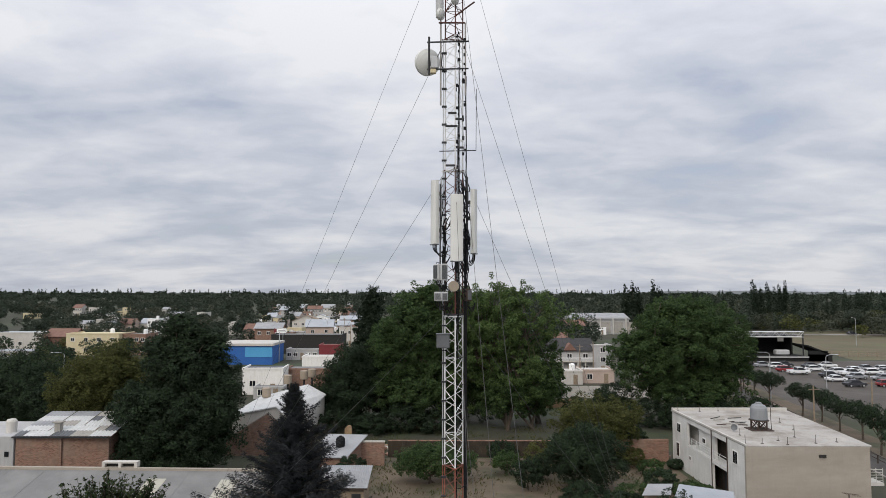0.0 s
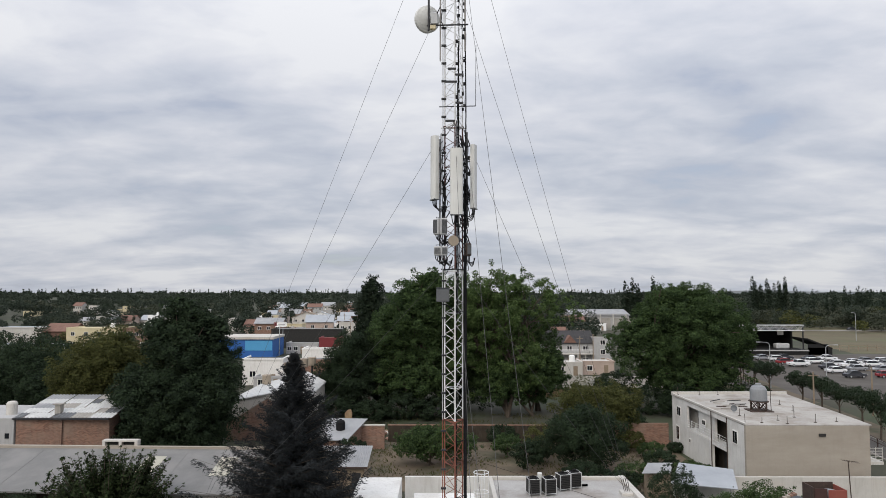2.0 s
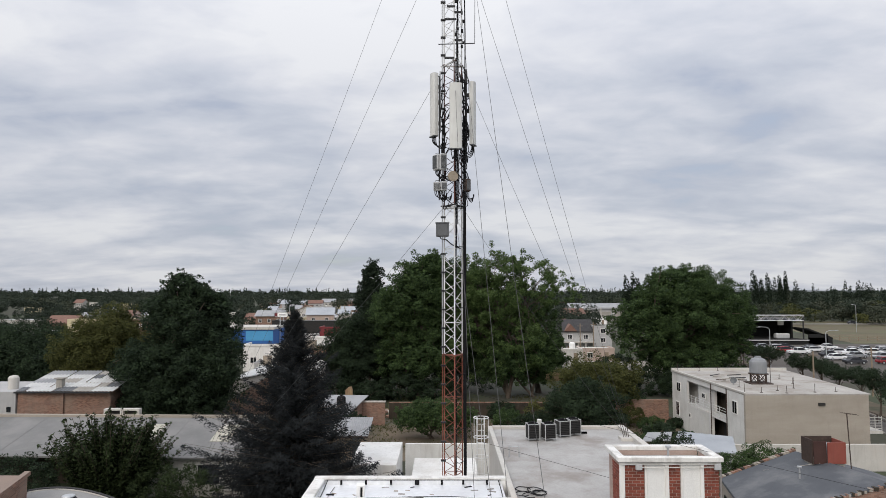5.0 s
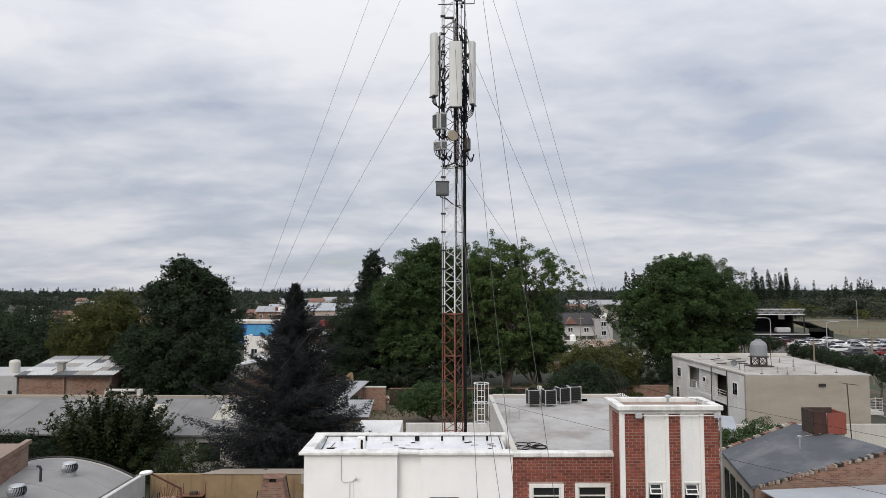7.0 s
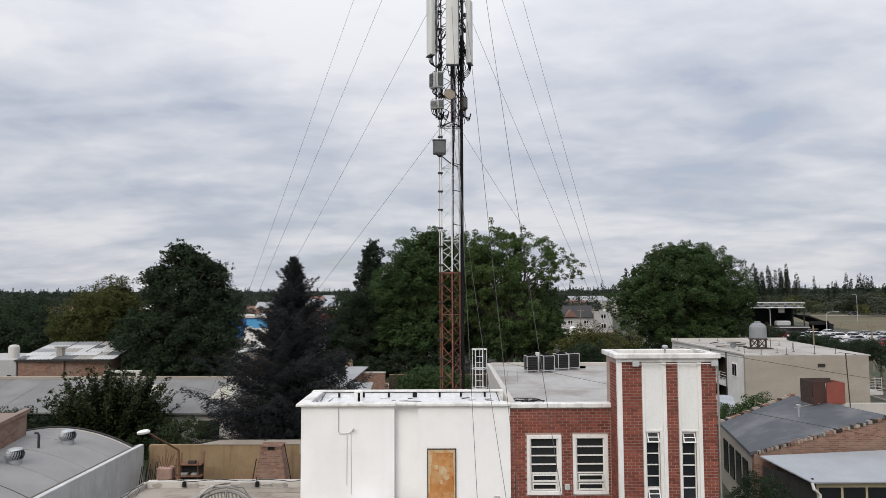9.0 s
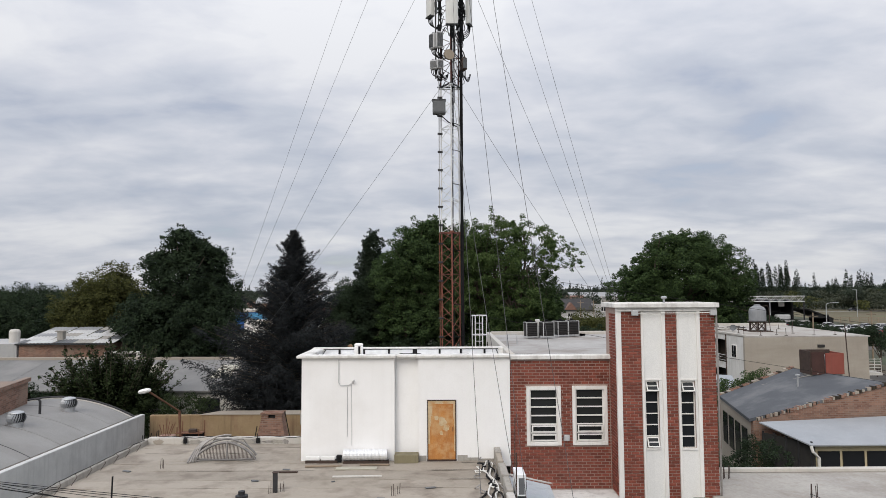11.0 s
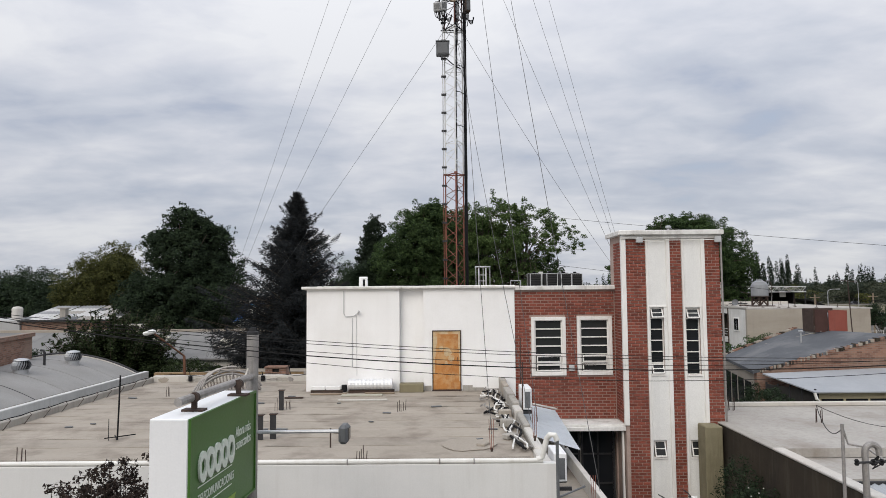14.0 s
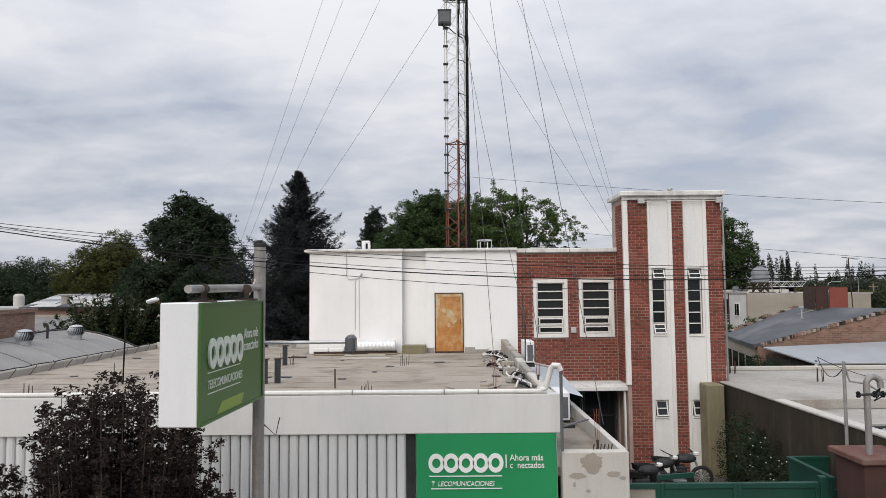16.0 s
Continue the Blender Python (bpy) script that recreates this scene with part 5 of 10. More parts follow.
lathe(bm, [(0.02, 0.0), (0.14, 0.02), (0.24, 0.08), (0.24, 0.2), (0.02, 0.21)], n=22)
bm.transform(pose(0.0, 26.85, 31.35, -80, 0, 60))
part("drum", bm, "antenna", top_dish)
top2 = copy_thing(top_dish, Matrix.Translation((0.75, 26.75, 32.15)))
bm = B()
lathe(bm, [(0.16, 0), (0.17, 0.9)], n=16)
for v in bm.verts:
    v.co = v.co + Vector((-0.16, 26.95, 31.25))
solo("sector_antenna", bm, "radio_grey", "grey drum-shaped antenna near the mast top", "antenna")

# guys to the three anchors
AL, AR, AF1, AF2, AF3 = Vector((-17.6, 46.4, 1.0)), Vector((9.15, 33.4, 8.15)), Vector((1.0, 14.7, 4.75)), Vector((1.93, 14.7, 5.0)), Vector((2.93, 13.6, 3.85))
for z, (ends) in ((18.8, (AL, AR, AF2)), (24.8, (AL, AR, AF1)), (30.5, (AL, AR, AF2)), (35.2, (AL, AR, AF3))):
    for i, e in enumerate(ends):
        leg = LEGS[2] if e is AL else (LEGS[1] if e is AR else LEGS[0])
        bm = B()
        off = Vector((0.12 * (z - 25) / 10, 0.0, 0.0))
        tube(bm, sag((leg[0], leg[1], z), e + off, 0.35), 0.0072, 5)
        solo("guy_wire", bm, "guy", "thin grey steel guy wire from the mast", "guy wire", "guys of the mast")
for p, zb in ((AF1, RZ), (AF2, 4.6), (AF3, 3.12)):
    g = thing("guy_anchor", (p.x, p.y, zb), "red turnbuckles of the guy wires on the roof edge", "guy anchor", "guy anchors")
    for i in range(3):
        part("turnbuckle", rod(B(), (p.x - 0.03 + 0.03 * i, p.y, p.z - 0.34), (p.x - 0.05 + 0.05 * i, p.y + 0.05, p.z + 0.30), 0.006, n=6), "mast_red", g)
    part("eye_plate", box(B(), p.x - 0.022, p.x + 0.022, p.y - 0.02, p.y + 0.02, zb - 0.01, p.z - 0.3, 0.004), "rust_dark", g)
g = thing("guy_anchor", (AR.x, AR.y, 7.9), "bundle of rusted turnbuckles on the roof parapet", "guy anchor", "guy anchors")
for i in range(4):
    part("turnbuckle", rod(B(), (AR.x - 0.1 + 0.08 * i, AR.y, AR.z - 0.2), (AR.x - 0.35 + 0.11 * i, AR.y - 0.25, AR.z + 0.55), 0.014, n=5), "rust_dark", g)
part("eye_plate", box(B(), AR.x - 0.3, AR.x + 0.3, AR.y - 0.3, AR.y + 0.3, 7.8, 7.98, 0.02), "old_white", g)
g = thing("guy_anchor", (AL.x, AL.y, 0), "concrete block with guy turnbuckles behind the bushes", "guy anchor", "guy anchors")
part("block", box(B(), AL.x - 0.5, AL.x + 0.5, AL.y - 0.5, AL.y + 0.5, -0.1, 0.8, 0.04), "concrete", g)
part("turnbuckle", rod(B(), AL + Vector((0, 0, -0.25)), AL + Vector((0.3, -0.3, 0.3)), 0.02, n=6), "steel", g)


# ---- neighbours close by ----
def wall_box(name, x0, x1, y0, y1, z0, z1, mat, label):
    return setting(name, box(B(), x0, x1, y0, y1, z0, z1, 0.015), mat, label)


# barrel-roofed hall
def barrel_hall():
    g = thing("barrel_hall", (-20.8, 29, 0), "low hall with a curved grey sheet roof and white side wall", "building")
    x0, x1, z0, rise = -25.2, -16.75, 3.35, 1.12
    n = 22
    def rz(x):
        u = (x - (x0 + x1) / 2) / ((x1 - x0) / 2)
        return z0 + rise * (1 - u * u)
    bm = B()
    pan = []
    for i in range(n + 1):
        x = x0 + (x1 - x0) * i / n
        pan.append([bm.verts.new((x, y, rz(x) + 0.006 * (j % 2))) for j, y in enumerate(np.linspace(20.5, 36.6, 18))])
    for a, b in zip(pan, pan[1:]):
        for j in range(17):
            bm.faces.new((a[j], b[j], b[j + 1], a[j + 1]))
    part("roof", bm, "barrel_sheet", g)
    bm = B()
    for y0, y1 in ((20.5, 20.7), (36.5, 36.7)):
        prism(bm, [(x0, y0, 0), (x1, y0, 0)] + [(x1 - (x1 - x0) * i / n, y0, rz(x1 - (x1 - x0) * i / n) + 0.05) for i in range(n + 1)], (0, y1 - y0, 0))
    part("end_wall", bm, "old_white", g)
    part("side_wall", box(B(), -16.75, -16.5, 19.0, 37.2, 0, 3.5, 0.02), "corrugate_white", g)
    part("side_wall", box(B(), -25.4, -25.2, 20.5, 36.7, 0, 3.5, 0.02), "old_white", g)
    part("flashing", box(B(), -16.95, -16.76, 19.0, 37.2, 3.42, 3.47, 0.01), "tar", g)
    bm = B()
    tube(bm, [(x0 + (x1 - x0) * i / n, 36.62, rz(x0 + (x1 - x0) * i / n) + 0.09) for i in range(n + 1)], 0.06, 6)
    part("ridge_gutter", bm, "dark_metal", g)
    for k, yy in enumerate((23.4, 25.6, 27.8, 30.0, 32.2, 34.4)):
        bm = B()
        tube(bm, [(x0 + (x1 - x0) * i / n, yy, rz(x0 + (x1 - x0) * i / n) + 0.008) for i in range(n + 1)], 0.014, 4)
        part("seam", bm, "dark_metal" if k == 2 else "barrel_sheet", g)


barrel_hall()


def turbine(at):
    g = thing("turbine_vent", (0, 0, 0), "shiny galvanised turbine roof vent", "roof vent", "turbine vents")
    part("neck", lathe(B(), [(0.30, -0.3), (0.30, 0.12), (0.34, 0.14)], n=20), "steel", g)
    part("core", lathe(B(), [(0.30, 0.14), (0.33, 0.30), (0.28, 0.52)], n=18), "dark_metal", g)
    n = 22
    bm = B()
    for k in range(n):
        bm = B()
        a = 2 * math.pi * k / n
        rows = []
        for t2 in np.linspace(0, 1, 5):
            r = 0.34 + 0.09 * math.sin(math.pi * t2) - 0.05 * t2
            aa = a + 0.35 * t2
            rows.append((bm.verts.new((r * math.cos(aa), r * math.sin(aa), 0.14 + 0.4 * t2)), bm.verts.new(((r - 0.05) * math.cos(aa + 0.2), (r - 0.05) * math.sin(aa + 0.2), 0.14 + 0.4 * t2))))
        for (p, q), (p2, q2) in zip(rows, rows[1:]):
            bm.faces.new((p, q, q2, p2))
        part("vane", bm, "steel", g)
    part("cap", lathe(B(), [(0.33, 0.53), (0.30, 0.58), (0.12, 0.63), (0.02, 0.64)], n=20), "steel", g)
    g.matrix_basis = pose(*at)
    for c in g.children:
        c.matrix_parent_inverse = Matrix()
    return g


tv = turbine((-19.05, 34.2, 4.3))
copy_thing(tv, pose(-19.2, 30.3, 4.3, 0, 0, 11))
bm = B()
tube(bm, [(-19.6, 32.7, 4.2), (-19.6, 32.7, 4.95), (-19.66, 32.7, 5.06), (-19.8, 32.7, 5.08)], 0.06, 8)
solo("flue_pipe", bm, "dark_metal", "bent dark flue pipe on the curved roof", "flue")

# brick corner house
g = thing("brick_outhouse", (-25, 32, 0), "brick house with a worn parapet and flat roof", "house")
bm = B()
prism(bm, [(-19.9, 28.0, 0), (-21.8, 35.2, 0), (-32, 35.2, 0), (-32, 28.0, 0)], (0, 0, 5.6))
part("wall", bm, "common_brick", g)
bm = B()
prism(bm, [(-19.8, 27.9, 5.6), (-21.7, 35.3, 5.6), (-22.0, 35.3, 5.6), (-20.1, 27.9, 5.6)], (0, 0, 0.2))
part("parapet", bm, "common_brick", g)

# ochre yard wall, barbecue chimney
wall_box("wall_yard", -16.4, -7.6, 37.6, 37.85, 0, 3.35, "sand_wall", "stained ochre yard wall")
tin = prism(B(), [(-13.6, 37.56, 3.36), (-7.6, 37.56, 3.36), (-7.6, 38.3, 3.44), (-12.6, 38.3, 3.44)], (0, 0, 0.03))
solo("roof_sheet", tin, "render_grey", "grey metal sheet lying along the top of the yard wall", "metal sheet")
bb = thing("barbecue_chimney", (-8.8, 35.2, 0), "tapered brick barbecue chimney with a capped top", "chimney")
bm = B()
prism(bm, [(-9.72, 34.7, 0), (-8.02, 34.7, 0), (-8.02, 35.6, 0), (-9.72, 35.6, 0)], (0, 0, 2.05))
v = [bm.verts.new(p) for p in ((-9.72, 34.7, 2.05), (-8.02, 34.7, 2.05), (-8.02, 35.6, 2.05), (-9.72, 35.6, 2.05), (-9.38, 34.85, 3.66), (-8.30, 34.85, 3.66), (-8.30, 35.5, 3.66), (-9.38, 35.5, 3.66))]
for q in ((0, 1, 5, 4), (1, 2, 6, 5), (2, 3, 7, 6), (3, 0, 4, 7), (4, 5, 6, 7)):
    bm.faces.new([v[i] for i in q])
part("shaft", bm, "common_brick", bb)
for x0, x1 in ((-9.38, -9.02), (-8.66, -8.30)):
    part("pier", box(B(), x0, x1, 34.86, 35.5, 3.66, 3.86, 0.01), "common_brick", bb)
# near-black block fills the opening between the piers
part("soot_hole", box(B(), -9.02, -8.66, 35.0, 35.45, 3.664, 3.855), "interior", bb)
part("cap", box(B(), -9.42, -8.26, 34.8, 35.55, 3.86, 3.95, 0.015), "common_brick", bb)
for x, dx in ((-7.72, -0.4), (-9.85, 0.3)):
    solo("leaning_rod", rod(B(), (x, 34.75, 1.6 if dx > 0 else 2.0), (x + dx, 34.7, 3.3 if dx > 0 else 4.05), 0.028, n=6), "cable", "black iron rod leaning against the barbecue chimney", "rod", "iron rods")
solo("masonry_stub", box(B(), -7.95, -7.35, 37.5, 37.9, 2.8, 3.45, 0.03), "concrete", "pale plastered stub on the yard wall", "masonry")
rng = random.Random(91)
gp = thing("gate_pillar", (-14.6, 35.6, 0), "pinkish plastered pillar with rusty bars on top", "pillar")
part("shaft", box(B(), -15.02, -14.2, 35.4, 35.95, 0, 2.66, 0.06), "old_pink", gp)
for i in range(6):
    part("bar", rod(B(), (-14.8 + 0.07 * i, 35.6, 2.6), (-14.95 + 0.16 * i + rng.uniform(-0.05, 0.05), 35.6, 3.15 + rng.uniform(0, 0.5)), 0.022, n=5), "rust_bar", gp)
rk = thing("scrap_rack", (-13.4, 35.7, 0), "rusty steel rack with scrap on its shelves", "rack")
for x, z in ((-14.08, 3.1), (-13.9, 3.35), (-12.92, 3.0), (-12.72, 3.4)):
    part("upright", rod(B(), (x, 35.6 + 0.3 * (z > 3.2), 0), (x + 0.03, 35.6 + 0.3 * (z > 3.2), z), 0.03, n=6), "rust_bar", rk)
for z in (1.5, 2.15, 2.75):
    part("shelf", box(B(), -14.12, -12.7, 35.5, 36.0, z, z + 0.05, 0.008), "rust_bar", rk)
part("back", box(B(), -14.05, -12.75, 36.02, 36.06, 1.2, 2.75), "interior", rk)
for x, z, w in ((-13.7, 2.2, 0.25), (-13.1, 2.2, 0.18), (-13.4, 1.55, 0.3), (-13.25, 2.8, 0.2)):
    bm = box(B(), x - w, x + w, 35.6, 35.85, z, z + rng.uniform(0.06, 0.2), 0.02)
    solo("scrap_piece", bm, rng.choice(("pipe_worn", "render_grey", "rust_dark")), "piece of scrap lying on the rusty rack", "scrap", "scrap on the rack")
for i in range(10):
    x = -16.1 + 0.1 * i
    solo("fence_rail", rod(B(), (x, 35.3 + 0.03 * i, 0), (x + 0.12 + rng.uniform(-0.06, 0.06), 35.9, 2.55 + rng.uniform(-0.3, 0.4)), 0.022, n=5), "cable", "dark iron rail stacked in a bundle by the wall", "iron rail", "iron rails")

# long shed behind the bushes
g = thing("long_shed", (-26, 53, 0), "long low shed with a grey sheet roof and pale walls", "shed")
bm = B()
slab(bm, [(-44, 50.6, 2.95), (-12.5, 49.2, 2.95), (-12.5, 56.6, 4.6), (-44, 57.6, 4.6)], 0.12)
part("roof", bm, "grey_roof", g)
for x in np.arange(-43, -13, 3.1):
    y0 = 50.6 - 1.4 * (x + 44) / 31.5
    y1 = 57.6 - 1.0 * (x + 44) / 31.5
    part("seam", rod(B(), (x, y0, 2.955), (x, y1, 4.604), 0.008, n=4), "grey_roof", g)
for x in (-24.3, -18.2):
    y0 = 50.6 - 1.4 * (x + 44) / 31.5
    part("skylight", slab(B(), [(x, y0 + 2.6, 3.57), (x + 1.5, y0 + 2.55, 3.57), (x + 1.5, y0 + 5.6, 4.24), (x, y0 + 5.65, 4.24)], 0.02), "skylight", g)
part("wall", slab(B(), [(-22, 50.0, 2.9), (-12.7, 49.6, 2.9), (-12.7, 56.4, 2.9), (-22, 57, 2.9)], 2.9), "old_white", g)
part("back_wall", slab(B(), [(-44, 57.2, 4.72), (-12.4, 56.3, 4.72), (-12.4, 56.6, 4.72), (-44, 57.6, 4.72)], 4.7), "render_grey", g)
part("window", box(B(), -18.2, -16.6, 49.7, 49.8, 1.0, 2.35), "glass_dark", g)
# open side below the roof: its shade put into a dark wall
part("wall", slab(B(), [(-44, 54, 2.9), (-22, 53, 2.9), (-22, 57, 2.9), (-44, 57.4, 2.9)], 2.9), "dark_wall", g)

vb = thing("vent_housing", (-24.8, 57.2, 4.6), "low whitewashed vent housing with two dark openings on a shed roof", "vent")
bm = B()
for x0, x1, z0, z1 in ((-28.4, -28.15, 4.62, 5.35), (-27.0, -26.75, 4.62, 5.35), (-25.65, -25.4, 4.62, 5.35), (-28.4, -25.4, 5.35, 5.55), (-28.4, -25.4, 4.62, 4.8)):
    box(bm, x0 - 0.6, x1 - 0.6, 56.9, 57.5, 4.6 + (z0 - 4.62) * 0.62, 4.6 + (z1 - 4.62) * 0.62)
part("frame", bm, "old_white", vb)
# near-black sheet as the shade inside the two openings
part("back", box(B(), -28.95, -26.05, 57.3, 57.45, 4.65, 5.1), "interior", vb)

# brick shed with patched zinc roof
g = thing("brick_shed", (-38, 68, 0), "brick shed with a patched corrugated zinc roof", "shed")
bm = B()
prism(bm, [(-42.6, 66.6, 0), (-33.6, 67.2, 0), (-33.6, 74, 0), (-42.6, 74, 0)], (0, 0, 5.15))
part("wall", bm, "common_brick", g)
part("pilaster", box(B(), -38.4, -38.1, 66.7, 66.95, 0, 5.1), "common_brick", g)
bm = B()
def zinc_sheet(x0, x1, y0, y1, z0, z1, wave=0.035, pitch=0.14):
    bm = B()
    n = max(2, int((x1 - x0) / (pitch / 2)))
    lo, hi = [], []
    for i in range(n + 1):
        x = x0 + (x1 - x0) * i / n
        d = wave * (1 if i % 2 else -1) * 0.5
        lo.append(bm.verts.new((x, y0, z0 + d)))
        hi.append(bm.verts.new((x, y1, z1 + d)))
    for i in range(n):
        bm.faces.new((lo[i], lo[i + 1], hi[i + 1], hi[i]))
    return bm
rng = random.Random(3)
for r in range(5):
    x = -42.9
    while x < -33.2:
        w = rng.choice((0.95, 1.9, 2.8))
        y0, y1 = 66.5 + r * 1.3, 66.5 + r * 1.3 + 1.38
        zz = 5.22 + 1.15 * (r * 1.3) / 6.5 + 0.02 * (r + 1)
        part("roof_sheet", zinc_sheet(x, min(x + w, -33.1), y0 + 0.0, y1, zz, zz + 0.26, 0.07, 0.36), rng.choice(("corrugate_white", "corrugate_white", "corrugate_white", "zinc", "cabinet_grey", "concrete")), g)
        x += w
bm = B()
box(bm, -39.4, -38.8, 67.6, 68.2, 5.3, 6.3, 0.03)
box(bm, -39.6, -38.6, 67.5, 68.3, 6.3, 6.42, 0.03)
part("chimney", bm, "concrete", g)
part("gutter", box(B(), -42.9, -33.3, 66.35, 66.5, 5.05, 5.2), "dark_metal", g)
g = thing("white_outhouse", (-46, 68, 0), "plain whitewashed block with a round water tank on it", "house")
part("wall", box(B(), -52, -42.75, 66.5, 74, 0, 5.2, 0.03), "grey_plaster", g)
part("window", box(B(), -43.6, -43.2, 66.44, 66.52, 3.2, 3.7), "glass_dark", g)
bm = B()
lathe(bm, [(0.5, -0.05), (0.52, 1.1), (0.5, 1.15), (0.4, 1.3), (0.15, 1.36)], (-44.3, 68.5, 5.2), 18)
solo("water_tank", bm, "old_white", "pale round water tank on a roof", "water tank", "roof tanks")

# low white buildings behind the mast
wall_box("wall_rear_block", -6.3, -3.1, 44.5, 51.2, 0, 3.7, "flat_white", "whitewashed rear outbuilding")
setting("wall_rear_yard", box(B(), -3.1, 14, 55.0, 55.25, 0, 2.7, 0.02), "flat_white", "rough peeling white yard wall")
setting("wall_rear_low", box(B(), -2.2, 2.5, 32.0, 52.0, 0, 2.3, 0.02), "flat_white", "low white-roofed rear annex")
# thin brown sheet added in place of a dark opening
setting("wall_rear_niche", box(B(), -1.9, -1.3, 42.0, 43.0, 2.3, 2.32), "wood", "thin brown sheet added for a dark opening")
setting("terrace_rear", box(B(), -6.3, -2.2, 30.0, 44.5, 0, 1.6, 0.02), "pavement", "paved rear terrace")

# house with grey felt roof, brick gable and red tank housing
g = thing("felt_roof_house", (19, 38, 0), "house with a grey-blue felt roof and rough brick gable", "house")
A, Bq, C, D = (15.7, 34.3, 3.62), (17.3, 41.9, 3.62), (21.9, 41.6, 5.3), (22.9, 34.3, 5.42)
part("roof", slab(B(), [A, D, C, Bq], 0.16), "slate_roof", g)
part("roof", slab(B(), [D, (27.2, 34.6, 4.1), (26.5, 41.6, 4.1), C], 0.16), "slate_roof", g)
bm = B()
prism(bm, [(15.9, 34.3, 0), (15.9, 34.3, 3.5), (22.9, 34.3, 5.3), (27.0, 34.3, 4.0), (27.0, 34.3, 0)], (0, 0.3, 0))
part("gable_wall", bm, "common_brick", g)
bm = B()
prism(bm, [(17.3, 41.7, 0), (17.3, 41.7, 3.5), (21.9, 41.7, 5.2), (26.5, 41.7, 4.0), (26.5, 41.7, 0)], (0, 0.3, 0))
part("gable_wall", bm, "common_brick", g)
part("side_wall", slab(B(), [(15.9, 34.6, 3.45), (16.1, 34.6, 3.45), (17.5, 41.7, 3.45), (17.3, 41.7, 3.45)], 3.45), "render_grey", g)
for i in range(4):
    y = 35.3 + i * 1.5
    x = 15.86 + (y - 34.6) * 0.197
    part("window", slab(B(), [(x - 0.02, y, 2.9), (x + 0.1, y, 2.9), (x + 0.3, y + 1.0, 2.9), (x + 0.18, y + 1.0, 2.9)], 1.8), "glass_dark", g)
rng = random.Random(8)
for i in range(90):
    t2 = min(1, max(0, i / 89 + rng.uniform(-0.006, 0.006)))
    x, z, w = 15.9 + 7.0 * t2, 3.57 + 1.8 * t2, rng.uniform(0.02, 0.09)
    if rng.random() < 0.3:
        continue
    part("coping_stone", box(B(), x - w, x + w, 34.24 + rng.uniform(-0.03, 0.04), 34.5, z - 0.1, z + 0.04 + 0.05 * rng.random(), 0.01), rng.choice(("common_brick", "common_brick", "render_grey", "dark_wall")), g)
for i in range(24):
    t2 = i / 23
    x, z = 17.3 + 4.6 * t2, 3.66 + 1.68 * t2
    part("coping_stone", box(B(), x - 0.1, x + 0.1, 41.7, 42.0, z - 0.1, z + 0.03 + 0.03 * rng.random(), 0.01), rng.choice(("render_grey", "common_brick", "dark_wall")), g)
th = thing("tank_housing", (22.8, 39.2, 5.1), "oxide-red open-sided tank housing on a grey roof", "tank housing")
part("side", box(B(), 22.2, 23.25, 38.6, 38.66, 5.3, 6.5), "oxide_red", th)
part("side", box(B(), 23.19, 23.25, 38.66, 39.9, 5.3, 6.5), "oxide_red", th)
part("side", box(B(), 21.4, 23.19, 39.9, 39.96, 5.25, 6.6), "rust_dark", th)
part("side", box(B(), 21.4, 21.46, 38.8, 39.9, 5.25, 6.6), "rust_dark", th)
# dark panel fills the open left side, shade put into its colour
part("side", box(B(), 21.46, 22.19, 38.72, 38.76, 5.25, 6.55), "dark_brick", th)
part("leg", box(B(), 21.45, 21.6, 38.9, 39.8, 4.9, 5.6), "concrete", th)
part("leg", box(B(), 22.8, 23.2, 38.7, 39.8, 4.9, 5.35), "concrete", th)
part("tank", lathe(B(), [(0.42, 0), (0.46, 0.1), (0.46, 0.8), (0.36, 1.0), (0.05, 1.06)], (22.65, 39.3, 5.3), 20), "tank_grey", th)
bm = B()
rod(bm, (23.4, 38.4, 5.0), (23.25, 38.4, 8.2), 0.03)
rod(bm, (22.9, 38.4, 8.25), (23.9, 38.5, 8.12), 0.012)
for i in range(6):
    rod(bm, (23.0 + 0.15 * i, 38.1, 8.23 - 0.02 * i), (23.0 + 0.15 * i, 38.7, 8.23 - 0.02 * i), 0.008, n=4)
solo("roof_antenna", bm, "rust_dark", "thin rusted television aerial on a roof pole", "aerial")
bm = B()
rod(bm, (20.0, 37.6, 4.6), (20.0, 37.6, 5.35), 0.05)
lathe(bm, [(0.13, 0), (0.13, 0.08), (0.03, 0.1)], (20.0, 37.6, 5.35), 12)
rod(bm, (19.95, 37.5, 4.62), (20.15, 37.3, 4.64), 0.12, 0.05)
solo("vent_pipe", bm, "steel", "small vent pipe on the felt roof", "vent")
bm = B()
tube(bm, [(19.3, 40.4, 4.45), (20.0, 39.9, 4.7), (20.8, 39.3, 4.98), (21.8, 38.7, 5.32)], 0.02, 6)
solo("roof_cable", bm, "concrete", "thin pale cable across the felt roof", "cable")

# lean-to with pale blue sheet roof
g = thing("lean_to", (19, 32.5, 0), "lean-to with a pale blue sheet roof and glazed walls", "lean-to")
part("roof", slab(B(), [(16.05, 34.0, 3.52), (17.1, 31.2, 3.0), (24, 31.3, 3.0), (23, 34.2, 3.75)], 0.06), "zinc_blue", g)
part("front_wall", box(B(), 17.4, 24, 31.75, 31.9, 0, 2.9), "cream", g)
for i in range(5):
    part("window", box(B(), 17.7 + 1.15 * i, 18.7 + 1.15 * i, 31.68, 31.76, 1.4, 2.6), "glass_dark", g)
bm = B()
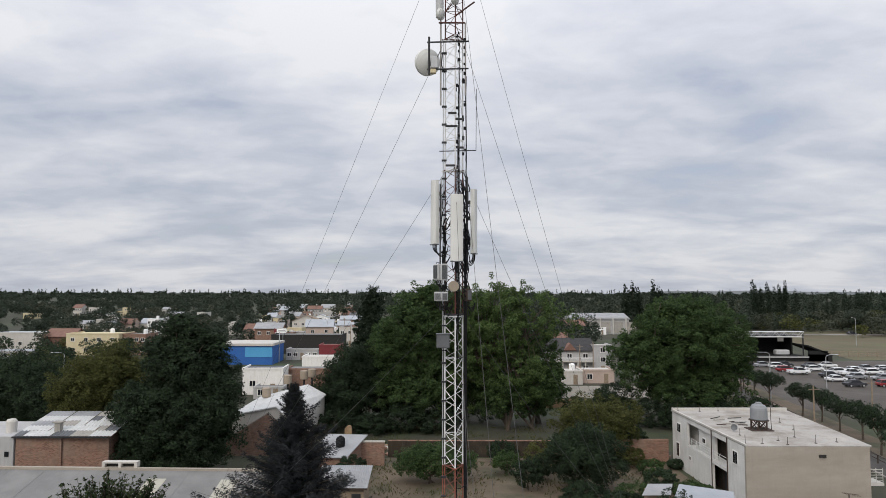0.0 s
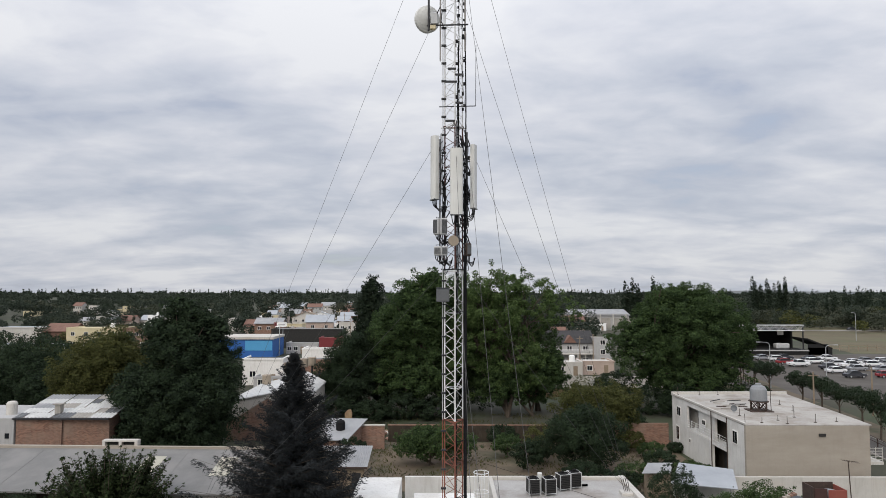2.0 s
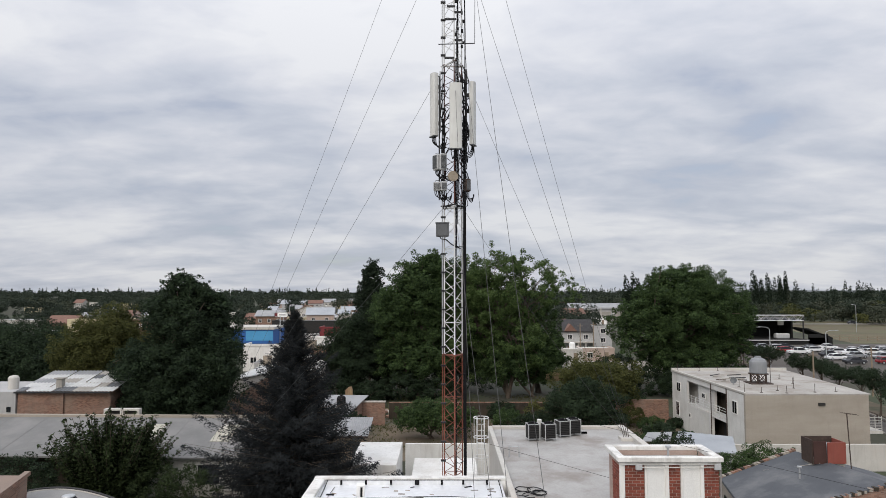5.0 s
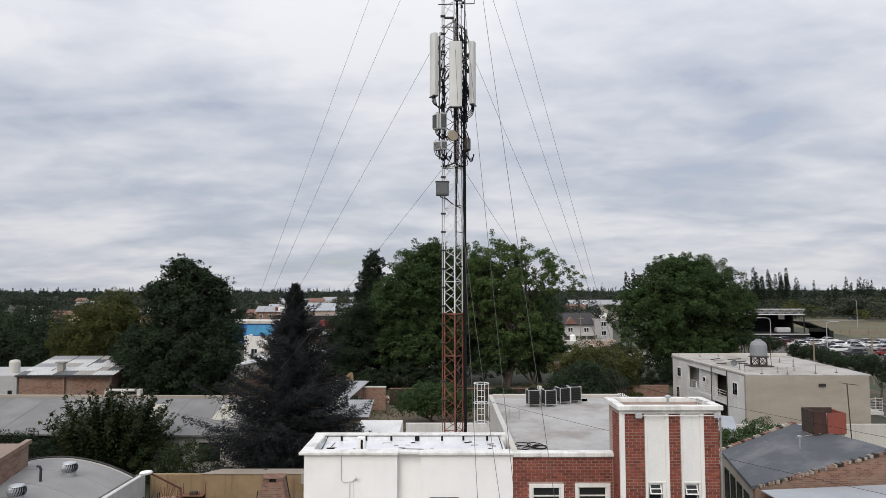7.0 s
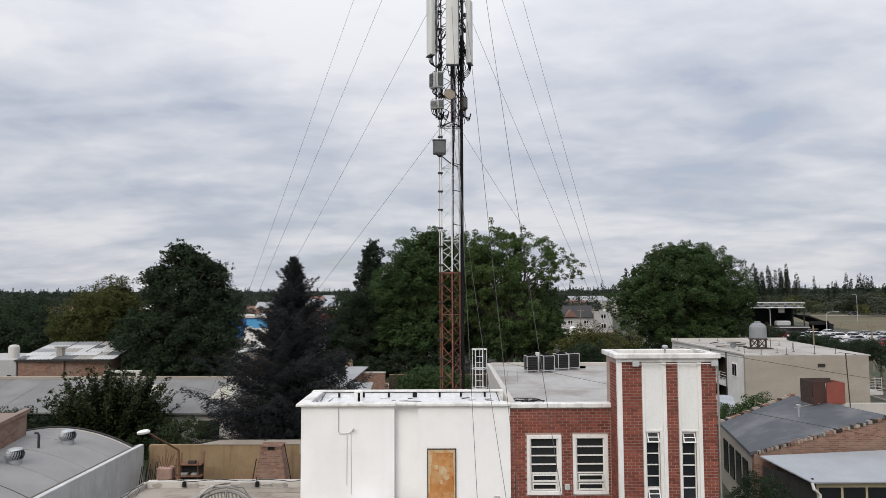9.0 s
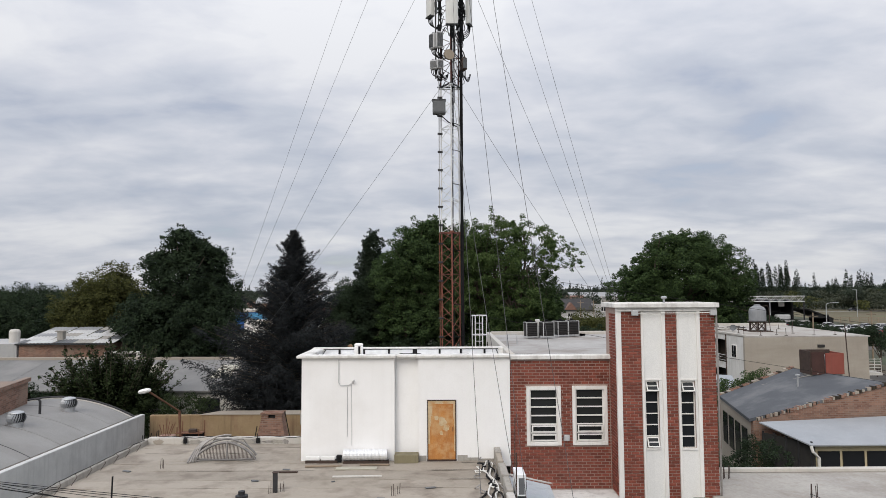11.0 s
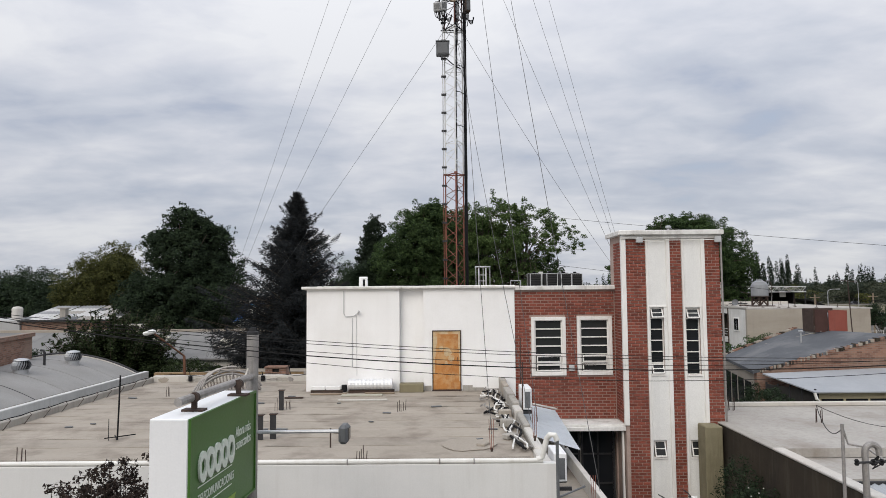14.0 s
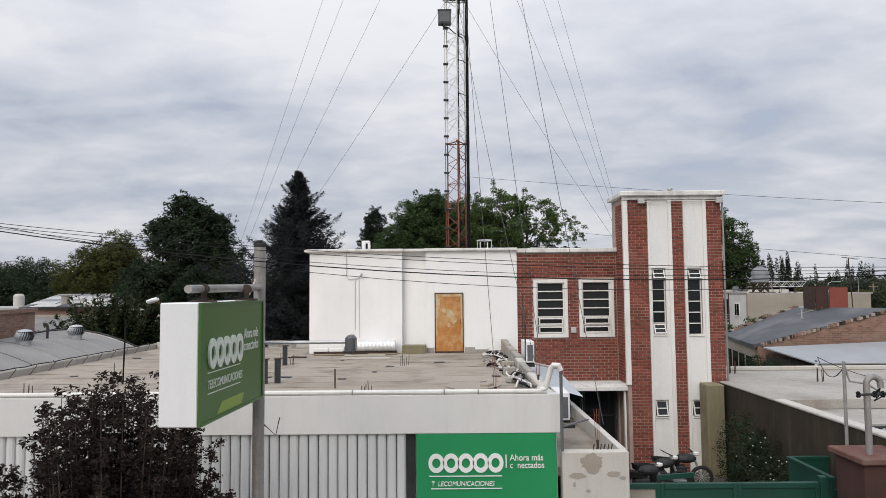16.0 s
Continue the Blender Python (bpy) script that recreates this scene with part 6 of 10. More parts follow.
prism(bm, [(16.2, 33.9, 0), (17.3, 31.4, 0), (17.4, 31.4, 0), (16.3, 33.9, 0)], (0, 0, 3.0))
part("side_wall", bm, "interior", g)
for i in range(5):
    t2 = i / 4
    part("mullion", box(B(), 16.14 + 1.1 * t2, 16.22 + 1.1 * t2, 33.85 - 2.4 * t2, 33.93 - 2.4 * t2, 0, 3.1), "dark_metal", g)
part("downpipe", tube(B(), [(17.1, 31.2, 2.95), (17.15, 31.15, 2.7), (17.5, 31.3, 2.4), (17.55, 31.4, 0.2)], 0.07, 8), "pvc", g)

# neighbour with the white flat roof, and the dark party wall
g = thing("flat_roof_house", (17, 20, 0), "low house with a white flat roof and stained side wall darkened as shade", "house")
part("roof", slab(B(), [(9.05, 18.6, 3.46), (26, 18.6, 3.46), (26, 25.2, 3.46), (9.05, 25.2, 3.46)], 0.25), "stained_roof", g)
part("wall", slab(B(), [(9.3, 18.7, 3.21), (25.9, 18.7, 3.21), (25.9, 25.1, 3.21), (9.3, 25.1, 3.21)], 3.2), "old_white", g)
part("back_kerb", box(B(), 9.05, 26, 25.0, 25.25, 3.462, 3.6, 0.02), "old_white", g)
# courtyard shade is put into the dark colour of this stained wall
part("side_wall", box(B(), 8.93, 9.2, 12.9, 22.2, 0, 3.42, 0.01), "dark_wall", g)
part("coping", box(B(), 8.90, 9.22, 12.9, 18.6, 3.42, 3.49, 0.02), "old_white", g)
part("coping", box(B(), 8.90, 9.22, 18.6, 22.2, 3.42, 3.48, 0.02), "concrete", g)
part("lower_roof", slab(B(), [(9.4, 16.6, 3.2), (26, 16.6, 3.2), (26, 18.58, 3.2), (9.4, 18.58, 3.2)], 0.15), "stained_roof", g)
bm = zinc_sheet(9.4, 24, 13.6, 16.5, 2.75, 3.1, 0.05, 0.2)
part("porch_roof", bm, "zinc_blue", g)
part("gutter", box(B(), 9.4, 26, 16.5, 16.58, 3.0, 3.16), "dark_metal", g)
rng = random.Random(2)
for x, y in ((10.1, 24.2), (16.2, 24.4), (12.0, 22.0), (13.6, 19.6), (17.4, 21.7)):
    b = thing("rebar_stub", (x, y, 3.46), "cluster of rusty rebar ends standing on a roof", "rebar", "rebar stubs")
    for i in range(4):
        part("bar", rod(B(), (x + 0.09 * i, y + 0.1 * (i % 2), 3.4), (x + 0.09 * i + rng.uniform(-0.02, 0.02), y + 0.1 * (i % 2), 3.85 + 0.12 * rng.random()), 0.014, n=5), "rust_dark", b)

# the apartment block with balconies
def apartment():
    g = thing("apartment_block", (32, 68, 0), "two-storey block with raw cement end wall and white balcony side", "apartment building")
    def sx(y):
        return 26.95 - 0.45 * (y - 59.4) / 17.4
    H = 6.0
    bm = B()
    prism(bm, [(26.95, 59.4, 0), (38.1, 59.6, 0), (38.1, 59.9, 0), (26.95, 59.7, 0)], (0, 0, H))
    part("end_wall", bm, "render_grey", g)
    bm = B()
    prism(bm, [(27.0, 59.7, 0), (38.0, 59.9, 0), (39.5, 77.0, 0), (27.6, 76.8, 0), (27.8, 72, 0), (28.5, 62, 0)], (0, 0, H - 0.1))
    part("body", bm, "old_white", g)
    part("roof", slab(B(), [(26.95, 59.4, H + 0.02), (38.3, 59.6, H + 0.02), (39.8, 77.2, H + 0.02), (26.4, 77.0, H + 0.02)], 0.12), "stained_roof", g)
    bm = B()
    slab(bm, [(26.45, 76.75, H + 0.3), (39.8, 76.95, H + 0.3), (39.8, 77.2, H + 0.3), (26.45, 77.0, H + 0.3)], 0.28)
    slab(bm, [(26.9, 59.4, H + 0.16), (27.1, 59.4, H + 0.16), (26.65, 77.0, H + 0.16), (26.45, 77.0, H + 0.16)], 0.15)
    part("parapet", bm, "old_white", g)
    # the long side: piers, recesses, balconies
    def seg(y0, y1, z0, z1, d0=0.0, d1=0.25):
        return slab(B(), [(sx(y0) + d0, y0, z1), (sx(y0) + d1, y0, z1), (sx(y1) + d1, y1, z1), (sx(y1) + d0, y1, z1)], z1 - z0)
    part("side_wall", seg(59.7, 63.0, 0, H - 0.1), "flat_white", g)
    part("side_wall", seg(72.6, 76.9, 0, H - 0.1), "flat_white", g)
    part("side_wall", seg(63.0, 72.6, 2.75, 3.05, -0.03, 1.2), "flat_white", g)
    part("side_wall", seg(63.0, 72.6, 5.45, H - 0.1, 0.0, 1.2), "flat_white", g)
    part("side_wall", seg(66.4, 70.3, 3.05, 5.45, 0.3, 0.55), "flat_white", g)
    part("side_wall", seg(66.4, 72.6, 0, 2.75), "flat_white", g)
    # recess backs in dark colours: shade behind the balconies put into them
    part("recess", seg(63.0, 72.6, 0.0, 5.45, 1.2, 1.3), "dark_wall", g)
    for y0 in (63.6, 70.6):
        part("balcony_door", seg(y0, y0 + 1.8, 3.05, 5.2, 1.12, 1.19), "glass_dark", g)
    part("garage_opening", seg(63.5, 66.0, 0.0, 2.5, 1.0, 1.1), "interior", g)
    for y0, y1 in ((63.0, 66.4), (66.4, 70.3), (70.3, 72.6)):
        bm = B()
        for z in (3.25, 3.5, 3.75, 4.0):
            rod(bm, (sx(y0), y0, z), (sx(y1), y1, z), 0.022, n=5)
        for t2 in (0.02, 0.5, 0.98):
            y = y0 + (y1 - y0) * t2
            rod(bm, (sx(y), y, 3.05), (sx(y), y, 4.03), 0.028, n=5)
        part("balcony_rail", bm, "mast_white", g)
    for y0, z0, w, h in ((60.9, 3.9, 1.0, 1.25), (74.3, 3.9, 1.1, 1.1), (67.8, 4.2, 0.8, 0.6), (74.8, 1.2, 0.9, 1.6), (71.6, 1.6, 0.5, 0.5)):
        w1 = part("window", seg(y0, y0 + w, z0, z0 + h, -0.05, 0.02), "trim", g)
        part("pane", seg(y0 + 0.1, y0 + w / 2 - 0.03, z0 + 0.1, z0 + h - 0.1, -0.06, -0.045), "glass_dark", w1)
        part("pane", seg(y0 + w / 2 + 0.03, y0 + w - 0.1, z0 + 0.1, z0 + h - 0.1, -0.06, -0.045), "glass_dark", w1)
    for y in (66.4, 63.0):
        part("downpipe", rod(B(), (sx(y) - 0.06, y, 0.1), (sx(y) - 0.06, y, H), 0.05), "rust_dark", g)
    part("vent_block", box(B(), 33.5, 34.1, 59.4, 59.5, 5.0, 5.25), "interior", g)
    sbal = part("street_balcony", box(B(), 38.1, 39.4, 59.8, 62.5, 2.45, 2.7), "old_white", g)
    for z in (2.9, 3.15, 3.4, 3.65, 3.9):
        part("rail", rod(B(), (38.15, 59.8, z), (39.3, 59.8, z), 0.03, n=5), "old_white", sbal)
    for x in (38.2, 38.7, 39.3):
        part("post", rod(B(), (x, 59.8, 2.7), (x, 59.8, 4.0), 0.03, n=5), "old_white", sbal)
    return g


apartment()
rng = random.Random(21)
for x, y, h in ((27.2, 60.0, 0.9), (28.9, 60.4, 0.5), (30.9, 61.5, 0.5), (33.2, 63.0, 1.1), (31.0, 60.0, 0.7), (33.8, 60.5, 0.8), (28.4, 63.8, 0.7), (36.0, 61, 0.4), (29.4, 76.2, 0.7), (31.6, 76.4, 0.6), (27.0, 76.4, 0.9), (34.8, 66.2, 0.6), (35.4, 70, 0.5)):
    bm = B()
    rod(bm, (x, y, 6.0), (x + rng.uniform(-0.04, 0.04), y, 6.0 + h), 0.022, n=6)
    box(bm, x - 0.1, x + 0.1, y - 0.1, y + 0.1, 6.0, 6.06)
    solo("roof_stub", bm, "rust_dark", "rusty upright pipe stub on a flat roof", "pipe", "roof stubs")
tk = thing("water_tank", (31.5, 66.4, 6.02), "grey domed water tank on a rusty steel stand", "water tank")
part("tank", lathe(B(), [(0.72, 0.98), (0.80, 1.06), (0.80, 1.95), (0.77, 2.15), (0.62, 2.40), (0.3, 2.56), (0.28, 2.68), (0.02, 2.70)], (31.5, 66.4, 6.02), 26), "tank_grey", tk)
bm = B()
for a in range(0, 360, 60):
    p = (31.5 + 0.8 * math.cos(radians(a)), 66.4 + 0.8 * math.sin(radians(a)))
    part("leg", rod(B(), (p[0] * 1.0, p[1], 6.0), (p[0], p[1], 7.02), 0.06, n=6), "rust_dark", tk)
    q = (31.5 + 0.8 * math.cos(radians(a + 60)), 66.4 + 0.8 * math.sin(radians(a + 60)))
    part("brace", rod(B(), (p[0], p[1], 6.1), (q[0], q[1], 6.98), 0.04, n=5), "rust_dark", tk)
    part("brace", rod(B(), (p[0], p[1], 6.98), (q[0], q[1], 6.1), 0.04, n=5), "rust_dark", tk)
part("base", box(B(), 30.4, 32.6, 65.5, 67.3, 6.0, 6.1), "rust_dark", tk)
part("platform", lathe(B(), [(0.95, 6.94), (0.95, 7.0)], (31.5, 66.4, 0), 16), "rust_dark", tk)
part("feed_pipe", tube(B(), [(31.9, 66.2, 8.5), (32.35, 66.1, 8.6), (32.5, 66.0, 8.2), (32.5, 66.0, 7.0), (32.5, 65.9, 6.1)], 0.03, 6), "rust_dark", tk)
sd = thing("satellite_dish", (28.6, 65.4, 6.0), "small grey satellite dish on a flat roof", "satellite dish")
bm = B()
lathe(bm, [(0.02, 0.0), (0.25, 0.05), (0.42, 0.14), (0.43, 0.15), (0.25, 0.07), (0.02, 0.02)], n=20)
bm.transform(pose(28.6, 65.4, 6.42, 70, 0, -35) @ Matrix.Scale(0.72, 4))
part("reflector", bm, "cabinet_grey", sd)
part("stand", rod(B(), (28.6, 65.5, 6.0), (28.6, 65.5, 6.42), 0.03), "steel", sd)
rng = random.Random(66)
for i in range(12):
    x, y, a, l = rng.uniform(28.0, 31.0), rng.uniform(66.5, 71.5), rng.uniform(-0.5, 0.5), rng.uniform(0.5, 1.5)
    solo("scrap_pipe", rod(B(), (x, y, 6.07 + 0.05 * (i % 3)), (x + l * math.cos(a), y + l * math.sin(a), 6.07 + 0.1 * (i % 3)), 0.05, n=6), ("rust_dark", "concrete", "dark_metal")[i % 3], "length of scrap pipe lying on a flat roof", "pipe", "scrap pipes")

# low block wall and sheet roof beside the apartment block
wall_box("wall_block_low", 19.5, 40, 56.6, 56.85, 0, 2.25, "old_white", "pale block wall with streaks")
cp = thing("carport", (21.5, 54, 0), "pale blue sheet carport roof on posts", "carport")
part("roof", slab(B(), [(18.1, 53.2, 2.72), (22.8, 51.8, 2.66), (24.4, 56.3, 2.98), (20.6, 58.4, 3.0)], 0.06), "zinc_blue", cp)
for x, y in ((18.5, 53.4), (22.6, 52.2), (24.1, 56.1), (20.7, 58.0)):
    part("post", rod(B(), (x, y, 0), (x, y, 2.8), 0.05), "steel", cp)
ho = thing("hen_house", (19.5, 58, 0), "small grey sheet roof next to the carport", "shed")
part("roof", slab(B(), [(17.0, 57.2, 2.4), (19.4, 57.0, 2.5), (20.4, 59.5, 2.7), (18.3, 59.8, 2.6)], 0.06), "zinc", ho)
part("wall", box(B(), 17.8, 19.6, 57.6, 59.3, 0, 2.38), "wood", ho)

# rear yard: brick walls and shacks
setting("coping_field_back", box(B(), -6.5, 20, 79.37, 79.68, 1.9, 1.98, 0.01), "common_brick", "worn coping of the low field wall")
setting("wall_field_back", box(B(), -6.5, 20, 79.4, 79.65, 0, 1.9, 0.02), "dark_wall", "long low wall behind the yard")
setting("wall_field_brick", box(B(), 17.5, 26.2, 77.4, 77.65, 0, 2.6, 0.02), "common_brick", "rough brick yard wall")
setting("wall_brick_rear", box(B(), -11.5, -6.6, 75.6, 75.85, 0, 2.6, 0.02), "common_brick", "brick yard wall with a pale coping")
setting("coping_brick_rear", box(B(), -11.5, -6.55, 75.55, 75.9, 2.6, 2.75, 0.02), "old_white", "pale coping")
g = thing("garden_shack", (-9, 61, 0), "lean-to shack with a grey sheet roof", "shed")
part("roof", zinc_sheet(-11.4, -6.6, 58.6, 63.2, 2.5, 3.3, 0.05, 0.2), "zinc", g)
part("fascia", box(B(), -11.4, -6.6, 58.56, 58.62, 2.36, 2.52), "rust_dark", g)
part("wall", slab(B(), [(-11.1, 58.9, 2.4), (-6.9, 58.9, 2.4), (-6.9, 63.0, 3.1), (-11.1, 63.0, 3.1)], 2.6), "wood", g)
part("door", box(B(), -8.0, -7.2, 58.84, 58.9, 0.05, 1.95), "dark_metal", g)
g = thing("brick_shack", (-11.5, 74, 0), "small brick shack with a sloping grey roof", "shed")
part("roof", slab(B(), [(-14.6, 71.2, 2.05), (-10.2, 71.0, 2.05), (-8.6, 76.6, 3.25), (-13.2, 77.0, 3.25)], 0.08), "zinc", g)
part("wall", slab(B(), [(-14.3, 71.6, 2.0), (-10.4, 71.4, 2.0), (-9.0, 76.3, 3.0), (-13.2, 76.6, 3.0)], 2.2), "common_brick", g)
part("downpipe", rod(B(), (-10.15, 71.2, 0.1), (-10.15, 71.2, 2.0), 0.08, n=8), "pvc", g)
bm = B()
lathe(bm, [(0.46, 0), (0.50, 0.1), (0.50, 0.95), (0.36, 1.15), (0.15, 1.2), (0.15, 1.28), (0.02, 1.29)], (-11.3, 73.8, 2.45), 18)
solo("water_tank", bm, "cable", "black plastic water tank on a shack roof", "water tank", "roof tanks")
# small ochre chimney block and rubble behind the shack
setting("wall_broken", prism(B(), [(-11.4, 77.5, 0), (-11.4, 77.5, 3.7), (-11.1, 77.5, 4.0), (-10.75, 77.5, 4.05), (-10.6, 77.5, 3.7), (-10.6, 77.5, 0)], (0, 0.5, 0)), "sand_wall", "small rounded ochre chimney block")
rng = random.Random(44)
for i in range(70):
    x, y, s2 = rng.uniform(-8.5, 1.5), rng.uniform(80.5, 85.0), rng.uniform(0.15, 0.5)
    bm = box(B(), -s2, s2, -s2 * 0.6, s2 * 0.6, 0, s2 * 0.7, 0.03)
    bm.transform(pose(x, y, 0.0, rng.uniform(-12, 12), rng.uniform(-12, 12), rng.uniform(0, 180)))
    solo("rubble", bm, rng.choice(("common_brick", "common_brick", "sand_wall", "old_white")), "lump of brick rubble beyond the yard wall", "rubble", "rubble beyond the yard")
for i in range(34):
    x, y, s2 = rng.uniform(17.5, 27.0), rng.uniform(79.8, 83.0), rng.uniform(0.2, 0.6)
    bm = box(B(), -s2, s2, -s2 * 0.6, s2 * 0.6, 0, s2 * 0.5, 0.03)
    bm.transform(pose(x, y, 0.0, rng.uniform(-10, 10), rng.uniform(-10, 10), rng.uniform(0, 180)))
    solo("rubble", bm, rng.choice(("old_white", "render_grey", "common_brick", "old_white")), "pale slab of rubble beyond the yard wall", "rubble", "rubble beyond the yard")

# brick gable house with white sheet roof
g = thing("gable_house", (-22, 88, 0), "brick house with a steep white sheet roof", "house")
RF, RB = (-21.0, 83.6, 5.2), (-19.3, 95.0, 6.35)
part("roof", slab(B(), [(-27.0, 83.6, 4.05), RF, RB, (-26.0, 95.0, 4.6)], 0.14), "corrugate_white", g)
part("roof", slab(B(), [RF, (-18.6, 83.6, 2.9), (-16.5, 94.0, 5.1), RB], 0.14), "corrugate_white", g)
bm = B()
prism(bm, [(-26.0, 80.0, 0), (-26.0, 80.0, 1.9), (-21.1, 80.0, 4.95), (-18.2, 80.0, 2.9), (-18.2, 80.0, 0)], (0, 0.3, 0))
part("gable_wall", bm, "common_brick", g)
part("gable_coping", tube(B(), [(-26.0, 80.15, 1.95), (-21.1, 80.15, 5.0), (-18.2, 80.15, 2.95)], 0.09, 4), "concrete", g)
part("side_wall", slab(B(), [(-26.6, 83.9, 3.9), (-26.4, 83.9, 3.9), (-25.6, 94.6, 4.4), (-25.8, 94.6, 4.4)], 3.9), "dark_wall", g)
part("end_wall", prism(B(), [(-26.5, 83.8, 0), (-26.5, 83.8, 3.9), (-21.0, 83.8, 5.0), (-18.7, 83.8, 2.75), (-18.7, 83.8, 0)], (0, 0.2, 0)), "old_white", g)
part("side_wall", slab(B(), [(-18.7, 84.0, 2.7), (-18.5, 84.0, 2.7), (-16.7, 93.8, 4.8), (-16.9, 93.8, 4.8)], 2.7), "old_white", g)
part("end_wall", prism(B(), [(-25.8, 94.3, 0), (-25.8, 94.3, 4.4), (-19.3, 94.3, 6.15), (-16.8, 94.3, 4.8), (-16.8, 94.3, 0)], (0, 0.25, 0)), "grey_plaster", g)
for x, y, z, dark in ((-24.4, 92.0, 5.0, 0), (-22.9, 98.0, 6.0, 0), (-20.9, 100.0, 6.4, 0), (-20.3, 103.0, 6.3, 0)):
    wt2 = thing("water_tank", (x, y, 0), "beige round water tank on a dark stand", "water tank", "roof tanks")
    part("stand", rod(B(), (x, y, 0), (x, y, z + 0.02), 0.16, n=8), "dark_metal", wt2)
    part("tank", lathe(B(), [(0.55, 0), (0.60, 0.08), (0.60, 1.15), (0.64, 1.2), (0.60, 1.27), (0.05, 1.32)], (x, y, z), 18), "tank_beige", wt2)
    part("overflow", rod(B(), (x + 0.45, y, z), (x + 0.45, y, z + 1.5), 0.03, n=5), "dark_metal", wt2)


# ---- trees ----
def leaves_mesh(name, centres, radii, count, size, mat, seed, shell=0.55, flat=0.5, droop=0.0, tumble=0.36, hubs=None, loose=0.55):
    """Many small blades spread through the outer part of each clump. With hubs the blades lie like a skin round each clump, facing away from its hub."""
    r = np.random.RandomState(seed)
    centres, radii = np.array(centres, float), np.array(radii, float)
    area = radii[:, 0] * radii[:, 2]
    pick = r.choice(len(centres), count, p=area / area.sum())
    d = r.normal(size=(count, 3))
    if hubs is not None:
        out = centres[pick] - np.array(hubs, float)[pick]
        out /= np.linalg.norm(out, axis=1)[:, None] + 1e-6
        d /= np.linalg.norm(d, axis=1)[:, None]
        d += out * 0.45
    d /= np.linalg.norm(d, axis=1)[:, None]
    rad = shell + (1.08 - shell) * r.rand(count) ** 0.6
    p = centres[pick] + d * radii[pick] * rad[:, None]
    a = r.normal(size=(count, 3)) * (1, 1, flat) + d * 0.25
    a[:, 2] -= droop
    a /= np.linalg.norm(a, axis=1)[:, None]
    if hubs is None:
        b = np.cross(a, r.normal(size=(count, 3)) * tumble + np.array((0, 0, 1.0)))
    else:
        b = np.cross(a, 0.75 * d + 0.45 * out + np.array((0, 0, 0.25)) + r.normal(size=(count, 3)) * loose)
    b /= np.linalg.norm(b, axis=1)[:, None]
    a = np.where(np.abs(a) < 1e-9, 1e-9, a)
    s = size * (0.6 + 0.8 * r.rand(count))[:, None]
    v = np.stack([p - a * s * 0.5 - b * s * 0.36, p - a * s * 0.4 + b * s * 0.36, p + a * s * 0.6], 1).reshape(-1, 3)
    me = bpy.data.meshes.new(name)
    me.from_pydata(v.tolist(), [], np.arange(count * 3).reshape(-1, 3).tolist())
    me.materials.append(M[mat])
    return me


def tufts(crown, n, r, wide):
    """Uneven leafy tufts over and inside a crown (cx, cy, cz, rx, ry, rz), with gaps between them; smaller ones break the outline."""
    cx, cy, cz, rx, ry, rz = crown
    m = (rx + ry + rz) / 3
    ph = [r.uniform(0, 6.28) for k in range(3)]
    gaps = [Vector((r.gauss(0, 1), r.gauss(0, 1), r.gauss(0.1, 0.8))).normalized() for k in range(6)]
    cs, rs, hs = [], [], []
    made = 0
    while made < n:
        d = Vector((r.gauss(0, 1), r.gauss(0, 1), r.gauss(0.15, 0.9))).normalized()
        if any(d.dot(h) > 0.95 for h in gaps) and r.random() < 0.75:
            continue
        made += 1
        az = math.atan2(d.y, d.x)
        lobe = 1 + 0.07 * math.sin(3 * az + ph[0] + 2 * d.z) + 0.06 * math.sin(5 * az + ph[1] - 3 * d.z)
        u = r.random()
        if u < 0.22:
            f, w = r.uniform(0.45, 0.70), wide * m * r.uniform(0.9, 1.3)
        elif u < 0.72:
            f, w = r.uniform(0.70, 0.90), wide * m * r.uniform(0.75, 1.15)
        else:
            f, w = r.uniform(0.86, 0.99), wide * m * r.uniform(0.38, 0.70)
        f *= lobe
        p = (cx + d.x * rx * f, cy + d.y * ry * f, cz + d.z * rz * f)
        cs.append(p)
        rs.append((w, w, w * r.uniform(0.7, 0.95)))
        hs.append((cx, cy, cz - 0.25 * rz))
        if u >= 0.72:
            # a short spray that carries the tuft out of the crown
            cs.append((cx + d.x * rx * (f - 0.08), cy + d.y * ry * (f - 0.08), cz + d.z * rz * (f - 0.08)))
            rs.append((w * 1.2, w * 1.2, w))
            hs.append((cx, cy, cz - 0.25 * rz))
    return cs, rs, hs


